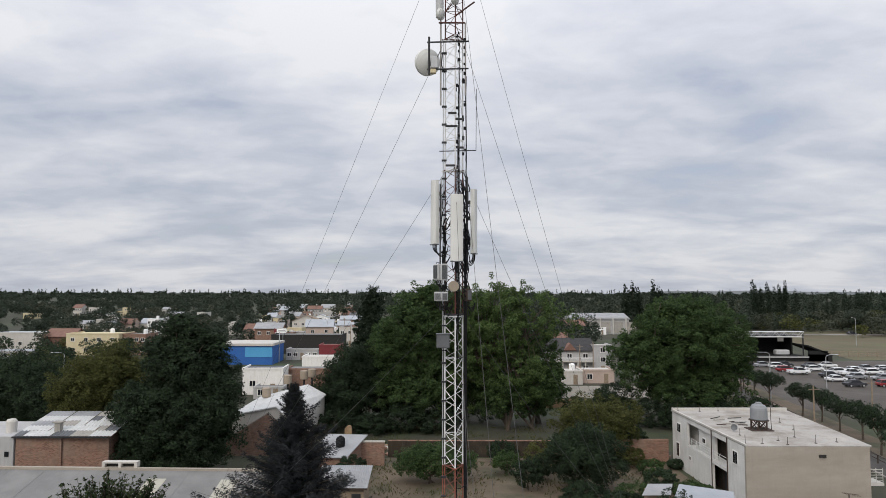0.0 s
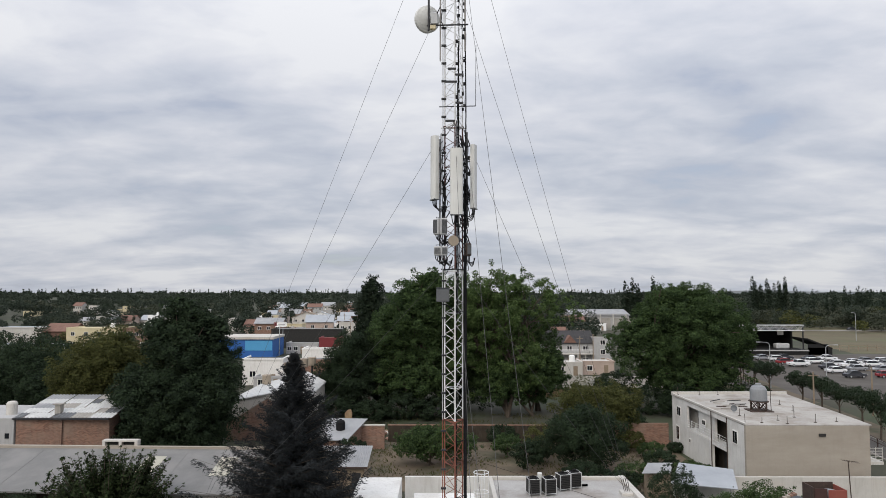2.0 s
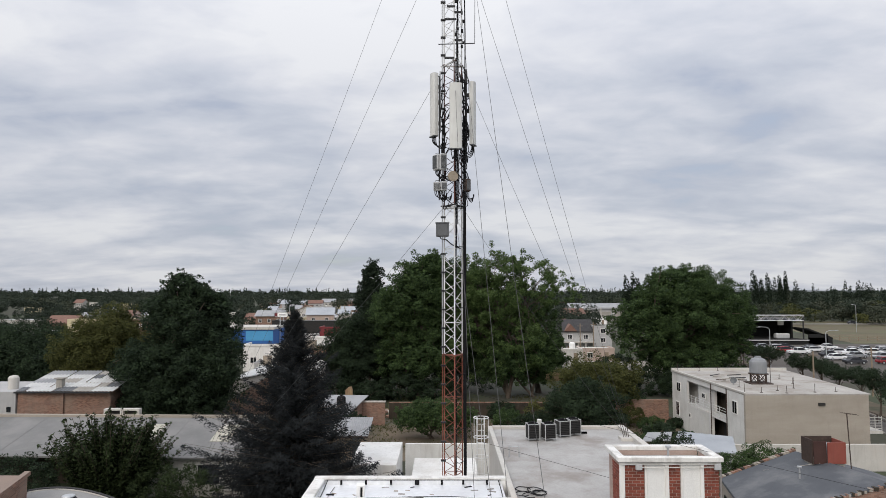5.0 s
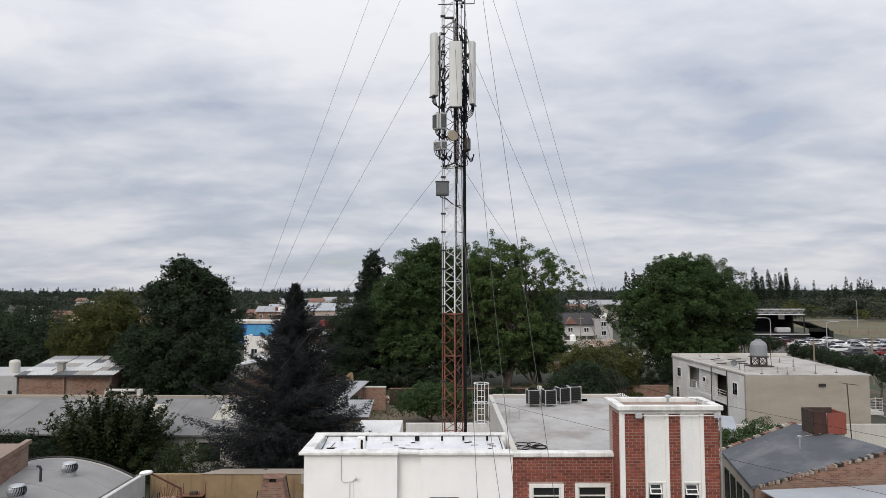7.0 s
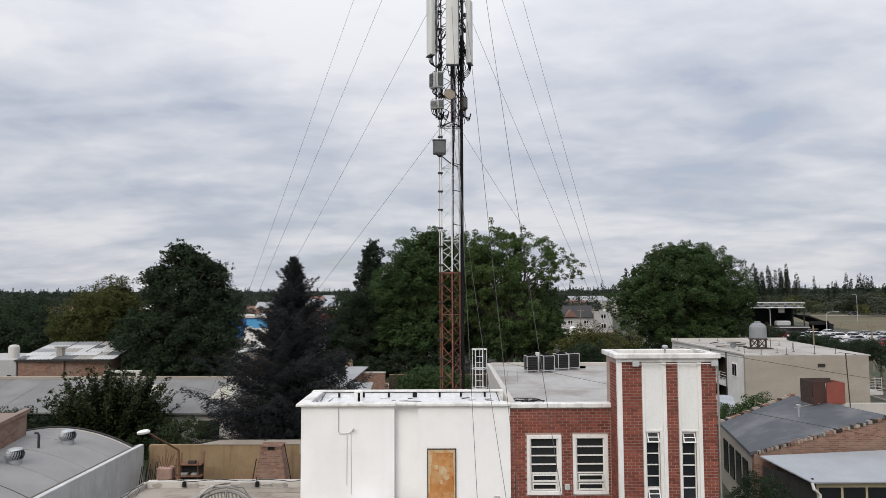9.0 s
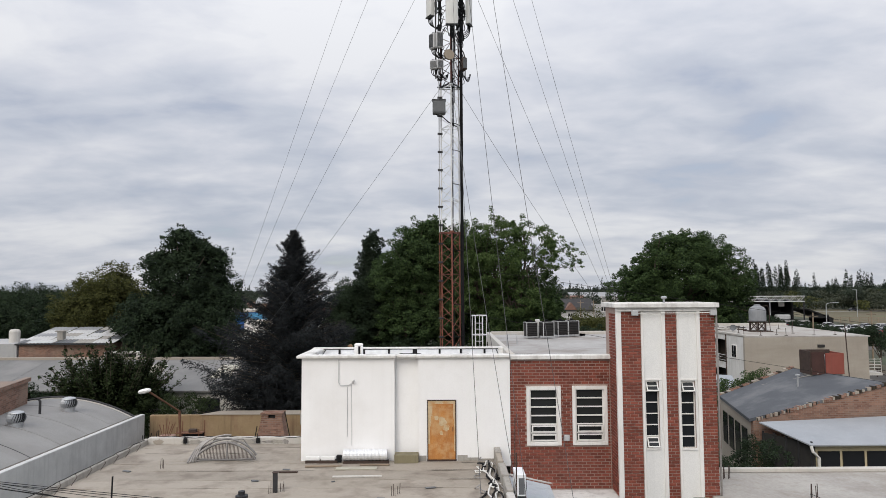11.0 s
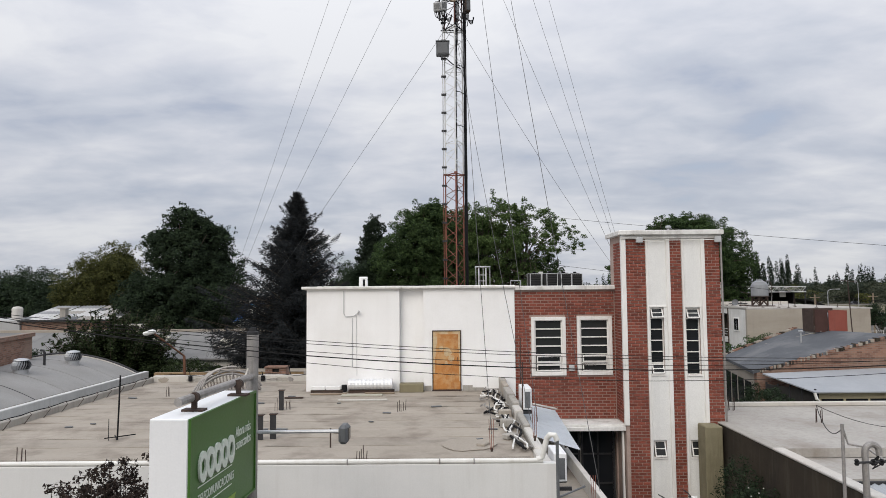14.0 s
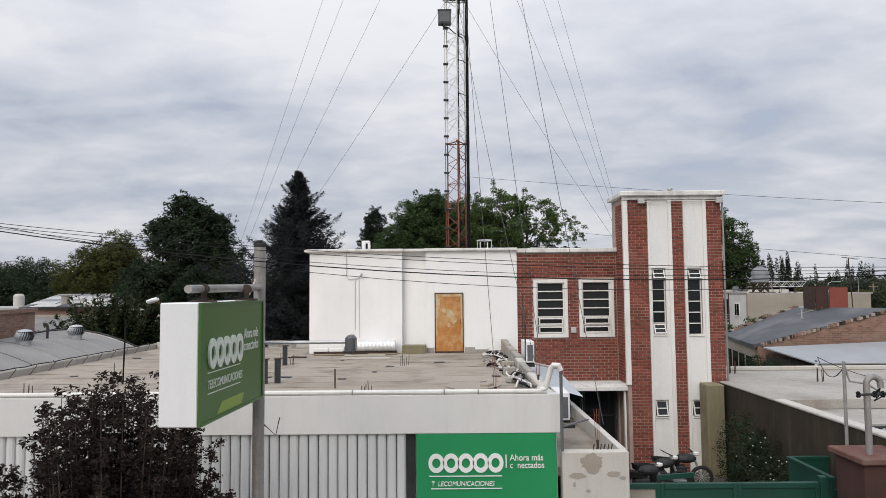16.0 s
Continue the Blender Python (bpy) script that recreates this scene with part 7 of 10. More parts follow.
def tree(name, x, y, crowns, mat, label, count, size, seed, trunk=0.3, base=0.0, n=26, small=0.30, category="tree", stems=1, group="", bark="bark", limbs=9, shell=0.5):
    g = thing(name, (x, y, base), label, category, group)
    r = random.Random(seed)
    cs, rs, hs = [], [], []
    for i, c in enumerate(crowns):
        a, b, h = tufts(c, max(16, int(6.5 * n * (c[3] * c[5]) / (crowns[0][3] * crowns[0][5]))), r, small * 0.66)
        cs += a
        rs += b
        hs += h
    for s in range(stems):
        bm = B()
        ox, oy = (r.uniform(-1, 1) * 0.8 * (stems > 1), r.uniform(-1, 1) * 0.8 * (stems > 1))
        c = crowns[min(s, len(crowns) - 1)]
        top = Vector((c[0], c[1], c[2]))
        foot = Vector((x + ox, y + oy, base - 0.1))
        mid = foot.lerp(top, 0.5) + Vector((r.uniform(-0.3, 0.3), r.uniform(-0.3, 0.3), 0))
        rod(bm, foot, mid, trunk, trunk * 0.7, 9)
        rod(bm, mid, top, trunk * 0.7, trunk * 0.35, 8)
        for k in range(limbs * 2):
            p = r.choice(cs)
            st = foot.lerp(top, r.uniform(0.35, 0.95))
            e = Vector(p)
            m2 = st.lerp(e, 0.5) + Vector((0, 0, 0.12 * (e - st).length))
            rod(bm, st, m2, trunk * 0.32, trunk * 0.2, 6, False)
            rod(bm, m2, e, trunk * 0.2, trunk * 0.07, 5, False)
        part("trunk", bm, bark, g)
    a = leaves_mesh("crown", cs, rs, int(count * 2.6), size * 0.48, mat, seed, 0.35, hubs=hs)
    ob = new("crown", a)
    ob.parent, ob.matrix_parent_inverse = g, g.matrix_basis.inverted()
    if count >= 7000 and shell > 0.2:
        core = [tuple(c[:3]) for c in crowns]
        core_r = [(c[3] * 0.66, c[4] * 0.66, c[5] * 0.66) for c in crowns]
        ob = new("inner_foliage", leaves_mesh("inner_foliage", core, core_r, int(count * 0.45), size * 1.0, mat, seed + 5, 0.5, hubs=[(c[0], c[1], c[2] - 0.3 * c[5]) for c in crowns], loose=0.4))
        ob.parent, ob.matrix_parent_inverse = g, g.matrix_basis.inverted()
    return g


def spruce(name, x, y, h, spread, mat, label, seed, low=0.6, base=0.0):
    """A spruce: many uneven branches that droop and turn up at the tip, clothed in short needle sprays."""
    g = thing(name, (x, y, base), label, "tree")
    part("trunk", rod(B(), (x, y, base - 0.1), (x, y, base + h * 0.98), 0.24, 0.02, 8), "bark", g)
    r = np.random.RandomState(seed)
    P, A, S = [], [], []
    bm = B()
    for i in range(1000):
        f = r.rand() ** 1.05
        z = base + low + (h - low) * f
        a = r.rand() * 2 * math.pi
        wide = 0.95 + 0.08 * math.sin(a * 2 + 1.0) + 0.12 * math.sin(a * 3 + f * 9)
        ll = (spread * (1 - f) ** 1.02 * wide * (0.45 + 0.62 * r.rand()) + 0.16) * (1 + 0.22 * (r.rand() < 0.12))
        if z < base + 4.6 and math.sin(a) < 0:
            ll = min(ll, 2.5 / max(0.05, -math.sin(a)))
        out = np.array((math.cos(a), math.sin(a), 0))
        side = np.array((-math.sin(a), math.cos(a), 0))
        rise = -0.22 + 0.75 * f + 1.5 * max(0, f - 0.86) * 7 * 0.3 + 0.16 * r.randn() * (1 - 0.5 * f)
        m = int(26 + 84 * ll)
        t = r.rand(m) ** 0.7
        s = r.randn(m) * (0.20 * (1.12 - t) * ll + 0.05)
        px = np.array((x, y, z)) + out * (t * ll)[:, None] + side * s[:, None]
        px[:, 2] += rise * ll * t + 0.22 * ll * t ** 2 - np.abs(s) * 0.45 - r.rand(m) ** 1.5 * 0.42 * (1 - 0.7 * f)
        tip = (x + out[0] * ll, y + out[1] * ll, z + rise * ll + 0.22 * ll)
        rod(bm, (x, y, z), tip, 0.03 * (1 - 0.5 * f), 0.006, 4, False)
        d = out * 0.7 + side * np.sign(s)[:, None] * 0.55 + np.array((0, 0, -0.25 + rise * 0.6)) + r.normal(size=(m, 3)) * 0.42
        P.append(px)
        A.append(d / np.linalg.norm(d, axis=1)[:, None])
        S.append(np.full(m, 0.20 - 0.04 * f))
    part("branch", bm, "bark", g)
    P, A, S = np.concatenate(P), np.concatenate(A), np.concatenate(S)
    c = len(P)
    bb = np.cross(A, r.normal(size=(c, 3)))
    bb /= np.linalg.norm(bb, axis=1)[:, None]
    s = (S * (0.6 + 0.8 * r.rand(c)))[:, None]
    v = np.stack([P - A * s * 0.5 - bb * s * 0.12, P - A * s * 0.4 + bb * s * 0.12, P + A * s * 0.7], 1).reshape(-1, 3)
    me = bpy.data.meshes.new("needles")
    me.from_pydata(v.tolist(), [], np.arange(c * 3).reshape(-1, 3).tolist())
    me.materials.append(M[mat])
    ob = new("needles", me)
    ob.parent, ob.matrix_parent_inverse = g, g.matrix_basis.inverted()
    return g


spruce("blue_spruce", -9.2, 41.1, 13.9, 6.6, "needle", "dark blue-grey spruce with drooping branches", 4)
tree("broadleaf_tree", -29, 72.5, [(-28.2, 72.5, 12.0, 4.6, 4.6, 4.4), (-28.6, 72, 6.6, 6.4, 6, 4.6), (-25.3, 73, 8.6, 3.3, 4.2, 5.2), (-28.6, 72, 3.6, 7.0, 5.5, 3.4), (-31.3, 72.5, 13.4, 2.2, 2.5, 2.1), (-25.3, 72.5, 13.6, 2.4, 2.5, 2.2), (-28.7, 72.3, 15.9, 2.3, 2.4, 1.9), (-26.9, 72.3, 15.0, 2.0, 2.2, 1.8), (-33.2, 72, 6.4, 3.0, 3.6, 3.4)], "leaf_dark",
     "large dense dark-green broadleaf tree", 44000, 0.42, 31, 0.45, n=40, small=0.24)
tree("broadleaf_tree", -41, 79, [(-40.5, 79, 8.4, 4.8, 5, 4.6), (-43.6, 80, 7.2, 4.2, 4, 4.6), (-38.4, 78, 9.6, 3.4, 4, 4.6), (-40, 79, 4.2, 6, 5, 3.6)], "leaf_olive", "yellowing olive-green tree beside a larger one", 20000, 0.40, 32, 0.3, n=30, small=0.26)
tree("broadleaf_tree", -58, 92, [(-58, 92, 5.8, 8, 6, 5.6), (-66, 95, 5.8, 7, 5, 5.4), (-51, 88, 4.6, 6, 4, 4.6)], "leaf_dark", "broad dark-green tree beyond the sheds", 26000, 0.45, 33, 0.35, n=40)
tree("broadleaf_tree", -47, 118, [(-47, 118, 4.5, 5, 4, 4.4), (-55, 122, 4.4, 5, 4, 4)], "leaf_olive", "yellow-green tree between houses", 7000, 0.42, 34, 0.3, n=20)
# the grove
tree("grove_tree", -4, 96, [(-3.4, 96, 14.6, 5.6, 5, 6.4), (-6.8, 97, 11.0, 4.8, 5, 5.6), (-0.2, 97, 11.5, 5.4, 5, 8.0), (-4, 96, 5.6, 6.4, 5, 4.2), (-1.6, 96, 18.6, 3.2, 2.8, 2.8)], "leaf_mid", "tall bushy green grove tree with several trunks", 40000, 0.48, 41, 0.3, n=34, stems=3, small=0.24)
tree("grove_tree", 9, 95, [(7.0, 95, 14.6, 6.0, 5, 7.0), (12.2, 96, 16.2, 5.4, 4.6, 5.0), (4.5, 96, 11.0, 5.0, 5, 8.0), (10, 95, 7.6, 5.8, 5, 5), (16.4, 96, 15.4, 4.4, 3.6, 3.0)], "leaf_bright", "tall bright-green grove tree with open feathery crown", 36000, 0.46, 42, 0.3, n=30, stems=3, small=0.20, shell=0.1, limbs=18)
tree("grove_tree", -13, 97, [(-13, 97, 6.5, 4.6, 5, 5.8), (-15.5, 98, 4.2, 4.2, 4, 4.0), (-11.5, 97, 9.6, 2.4, 2.4, 3.2)], "leaf_dark", "dark drooping tree at the edge of the grove", 20000, 0.42, 43, 0.3, n=28)
tree("grove_tree", 2.5, 101, [(2.5, 101, 13.0, 5.4, 5, 7.5), (2.5, 101, 7, 6.0, 5, 5.5)], "leaf_mid", "tall green grove tree with several trunks", 20000, 0.5, 141, 0.3, n=30, stems=2)
tree("grove_tree", -9, 101, [(-9, 101, 6.2, 5.0, 5, 4.8), (-7, 101, 5, 6, 4, 4)], "leaf_dark", "dark green grove tree", 18000, 0.5, 142, 0.3, n=28, stems=2)
tree("grove_tree", 14.5, 99, [(14.0, 99, 8.6, 4.4, 4.5, 5.4), (13.5, 98, 4.8, 5.0, 4, 3.2)], "leaf_mid", "green grove tree with visible trunks and a leaning crown", 12000, 0.46, 143, 0.28, n=26, stems=3, shell=0.1, small=0.24, limbs=14)
tree("grove_tree", 12.5, 96, [(12.0, 96, 5.4, 4.4, 4, 3.8), (15.0, 96.5, 6.8, 3.0, 3, 3.0), (8.5, 95, 5.0, 4, 4, 3.6)], "leaf_mid", "low bushy grove tree with hanging branches", 15000, 0.46, 144, 0.2, n=30, stems=3, small=0.24)
for i, (x, y, w, h) in enumerate(((-15, 93, 3.2, 3.4), (-10, 92, 3.0, 2.6), (20, 98, 2.6, 4.2), (25, 100, 3.0, 4.4), (30, 97, 3.5, 4.0), (46, 98, 3.4, 4.2), (24, 86, 2.4, 2.6), (-20, 90, 3.0, 3.6), (-22, 102, 4.0, 5.4), (28, 108, 4, 5),
                                  (-6, 93, 3.4, 3.8), (-1, 93, 3.2, 3.2), (-3, 99, 4, 5.0), (4, 100, 4.5, 5.0), (34, 95, 3.4, 4.4), (40, 96, 3.6, 4.6), (-28, 74, 4.0, 4.2), (-31, 70.5, 4.6, 4.4), (-37, 80, 4.5, 5.0), (-44, 84, 5, 5.0))):
    tree("undergrowth", x, y, [(x, y, h * 0.5, w, w * 0.8, h * 0.52)], "leaf_dark", "dark undergrowth below the grove trees", 2500, 0.44, 150 + i, 0.08, n=16, category="bush", limbs=4, group="undergrowth")
tree("poplar", -12, 109, [(-12.4, 109, 8.0, 3.2, 2.8, 6.0), (-12.1, 109, 13.0, 2.7, 2.4, 5.0), (-11.7, 109, 17.2, 2.1, 2.0, 3.9)], "leaf_poplar", "narrow dark columnar poplar", 14000, 0.42, 44, 0.25, n=30, small=0.22, limbs=5)
tree("broadleaf_tree", 38, 100, [(37, 100, 12.6, 8.6, 8, 6.8), (30.0, 99, 9.6, 5.4, 5, 5.4), (42.8, 101, 9.4, 5.0, 5, 5.6), (37, 100, 5, 8.5, 7, 4.4), (35.0, 99, 16.4, 5.0, 4, 3.0)], "leaf_mid", "very large round dark-green tree", 52000, 0.46, 45, 0.5, n=46, small=0.20, stems=2)
tree("yard_tree", 16.5, 76, [(16.5, 76, 4.8, 4.4, 3.6, 3.2), (20, 77, 4.6, 3.4, 3, 2.8)], "leaf_olive", "yellowing spreading yard tree", 10000, 0.34, 46, 0.22, n=24)
tree("yard_tree", 14.2, 66.5, [(14.2, 66.5, 3.4, 4.2, 3.4, 3.3)], "leaf_dark", "dark dense yard tree", 12000, 0.3, 47, 0.2, n=24)
tree("yard_tree", -1.0, 68.5, [(-1.0, 68.5, 2.5, 3.2, 2.5, 1.9), (-3.3, 69, 2.2, 2.0, 2, 1.6), (2.0, 69.5, 2.0, 2.0, 2, 1.5)], "leaf_mid", "low fruit tree in the bare yard", 9000, 0.26, 48, 0.12, n=22, stems=2)
for i, (x, y, w, h) in enumerate(((7.0, 72, 1.9, 2.5), (10.0, 70, 1.7, 2.6), (22.5, 72, 1.6, 1.6), (12.2, 60, 2.2, 1.6), (18.0, 62.5, 2.2, 1.8), (26.0, 74.5, 1.2, 1.0))):
    tree("yard_bush", x, y, [(x, y, h * 0.55, w, w * 0.8, h * 0.5)], ("leaf_mid", "leaf_dark")[i % 2], "low leafy bush in the yard", 2600, 0.24, 60 + i, 0.06, n=14, category="bush", limbs=5, group="yard bushes")
for i, (x, y, w, h, m) in enumerate(((8.5, 66.5, 1.7, 3.0, "leaf_dark"), (11.0, 73.5, 2.2, 3.2, "leaf_olive"), (6.8, 77, 2.0, 2.4, "leaf_dark"), (13.0, 61.5, 2.2, 2.2, "leaf_dark"), (21.5, 66, 1.8, 2.2, "leaf_dark"), (23.5, 63, 2.0, 1.8, "leaf_mid"), (21, 75, 1.8, 2.2, "leaf_olive"), (-9.5, 70, 1.8, 2.4, "leaf_dark"), (16.0, 60.0, 2.0, 1.7, "leaf_dark"))):
    tree("yard_shrub", x, y, [(x, y, h * 0.58, w, w * 0.85, h * 0.46)], m, "dense shrub growing in the rough yard", 2500, 0.28, 170 + i, 0.07, n=16, category="bush", limbs=6, group="yard shrubs")
tree("yard_tree", 17.8, 51, [(17.6, 51, 2.3, 2.2, 1.9, 2.2), (17.6, 51, 3.8, 1.3, 1.2, 1.1)], "leaf_dark", "small dark round conifer-like shrub", 5000, 0.22, 71, 0.1, n=20, category="bush")
for i, (x, y, w, h) in enumerate(((20.0, 46.5, 2.1, 3.9), (22.4, 47.2, 2.2, 4.4), (24.4, 47.6, 1.6, 4.0), (12.8, 45.5, 2.0, 2.4), (15.6, 47.0, 2.0, 2.2))):
    tree("hedge_bush", x, y, [(x, y, h * 0.62, w, w * 0.8, h * 0.42)], "leaf_mid", "leafy green bush behind the felt-roofed house", 3600, 0.22, 80 + i, 0.08, n=16, category="bush", limbs=5, group="bushes behind the house")
# sprays in front of the long shed
def spray_tree(x, y, seed):
    g = thing("spray_bush", (x, y, 0), "tall olive-green bush with upright pointed sprays", "bush")
    r = random.Random(seed)
    cs, rs = [], []
    bm = B()
    for i in range(112):
        a, rad = r.uniform(0, 2 * math.pi), math.sqrt(r.random())
        bx, by = x + 3.2 * rad * math.cos(a), y + 2.4 * rad * math.sin(a)
        tip = Vector((x + 5.3 * rad * math.cos(a), y + 3.2 * rad * math.sin(a), (7.1 - 2.3 * rad ** 2) * r.uniform(0.82, 1.0)))
        rod(bm, (x + 0.3 * math.cos(a), y + 0.3 * math.sin(a), 0.0), tip, 0.05, 0.012, 5, False)
        for k in range(8):
            p = Vector((x, y, 0)).lerp(tip, 0.30 + 0.70 * k / 7)
            w = 0.80 * (1.10 - k / 7.4)
            cs.append(p)
            rs.append((w, w, w * 1.2))
    part("branch", bm, "bark", g)
    ob = new("crown", leaves_mesh("crown", cs, rs, 105000, 0.20, "leaf_olive_dark", seed, 0.1))
    ob.parent, ob.matrix_parent_inverse = g, g.matrix_basis.inverted()


M["leaf_olive_dark"] = leafy("olive_spray_leaves", (0.009, 0.016, 0.007), (0.044, 0.062, 0.024), 0.25)
spray_tree(-23.6, 47.6, 90)
tree("yard_bush", -17.5, 46.0, [(-17.5, 46, 1.6, 2.4, 2, 1.7), (-20, 46.5, 1.8, 2.0, 1.8, 1.6)], "leaf_olive_dark", "tangled bush by the shed wall", 5000, 0.22, 91, 0.06, n=18, category="bush", limbs=5)
tree("yard_bush", -29.5, 46, [(-29.5, 46, 1.9, 3.2, 2.4, 2.1), (-33, 46, 1.6, 2.5, 2, 1.7)], "leaf_dark", "dark bush by the shed", 5000, 0.26, 92, 0.08, n=18, category="bush", limbs=5)
tree("courtyard_shrub", 11.2, 29.2, [(11.2, 29.2, 2.0, 1.4, 1.4, 1.3), (12.6, 30, 1.6, 1.4, 1.2, 1.2)], "leaf_dark", "dark shrub between the houses", 4500, 0.16, 93, 0.06, n=18, category="bush", limbs=5)
tree("courtyard_shrub", 15.0, 31.6, [(15.0, 31.6, 1.9, 1.4, 1.4, 1.5)], "leaf_dark", "dark shrub by the lean-to", 4000, 0.16, 94, 0.06, n=16, category="bush", limbs=5)
# the street tree with dark purple leaves
def purple_tree(x, y, h, spread, stems, seed):
    g = thing("street_tree", (x, y, 0.16), "small street tree with dark purple-brown leaves on upright branches", "tree", "purple street trees")
    r = random.Random(seed)
    part("trunk", rod(B(), (x, y, 0.1), (x, y, 1.3), 0.07, 0.05, 8), "bark", g)
    cs, rs = [], []
    bm = B()
    for i in range(stems):
        a, q = r.uniform(0, 2 * math.pi), math.sqrt(r.random())
        u, w2 = q * math.cos(a), q * math.sin(a)
        p0 = Vector((x, y, r.uniform(0.6, 1.6)))
        # an uneven dome, one side lower and reaching further out
        top = h * (1.0 - (0.30 * u * u if u < 0 else 0.36 * u * u + 0.04 * u)) - 0.25 * abs(w2)
        up = r.uniform(0.90, 1.0) if i % 2 else r.uniform(0.5, 0.92)
        # low branches reach less far, but for a few stray ones
        reach = spread * (0.25 + 0.75 * min(1, max(0, up - 0.5) / 0.4)) if r.random() < 0.94 else 1.15 * spread
        tip = Vector((x + reach * u, y + 0.8 * reach * w2, 0.16 + top * up))
        mid = p0.lerp(tip, 0.5) + Vector((0.30 * spread * u, 0.25 * spread * w2, -0.1))
        rod(bm, p0, mid, 0.022, 0.013, 5, False)
        rod(bm, mid, tip, 0.013, 0.004, 5, False)
        for k in range(12):
            t = 0.25 + 0.75 * k / 11
            p = p0.lerp(mid, t).lerp(mid.lerp(tip, t), t)
            side = Vector((r.gauss(0, 1), r.gauss(0, 1), r.gauss(0.2, 0.6))) * 0.20 * (1.1 - 0.6 * t)
            e = p + side
            rod(bm, p, e, 0.006, 0.003, 4, False)
            w = 0.17 * (1.15 - 0.6 * t)
            for c in (p, e):
                cs.append(tuple(c))
                rs.append((w, w, w * 0.9))
    part("branch", bm, "bark", g)
    ob = new("crown", leaves_mesh("crown", cs, rs, 1350 * stems, 0.053, "leaf_purple", seed, 0.05, tumble=1.2))
    ob.parent, ob.matrix_parent_inverse = g, g.matrix_basis.inverted()


purple_tree(-4.75, 9.9, 5.36, 1.62, 150, 95)
purple_tree(-7.3, 9.6, 3.9, 1.3, 44, 96)
# street trees along the avenue
st0 = tree("avenue_tree", 0, 0, [(0, 0, 4.0, 2.3, 2.2, 1.15), (0.9, 0.4, 3.7, 1.6, 1.5, 0.9), (-1.0, -0.3, 3.8, 1.5, 1.4, 0.95)], "leaf_dark", "round-headed dark street tree with a forked trunk", 3600, 0.26, 97, 0.15, n=22, group="avenue trees")
pos = [(55.8, 88.6), (55.9, 93.8), (57.2, 100.5), (56.7, 105.0), (57.4, 116.9), (57.3, 127.6), (59.3, 126.2), (63.3, 148.4), (61.0, 138.0), (60.2, 133.0), (52.6, 80.2), (50.6, 73.0)]
st0.matrix_basis = pose(*pos[0], 0)
for i, (x, y) in enumerate(pos[1:]):
    c = copy_thing(st0, pose(x, y, 0, 0, 0, 53 * i))
    c.scale = (0.9 + 0.07 * (i % 4), 0.9 + 0.07 * (i % 4), 0.94 + 0.05 * (i % 5))


# ---- far woods and poplar rows ----
def far_woods(name, zone, n, seed, mat, hmin, hmax, size, per, slim=0.0):
    r = random.Random(seed)
    cs, rs, hs = [], [], []
    for i in range(n):
        x, y = zone(r)
        h = r.uniform(hmin, hmax)
        if slim and r.random() < slim:
            for k in range(9):
                w = h * 0.085 * (1.25 - 0.9 * abs(k / 8 - 0.3)) * r.uniform(0.8, 1.2)
                cs.append((x + r.gauss(0, 0.02 * h), y, h * 1.25 * (0.10 + 0.105 * k)))
                rs.append((w, w, h * 0.19))
                hs.append((x, y, h * 0.3 + h * 0.09 * k))
        else:
            for k in range(5):
                w = h * r.uniform(0.22, 0.40)
                cs.append((x + r.uniform(-1, 1) * h * 0.38, y + r.uniform(-1, 1) * h * 0.3, h * r.uniform(0.3, 0.75)))
                rs.append((w, w, w * 0.75))
                hs.append((x, y, h * 0.25))
    ob = new(name, leaves_mesh(name, cs, rs, int(per * n), size * 1.15, mat, seed, 0.6, hubs=hs, loose=0.45))
    return tagged(ob, "far dark-green woods and tree rows on the plain", "woods", kind="stuff")


def wedge(a0, a1, d0, d1):
    def f(r):
        a, d = radians(r.uniform(a0, a1)), math.sqrt(r.uniform(d0 * d0, d1 * d1))
        return d * math.sin(a), d * math.cos(a)
    return f


far_woods("far_woods", wedge(-40, 40, 1700, 2100), 700, 1, "leaf_poplar", 13, 18, 2.6, 100, 0.4)
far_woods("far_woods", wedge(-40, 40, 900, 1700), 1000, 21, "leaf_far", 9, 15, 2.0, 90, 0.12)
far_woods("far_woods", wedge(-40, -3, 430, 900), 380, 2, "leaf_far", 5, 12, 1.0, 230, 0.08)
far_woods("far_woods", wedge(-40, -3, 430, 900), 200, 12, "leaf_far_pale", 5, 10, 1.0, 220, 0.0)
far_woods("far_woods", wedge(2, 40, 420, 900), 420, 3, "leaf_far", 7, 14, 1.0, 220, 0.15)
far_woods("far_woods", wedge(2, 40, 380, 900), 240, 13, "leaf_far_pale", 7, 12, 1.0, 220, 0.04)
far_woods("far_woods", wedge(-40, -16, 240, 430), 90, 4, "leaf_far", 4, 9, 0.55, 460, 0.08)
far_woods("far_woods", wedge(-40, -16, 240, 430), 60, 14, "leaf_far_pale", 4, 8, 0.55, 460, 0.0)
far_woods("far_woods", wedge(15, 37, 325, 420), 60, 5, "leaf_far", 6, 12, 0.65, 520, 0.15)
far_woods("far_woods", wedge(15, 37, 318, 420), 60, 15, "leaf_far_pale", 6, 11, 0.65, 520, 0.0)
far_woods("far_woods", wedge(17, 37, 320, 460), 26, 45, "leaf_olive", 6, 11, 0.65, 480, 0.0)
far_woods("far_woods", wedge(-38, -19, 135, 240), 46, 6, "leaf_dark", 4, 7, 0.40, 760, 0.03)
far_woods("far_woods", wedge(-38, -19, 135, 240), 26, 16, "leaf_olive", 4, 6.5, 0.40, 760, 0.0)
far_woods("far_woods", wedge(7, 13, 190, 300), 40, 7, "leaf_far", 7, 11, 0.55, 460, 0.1)
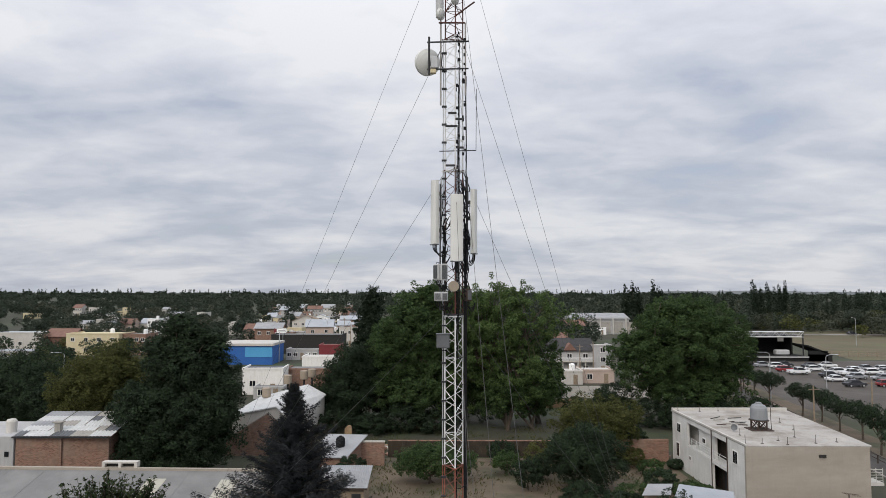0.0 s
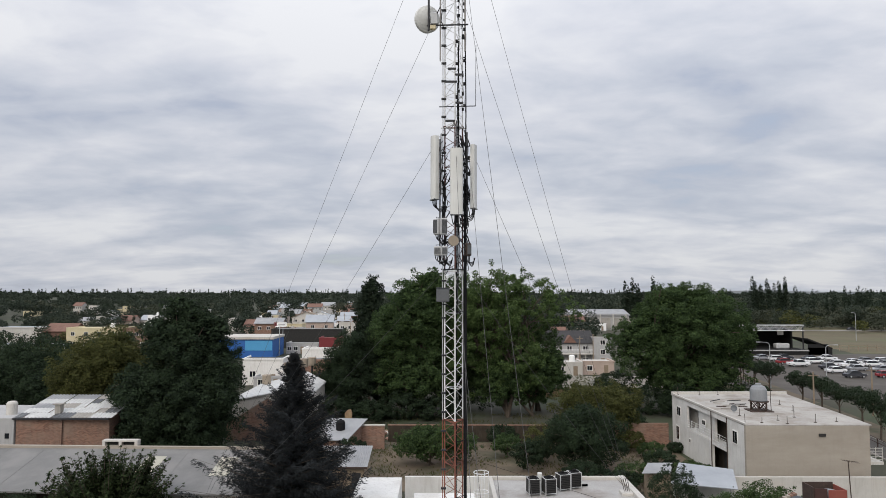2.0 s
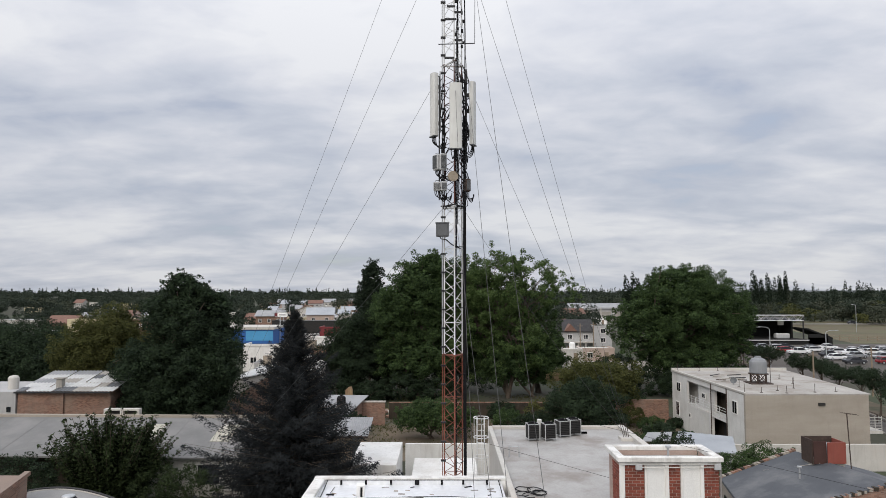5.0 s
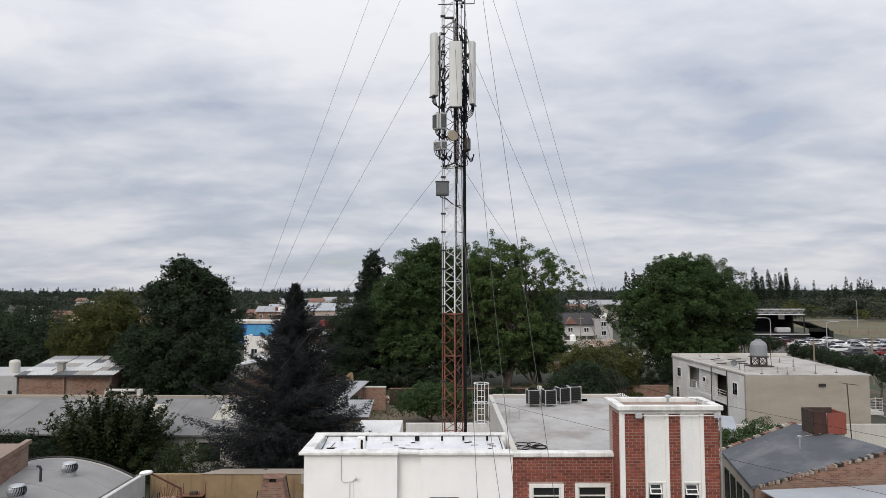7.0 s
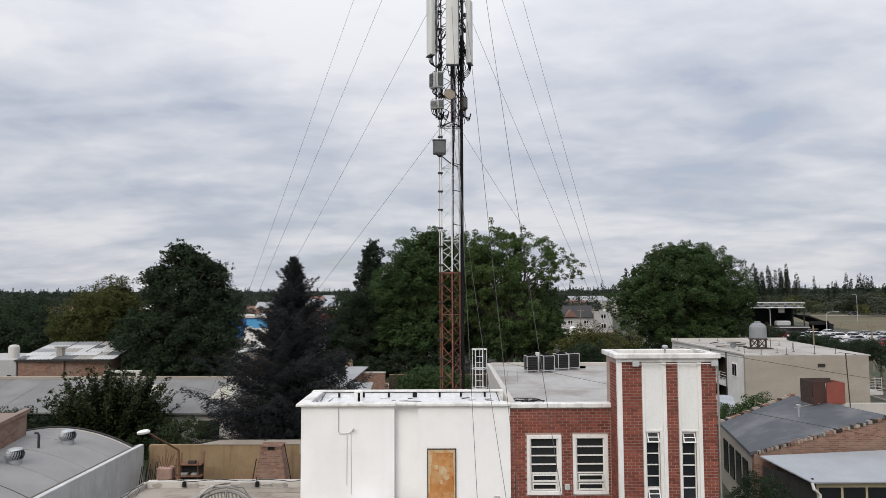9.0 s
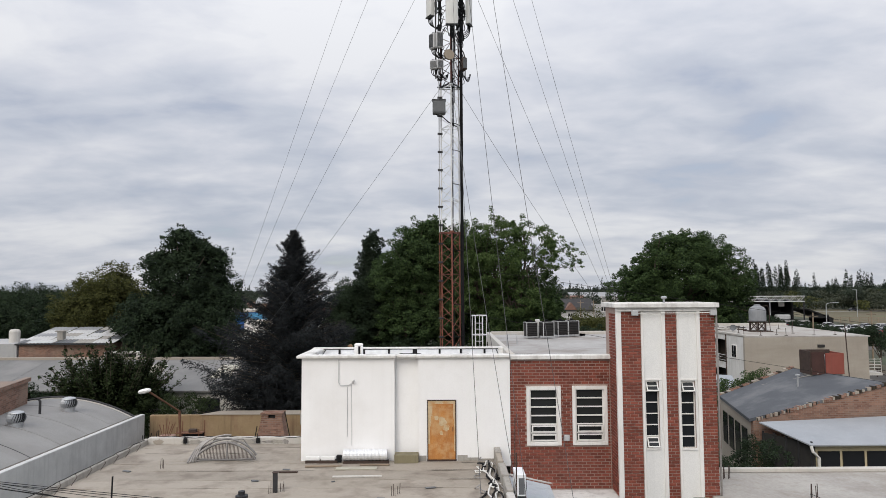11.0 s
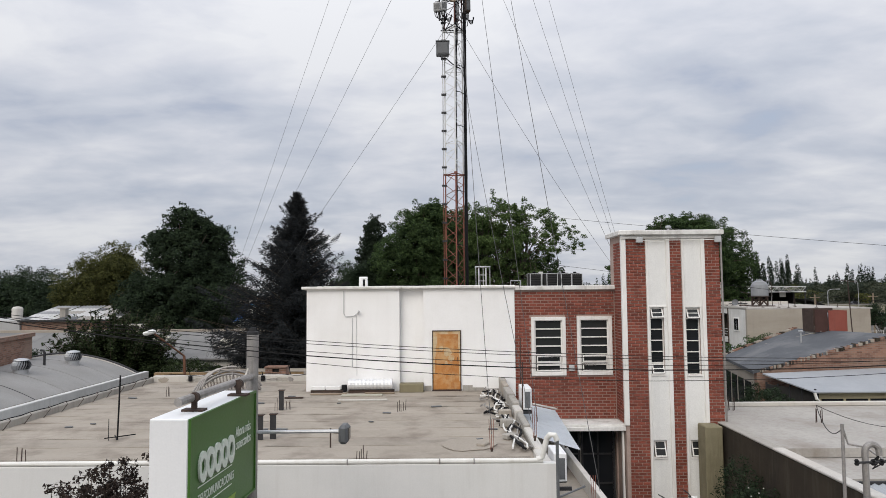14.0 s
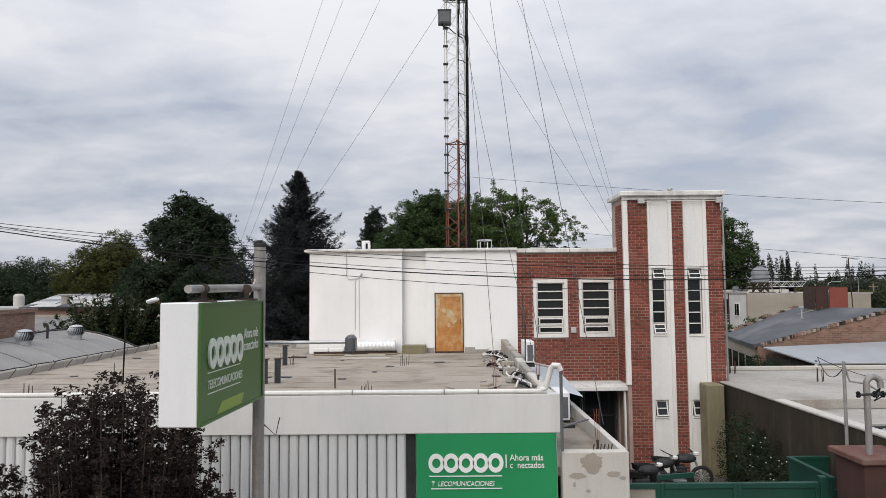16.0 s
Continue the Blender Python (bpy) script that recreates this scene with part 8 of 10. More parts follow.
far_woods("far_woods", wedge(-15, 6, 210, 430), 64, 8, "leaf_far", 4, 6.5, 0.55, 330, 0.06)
far_woods("poplar_row", lambda r: (lambda t: (160 + 23 * t, 340 + 8 * t))(r.random()), 13, 9, "leaf_poplar", 14, 19, 0.55, 1300, 1.0)
far_woods("poplar_row", lambda r: (lambda t: (118 + 45 * t, 335 + 20 * t))(r.random()), 14, 19, "leaf_poplar", 10, 15, 0.55, 900, 1.0)
far_woods("poplar_row", lambda r: (lambda t: (185 + 70 * t, 350 + 20 * t))(r.random()), 22, 29, "leaf_poplar", 10, 16, 0.55, 800, 0.8)
for i, (x, y, h) in enumerate(((96.5, 335, 25.5), (101, 340, 22), (108, 338, 26.5), (112, 342, 23), (93.5, 338, 24), (114.5, 345, 21))):
    tree("poplar", x, y, [(x, y, h * 0.36, 2.4, 2.4, h * 0.32), (x + 0.3, y, h * 0.62, 1.9, 1.9, h * 0.30), (x - 0.2, y, h * 0.85, 1.1, 1.1, h * 0.17)], "leaf_poplar", "tall dark poplar on the plain", 3200, 0.85, 120 + i, 0.3, n=16, small=0.2, limbs=4, group="poplars")
bm = B()
v = [[bm.verts.new((x, 3600 + 150 * k, (20 * (0.5 + 0.5 * math.sin((x - 900) / 520.0)) * min(1, max(0, (x - 500) / 900)) + 3 * math.sin(x / 90.0)) * k * (1 if x > 300 else 0.05))) for x in range(-3000, 3600, 120)] for k in (0, 1)]
for i in range(len(v[0]) - 1):
    bm.faces.new((v[0][i], v[0][i + 1], v[1][i + 1], v[1][i]))
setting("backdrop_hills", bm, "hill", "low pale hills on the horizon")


# ---- on and beside the front roof ----
sb = thing("sign_box", (-2.8, 10.1, 0.16), "white box sign with a leaf-green face hung from a street pole", "sign")
part("box", box(B(), -3.28, -2.835, 7.76, 9.88, 5.03, 6.42, 0.012), "sign_white", sb)
part("face", box(B(), -2.834, -2.815, 7.80, 9.85, 5.06, 6.39), "sign_olive", sb, "leaf-green printed face")
bm = B()
box(bm, -2.832, -2.80, 7.76, 7.80, 5.03, 6.42)
box(bm, -2.832, -2.80, 9.85, 9.88, 5.03, 6.42)
box(bm, -2.832, -2.80, 7.80, 9.85, 6.39, 6.42)
box(bm, -2.832, -2.80, 7.80, 9.85, 5.03, 5.06)
part("edge_strip", bm, "sign_olive", sb)


def side_place(u, w, d):
    return (-2.812 + d, 7.98 + u, 5.82 + w)


blob_mark(side_place, 1.06, 0.36, "letter_dim", sb)
words("Ahora más", 0.19, (-2.81, 9.12, 5.92), "letter_dim", sb, (90, 0, 90), thick=0.003, squeeze=0.66)
words("conectados", 0.19, (-2.81, 9.12, 5.76), "letter_dim", sb, (90, 0, 90), thick=0.003, squeeze=0.64)
words("TELECOMUNICACIONES", 0.145, (-2.81, 7.98, 5.42), "letter_dim", sb, (90, 0, 90), slant=0.1, thick=0.003, squeeze=0.68)
part("rule", box(B(), -2.813, -2.808, 7.98, 9.0, 5.60, 5.612), "letter_dim", sb)
part("rule", box(B(), -2.813, -2.808, 7.98, 9.0, 5.36, 5.372), "letter_dim", sb)
bm = B()
prism(bm, [(-2.813, 8.25, 5.09), (-2.813, 9.05, 5.09), (-2.813, 9.15, 5.22), (-2.813, 8.4, 5.22)], (0.005, 0, 0))
part("lime_patch", bm, "sign_lime", sb)
part("pole", rod(B(), (-2.81, 10.1, 0.16), (-2.81, 10.1, 7.22), 0.085, n=14), "pipe_worn", sb)
part("pole_cap", lathe(B(), [(0.09, 7.2), (0.09, 7.24), (0.05, 7.25), (0.05, 7.30)], (-2.81, 10.1, 0), 12), "dark_metal", sb)
part("hanger_pipe", rod(B(), (-3.03, 7.95, 6.575), (-2.80, 10.05, 6.60), 0.05, n=10), "pipe_worn", sb)
for y in (8.28, 9.42):
    bm = B()
    x = -3.03 + 0.2 * (y - 7.95) / 2.1
    box(bm, x - 0.13, x + 0.13, y - 0.07, y + 0.07, 6.42, 6.445)
    box(bm, x - 0.03, x + 0.03, y - 0.02, y + 0.02, 6.445, 6.55)
    lathe(bm, [(0.062, y - 0.03), (0.062, y + 0.03)], n=12)
    for v in list(bm.verts)[-24:]:
        v.co = Vector((x + v.co.x, v.co.z, 6.577 + v.co.y))
    part("clamp", bm, "rust_dark", sb)
part("stay", rod(B(), (-2.83, 9.95, 6.72), (-2.86, 9.75, 6.5), 0.014, n=5), "old_white", sb)
part("lamp_arm", rod(B(), (-2.73, 10.1, 5.785), (-1.53, 10.1, 5.79), 0.026, n=8), "steel", sb)
bm = B()
box(bm, -1.53, -1.39, 9.98, 10.25, 5.62, 5.89, 0.04)
lh = part("lamp_head", bm, "cabinet_grey", sb, "dark floodlight head on the arm")
part("lens", box(B(), -1.388, -1.383, 10.02, 10.21, 5.67, 5.84), "glass_grey", lh)
part("brace_cable", tube(B(), [(-2.73, 10.1, 4.6), (-2.55, 10.08, 4.45), (-2.5, 10.1, 4.7)], 0.008, 4), "cable", sb)

# the box hangs slightly turned from the line of the pole
swing = Matrix.Translation((-2.82, 7.76, 0)) @ pose(0, 0, 0, 0, 0, -3.2) @ Matrix.Translation((2.82, -7.76, 0))
for c in sb.children:
    if c.name.split(".")[0] in ("box", "face", "edge_strip", "mark_ring", "letter", "rule", "lime_patch", "clamp"):
        c.data.transform(swing)

# overhead street wires
for p in ((-18, 9.9), (22, 9.9)):
    bm = B()
    rod(bm, (p[0], p[1], 0.1), (p[0], p[1], 11.4), 0.14, 0.10, 10)
    box(bm, p[0] - 0.05, p[0] + 0.05, p[1] - 0.6, p[1] + 0.6, 8.2, 8.3)
    solo("utility_pole", bm, "concrete", "plain concrete utility pole on the pavement", "utility pole", "utility poles")
for y, z0, z1, d, r in ((9.84, 9.48, 7.90, 1.79, 0.0045), (9.90, 9.44, 7.86, 1.80, 0.0045), (9.92, 10.16, 9.06, 2.93, 0.0085), (9.98, 10.14, 9.06, 2.86, 0.004), (9.88, 11.17, 9.99, 4.05, 0.0045)):
    solo("street_wire", tube(B(), sag((-18, y, z0), (22, y, z1), d, 40), r, 5), "wire", "dark overhead street wire", "overhead wire", "street wires")
bm = B()
rod(bm, (26.2, 13.8, 0), (26.2, 13.8, 8.4), 0.13, 0.1, 10)
solo("utility_pole", bm, "concrete", "plain concrete utility pole on the pavement", "utility pole", "utility poles")
for z0, z1 in ((11.2, 7.5), (9.35, 5.9)):
    solo("street_wire", tube(B(), sag((0.85, 27.2, z0), (26.2, 13.8, z1), 0.25, 24), 0.006, 5), "wire", "thin service cable running off the mast", "overhead wire", "street wires")

# pipe along the roof edge, drain elbow, grey pole
bm = B()
rod(bm, (FX0, 13.06, 4.60), (1.86, 13.06, 4.60), 0.045, n=10)
gp = solo("edge_pipe", bm, "pvc", "long white plastic pipe along the roof edge", "pipe")
for x in (-9, -5.4, -1.85, -0.1, 0.55):
    part("strap", box(B(), x - 0.010, x + 0.010, 13.005, 13.115, 4.553, 4.65, 0.003), "pipe_worn", gp)
bm = B()
tube(bm, [(1.75, 13.06, 4.62), (1.84, 13.05, 4.66), (1.93, 13.0, 5.02), (1.98, 12.95, 5.10), (2.07, 12.92, 5.10), (2.11, 12.92, 5.0)], 0.055, 10)
solo("drain_elbow", bm, "pvc", "white plastic pipe bend at the roof corner", "pipe")
bm = B()
rod(bm, (2.11, 12.92, 3.5), (2.11, 12.92, 5.02), 0.03, n=8)
rod(bm, (2.11, 12.92, 3.95), (2.75, 13.6, 3.95), 0.02, n=6)
solo("conduit_pole", bm, "cabinet_grey", "thin dark conduit pole beside the roof corner", "pole")

# clutter along the white wall
def battens(y, z):
    g = thing("light_batten", (-4.1, 23.2, RZ), "row of white tube-light battens lying by the wall", "light fitting")
    for i in range(2):
        part("batten", box(B(), -4.6 + 0.52 * i, -4.12 + 0.52 * i, 23.1, 23.22, RZ + 0.08, RZ + 0.2, 0.01), "letter", g)
    part("end_box", box(B(), -3.55, -3.38, 23.08, 23.26, RZ + 0.02, RZ + 0.24, 0.01), "cable", g)
    part("rest", box(B(), -4.6, -3.5, 23.05, 23.3, RZ - 0.01, RZ + 0.08), "rust_dark", g)


battens(23.2, RZ)
bm = B()
for x0 in (-3.36,):
    n = 24
    prof = [(0.185 + 0.010 * (i % 2), 1.5 * i / n) for i in range(n + 1)]
    lathe(bm, prof, n=16)
for v in bm.verts:
    v.co = Vector((-3.3 + v.co.z, 23.13 + v.co.x, RZ + 0.265 + v.co.y))
solo("duct_roll", bm, "alu_membrane", "silvery flexible duct lying along the wall", "duct")
bm = B()
box(bm, -3.3, -1.75, 23.0, 23.26, RZ - 0.01, RZ + 0.075)
solo("timber_rest", bm, "rust_dark", "dark board under the silver duct", "board")
rng = random.Random(17)
for x, y, w, d, mat, lab in ((-2.75, 22.3, 1.35, 0.28, "skylight", "yellowed sheet lying on the roof"), (-2.6, 21.35, 1.55, 0.12, "old_white", "pale plank lying on the roof"), (-3.9, 22.6, 1.2, 0.14, "wood", "weathered timber lying on the roof"), (-2.2, 22.75, 1.0, 0.1, "wood", "weathered timber lying on the roof"), (-4.9, 21.9, 0.6, 0.1, "rust_dark", "rusty offcut lying on the roof")):
    bm = B()
    box(bm, -w / 2, w / 2, -d / 2, d / 2, 0, 0.04, 0.006)
    bm.transform(pose(x, y, RZ + 0.005, 0, 0, rng.uniform(-3, 3)))
    solo("board", bm, mat, lab, "board", "boards on the roof")
bm = B()
box(bm, -1.56, -0.74, 23.0, 23.42, RZ - 0.02, RZ + 0.28, 0.02)
solo("concrete_kerb", bm, "olive_post", "low mossy concrete kerb at the foot of the wall", "kerb")
# patched damp foot of the wall
bm = B()
for x0, x1, z1 in ((-0.72, -0.47, 4.55), (0.6, 0.95, 4.56), (0.95, 1.35, 4.48), (1.35, 1.86, 4.44)):
    box(bm, x0, x1, 23.325, 23.34, RZ - 0.02, z1)
setting("wall_damp_patch", bm, "concrete", "bare grey patch at the foot of the white wall")
# steel stubs left standing on the roof
def stub(x, y, kind):
    g = thing("steel_stub", (x, y, RZ), "rusty steel column stub standing on the roof", "steel stub", "column stubs")
    if kind == "ch":
        part("channel", box(B(), x - 0.05, x + 0.05, y - 0.05, y + 0.05, RZ - 0.02, RZ + 0.52), "dark_metal", g)
        part("flange", box(B(), x - 0.07, x + 0.07, y - 0.06, y - 0.05, RZ - 0.02, RZ + 0.56), "dark_metal", g)
        part("cap", box(B(), x - 0.09, x + 0.09, y - 0.08, y + 0.08, RZ + 0.56, RZ + 0.58), "rust_dark", g)
    else:
        r = random.Random(int(x * 100))
        for i in range(kind):
            part("bar", rod(B(), (x + 0.05 * i, y + 0.06 * (i % 2), RZ - 0.02), (x + 0.05 * i + r.uniform(-0.02, 0.02), y + 0.06 * (i % 2), RZ + r.uniform(0.2, 0.36)), 0.009, n=5), "rust_dark", g)


for x, y, k in ((-4.79, 19.85, "ch"), (-4.33, 16.0, "ch"), (-4.05, 16.1, "ch"), (-4.95, 19.7, 2), (-4.65, 19.9, 3), (-1.79, 13.85, 5), (-1.36, 19.4, 3), (-1.2, 19.6, 2), (-8.75, 14.0, 4), (-9.3, 22.5, 3)):
    stub(x, y, k)
bm = B()
rod(bm, (-2.54, 15.16, RZ - 0.02), (-2.54, 15.16, RZ + 0.42), 0.018, n=6)
solo("steel_rod", bm, "rust_dark", "single rusty rod standing on the roof", "rod")
ae = thing("roof_aerial", (-7.74, 16.1, RZ), "thin black upright aerial with crossed foot on the roof", "aerial")
part("rod", rod(B(), (-7.74, 16.1, RZ - 0.02), (-7.70, 16.1, RZ + 1.5), 0.02, n=6), "cable", ae)
part("foot", rod(B(), (-8.0, 16.0, RZ + 0.05), (-7.4, 16.3, RZ + 0.08), 0.014, n=5), "cable", ae)
part("foot", rod(B(), (-7.9, 16.3, RZ + 0.06), (-7.6, 15.8, RZ + 0.06), 0.014, n=5), "cable", ae)
part("side_rod", rod(B(), (-7.9, 16.0, RZ - 0.02), (-7.9, 16.0, RZ + 0.5), 0.008, n=4), "cable", ae)

# arched grille leaning behind, with hose coils
ag = thing("arched_grille", (-7.5, 23.4, RZ), "old arched steel grille lying propped on the roof", "grille")
def lens_pt(t2, up):
    x = -8.50 + 2.12 * t2
    return (x, 23.30 + 0.15 * math.sin(math.pi * t2), RZ + 0.10 + (0.52 if up else -0.06) * math.sin(math.pi * t2) ** (0.75 if up else 1))
for k, r in ((1, 0.045), (0, 0.035)):
    part("arch_bar" if k else "sill_bar", tube(B(), [lens_pt(i / 20, k) for i in range(21)], r, 6), "grille_steel", ag)
part("arch_bar", tube(B(), [(p[0], p[1] + 0.12, p[2] + 0.10) for p in (lens_pt(i / 20, 1) for i in range(21))], 0.035, 6), "grille_steel", ag)
for i in range(1, 44):
    t2 = i / 44
    a, b = lens_pt(t2, 0), lens_pt(min(1, t2 + 0.012), 1)
    part("bar", rod(B(), a, b, 0.010, n=4), "rust_dark", ag)
part("centre_bar", rod(B(), lens_pt(0.52, 0), (lens_pt(0.52, 1)[0], 23.42, RZ + 0.68), 0.03, n=6), "pipe_worn", ag)
part("backing", tube(B(), [(-8.2, 23.65, RZ + 0.3), (-7.9, 23.65, RZ + 0.70), (-6.9, 23.65, RZ + 0.70), (-6.6, 23.65, RZ + 0.3)], 0.02, 5), "grille_steel", ag)
for i in range(4):
    bm = B()
    o = 0.07 * i
    tube(bm, [(-8.62 + o, 23.05 + o, RZ + 0.04), (-8.60 + o, 23.25, RZ + 0.18), (-8.50 + o, 23.40, RZ + 0.40 + 0.4 * o), (-8.28 + o, 23.50, RZ + 0.62 + 0.3 * o), (-8.0 + o, 23.60, RZ + 0.76 + 0.2 * o), (-7.75 + o, 23.66, RZ + 0.80 + 0.2 * o), (-7.55 + o, 23.7, RZ + 0.78 + 0.2 * o)], 0.034, 6)
    solo("hose", bm, "pipe_worn", "grey hose bent over the old grille", "hose", "hoses on the roof")
rng = random.Random(23)
bm = tube(B(), [(-10.9 + 0.24 * k, 26.02 + rng.uniform(-0.03, 0.03), 4.64 + 0.03 * math.sin(0.8 * k) + rng.uniform(0, 0.02)) for k in range(25)], 0.013, 5)
solo("parapet_cable", bm, "cable", "black cable lying along the peeling parapet", "cable", "parapet cables")
for x in (-9.9, -7.1, -5.3):
    bm = B()
    box(bm, x, x + 0.13, 25.9, 25.99, 4.42, 4.62, 0.01)
    rod(bm, (x + 0.06, 25.95, 4.6), (x + 0.02, 25.98, 4.78), 0.016, n=5)
    solo("cable_box", bm, "cable", "small black cable box fixed to the parapet", "cable box", "cable boxes")
for i in range(14):
    x, w, h = rng.uniform(-11.0, -5.4), rng.uniform(0.06, 0.3), rng.uniform(0.03, 0.10)
    setting("parapet_patch", prism(B(), [(x + w * (0.8 + 0.4 * rng.random()) * math.cos(a), 25.998 - 0.0006 * i, 4.46 + h * (0.7 + 0.6 * rng.random()) * math.sin(a)) for a in np.linspace(0, 2 * math.pi, 15)[:-1]], (0, -0.001, 0)), rng.choice(("concrete", "render_grey", "pipe_worn")), "bare patch on the peeling parapet")
bm = B()
tube(bm, [(-11.36 + rng.uniform(-0.04, 0.04), 13.4 + 0.4 * i, 4.575 + rng.uniform(0, 0.03)) for i in range(32)], 0.014, 5)
solo("parapet_cable", bm, "cable", "black cable looped along the parapet", "cable", "parapet cables")
rng = random.Random(19)
for i in range(14):
    bm = B()
    y = 13.8 + i * 0.85
    tube(bm, [(-11.2, y, 4.37), (-11.1, y + 0.15, 4.6), (-11.25, y + 0.3, 4.64)], 0.010, 4)
    solo("parapet_wire", bm, "rust_dark", "bent rusty wire end on the parapet", "wire", "parapet wires")
# tangle of cables by the right parapet
for i in range(11):
    bm = B()
    x, y = 1.45 + rng.uniform(-0.25, 0.25), 17.0 + i * 0.55
    pts = [(x + rng.uniform(-0.22, 0.22), y + 0.16 * k + rng.uniform(-0.08, 0.08), RZ + 0.03 + abs(rng.gauss(0, 0.06))) for k in range(7)]
    tube(bm, pts, 0.02 if i % 3 else 0.03, 5)
    solo("cable_tangle", bm, ("cable", "pipe_worn", "pvc")[i % 3], "loose cable and pipe ends on the roof", "cable", "loose cables on the roof")
for i in range(6):
    bm, ph = B(), rng.uniform(0, 6.28)
    pts = [(1.66 + 0.10 * math.sin(0.9 * k + ph) + 0.05 * (i - 3) + rng.uniform(-0.04, 0.04), 22.9 - 0.36 * k, RZ + 0.05 + 0.05 * abs(math.sin(1.3 * k + ph))) for k in range(24)]
    tube(bm, pts, (0.022, 0.028, 0.018)[i % 3], 6)
    solo("parapet_conduit", bm, ("pvc", "cable", "pipe_worn")[i % 3], "slack bundle of conduits and cables along the parapet", "cable", "cables along the parapet")
for i, (x, y, z) in enumerate(((1.55, 17.2, 0.2), (1.62, 18.4, 0.22), (1.5, 15.9, 0.12), (0.85, 15.2, 0.08))):
    bm = B()
    box(bm, -0.16, 0.16, -0.1, 0.1, 0, z, 0.02)
    bm.transform(pose(x, y, RZ, 0, 0, 20 * i))
    solo("rubble", bm, ("concrete", "render_grey", "concrete", "render_grey")[i], "lump of rubble lying on the roof", "rubble", "rubble on the roof")
rng = random.Random(29)
for i in range(16):
    bm = B()
    x, y, s = rng.uniform(-10.5, 1.2), rng.uniform(14.0, 22.8), rng.uniform(0.05, 0.16)
    box(bm, -s, s, -s * 0.35, s * 0.35, 0, 0.03, 0.008)
    bm.transform(pose(x, y, RZ + 0.004, 0, 0, rng.uniform(-30, 30)))
    solo("membrane_scrap", bm, "cabinet_grey", "torn dark scrap on the roof membrane", "scrap", "scraps on the roof")

# cement smear beside the guy anchor
bm = B()
rr = random.Random(61)
ring = [(0.55 + (0.55 + 0.12 * rr.random()) * math.cos(a), 15.3 + (0.5 + 0.2 * rr.random()) * math.sin(a), RZ + 0.019) for a in np.linspace(0, 2 * math.pi, 18)[:-1]]
slab(bm, ring, 0.012)
setting("roof_cement_patch", bm, "render_grey", "pale cement smear on the roof membrane")

# passage beside the front wing: low front block, side wall, condensers, sheet awning
setting("wall_passage_front", box(B(), 2.12, 3.38, 13.0, 13.25, 0, 3.46, 0.01), "old_white", "peeling white block at the passage front")
rr = random.Random(71)
def ragged(cx, cz, rx, rz, n, rough, y):
    return [(cx + rx * (1 + rough * (rr.random() - 0.5)) * math.cos(a), y, cz + rz * (1 + rough * (rr.random() - 0.5)) * math.sin(a)) for a in np.linspace(0, 2 * math.pi, n + 1)[:-1]]
for k, (cx, cz, rx, rz, mat) in enumerate(((2.68, 3.27, 0.21, 0.17, "render_grey"), (2.69, 3.12, 0.12, 0.07, "render_grey"), (2.40, 3.02, 0.16, 0.055, "render_grey"), (3.08, 3.05, 0.13, 0.05, "render_grey"), (2.34, 2.86, 0.03, 0.05, "concrete"), (2.60, 2.74, 0.04, 0.03, "concrete"), (3.25, 2.98, 0.06, 0.03, "concrete"))):
    setting("wall_passage_patch", prism(B(), ragged(cx, cz, rx, rz, 26, 0.35, 12.999 - 0.0015 * k), (0, -0.002, 0)), mat, "bare cement patch on the peeling white block")
setting("wall_passage_side", box(B(), 3.26, 3.40, 13.25, 21.9, 0, 3.46, 0.01), "old_white", "low white wall along the passage")
setting("roof_passage", box(B(), 2.08, 3.26, 13.25, 22.3, 2.95, 3.12), "membrane", "dirty slab over the passage")
for i in range(6):
    bm = B()
    x = 2.75 + 0.07 * i
    rod(bm, (x, 13.2 + 0.03 * (i % 2), 3.44), (x + 0.02, 13.2, 3.56), 0.012, n=5)
    solo("anchor_bolt", bm, "rust_dark", "rusty anchor bolt on the white block", "bolt", "anchor bolts")
def split_unit(at, turn):
    g = thing("outdoor_unit", (0, 0, 0), "white air-conditioner outdoor unit beside the roof", "air conditioner", "outdoor units")
    part("casing", box(B(), -0.4, 0.4, -0.14, 0.14, 0, 0.60, 0.015), "sign_white", g)
    part("side_grille", box(B(), -0.408, -0.395, -0.10, 0.06, 0.05, 0.50), "cabinet_grey", g)
    bm = B()
    for r in (0.07, 0.13, 0.19, 0.24):
        tube(bm, [(-0.1 + r * math.cos(a), -0.16, 0.28 + r * math.sin(a)) for a in np.linspace(0, 2 * math.pi, 19)], 0.006, 4)
    part("fan_guard", bm, "cable", g)
    bm = lathe(B(), [(0.24, 0), (0.24, 0.004)], n=22)
    bm.transform(pose(-0.1, -0.141, 0.28, 90, 0, 0))
    part("fan_opening", bm, "interior", g)
    for x in (-0.3, 0.26):
        part("foot", box(B(), x, x + 0.06, -0.14, 0.14, -0.05, 0), "dark_metal", g)
    g.matrix_basis = pose(*at, 0, 0, turn)
    for c in g.children:
        c.matrix_parent_inverse = Matrix()
    return g


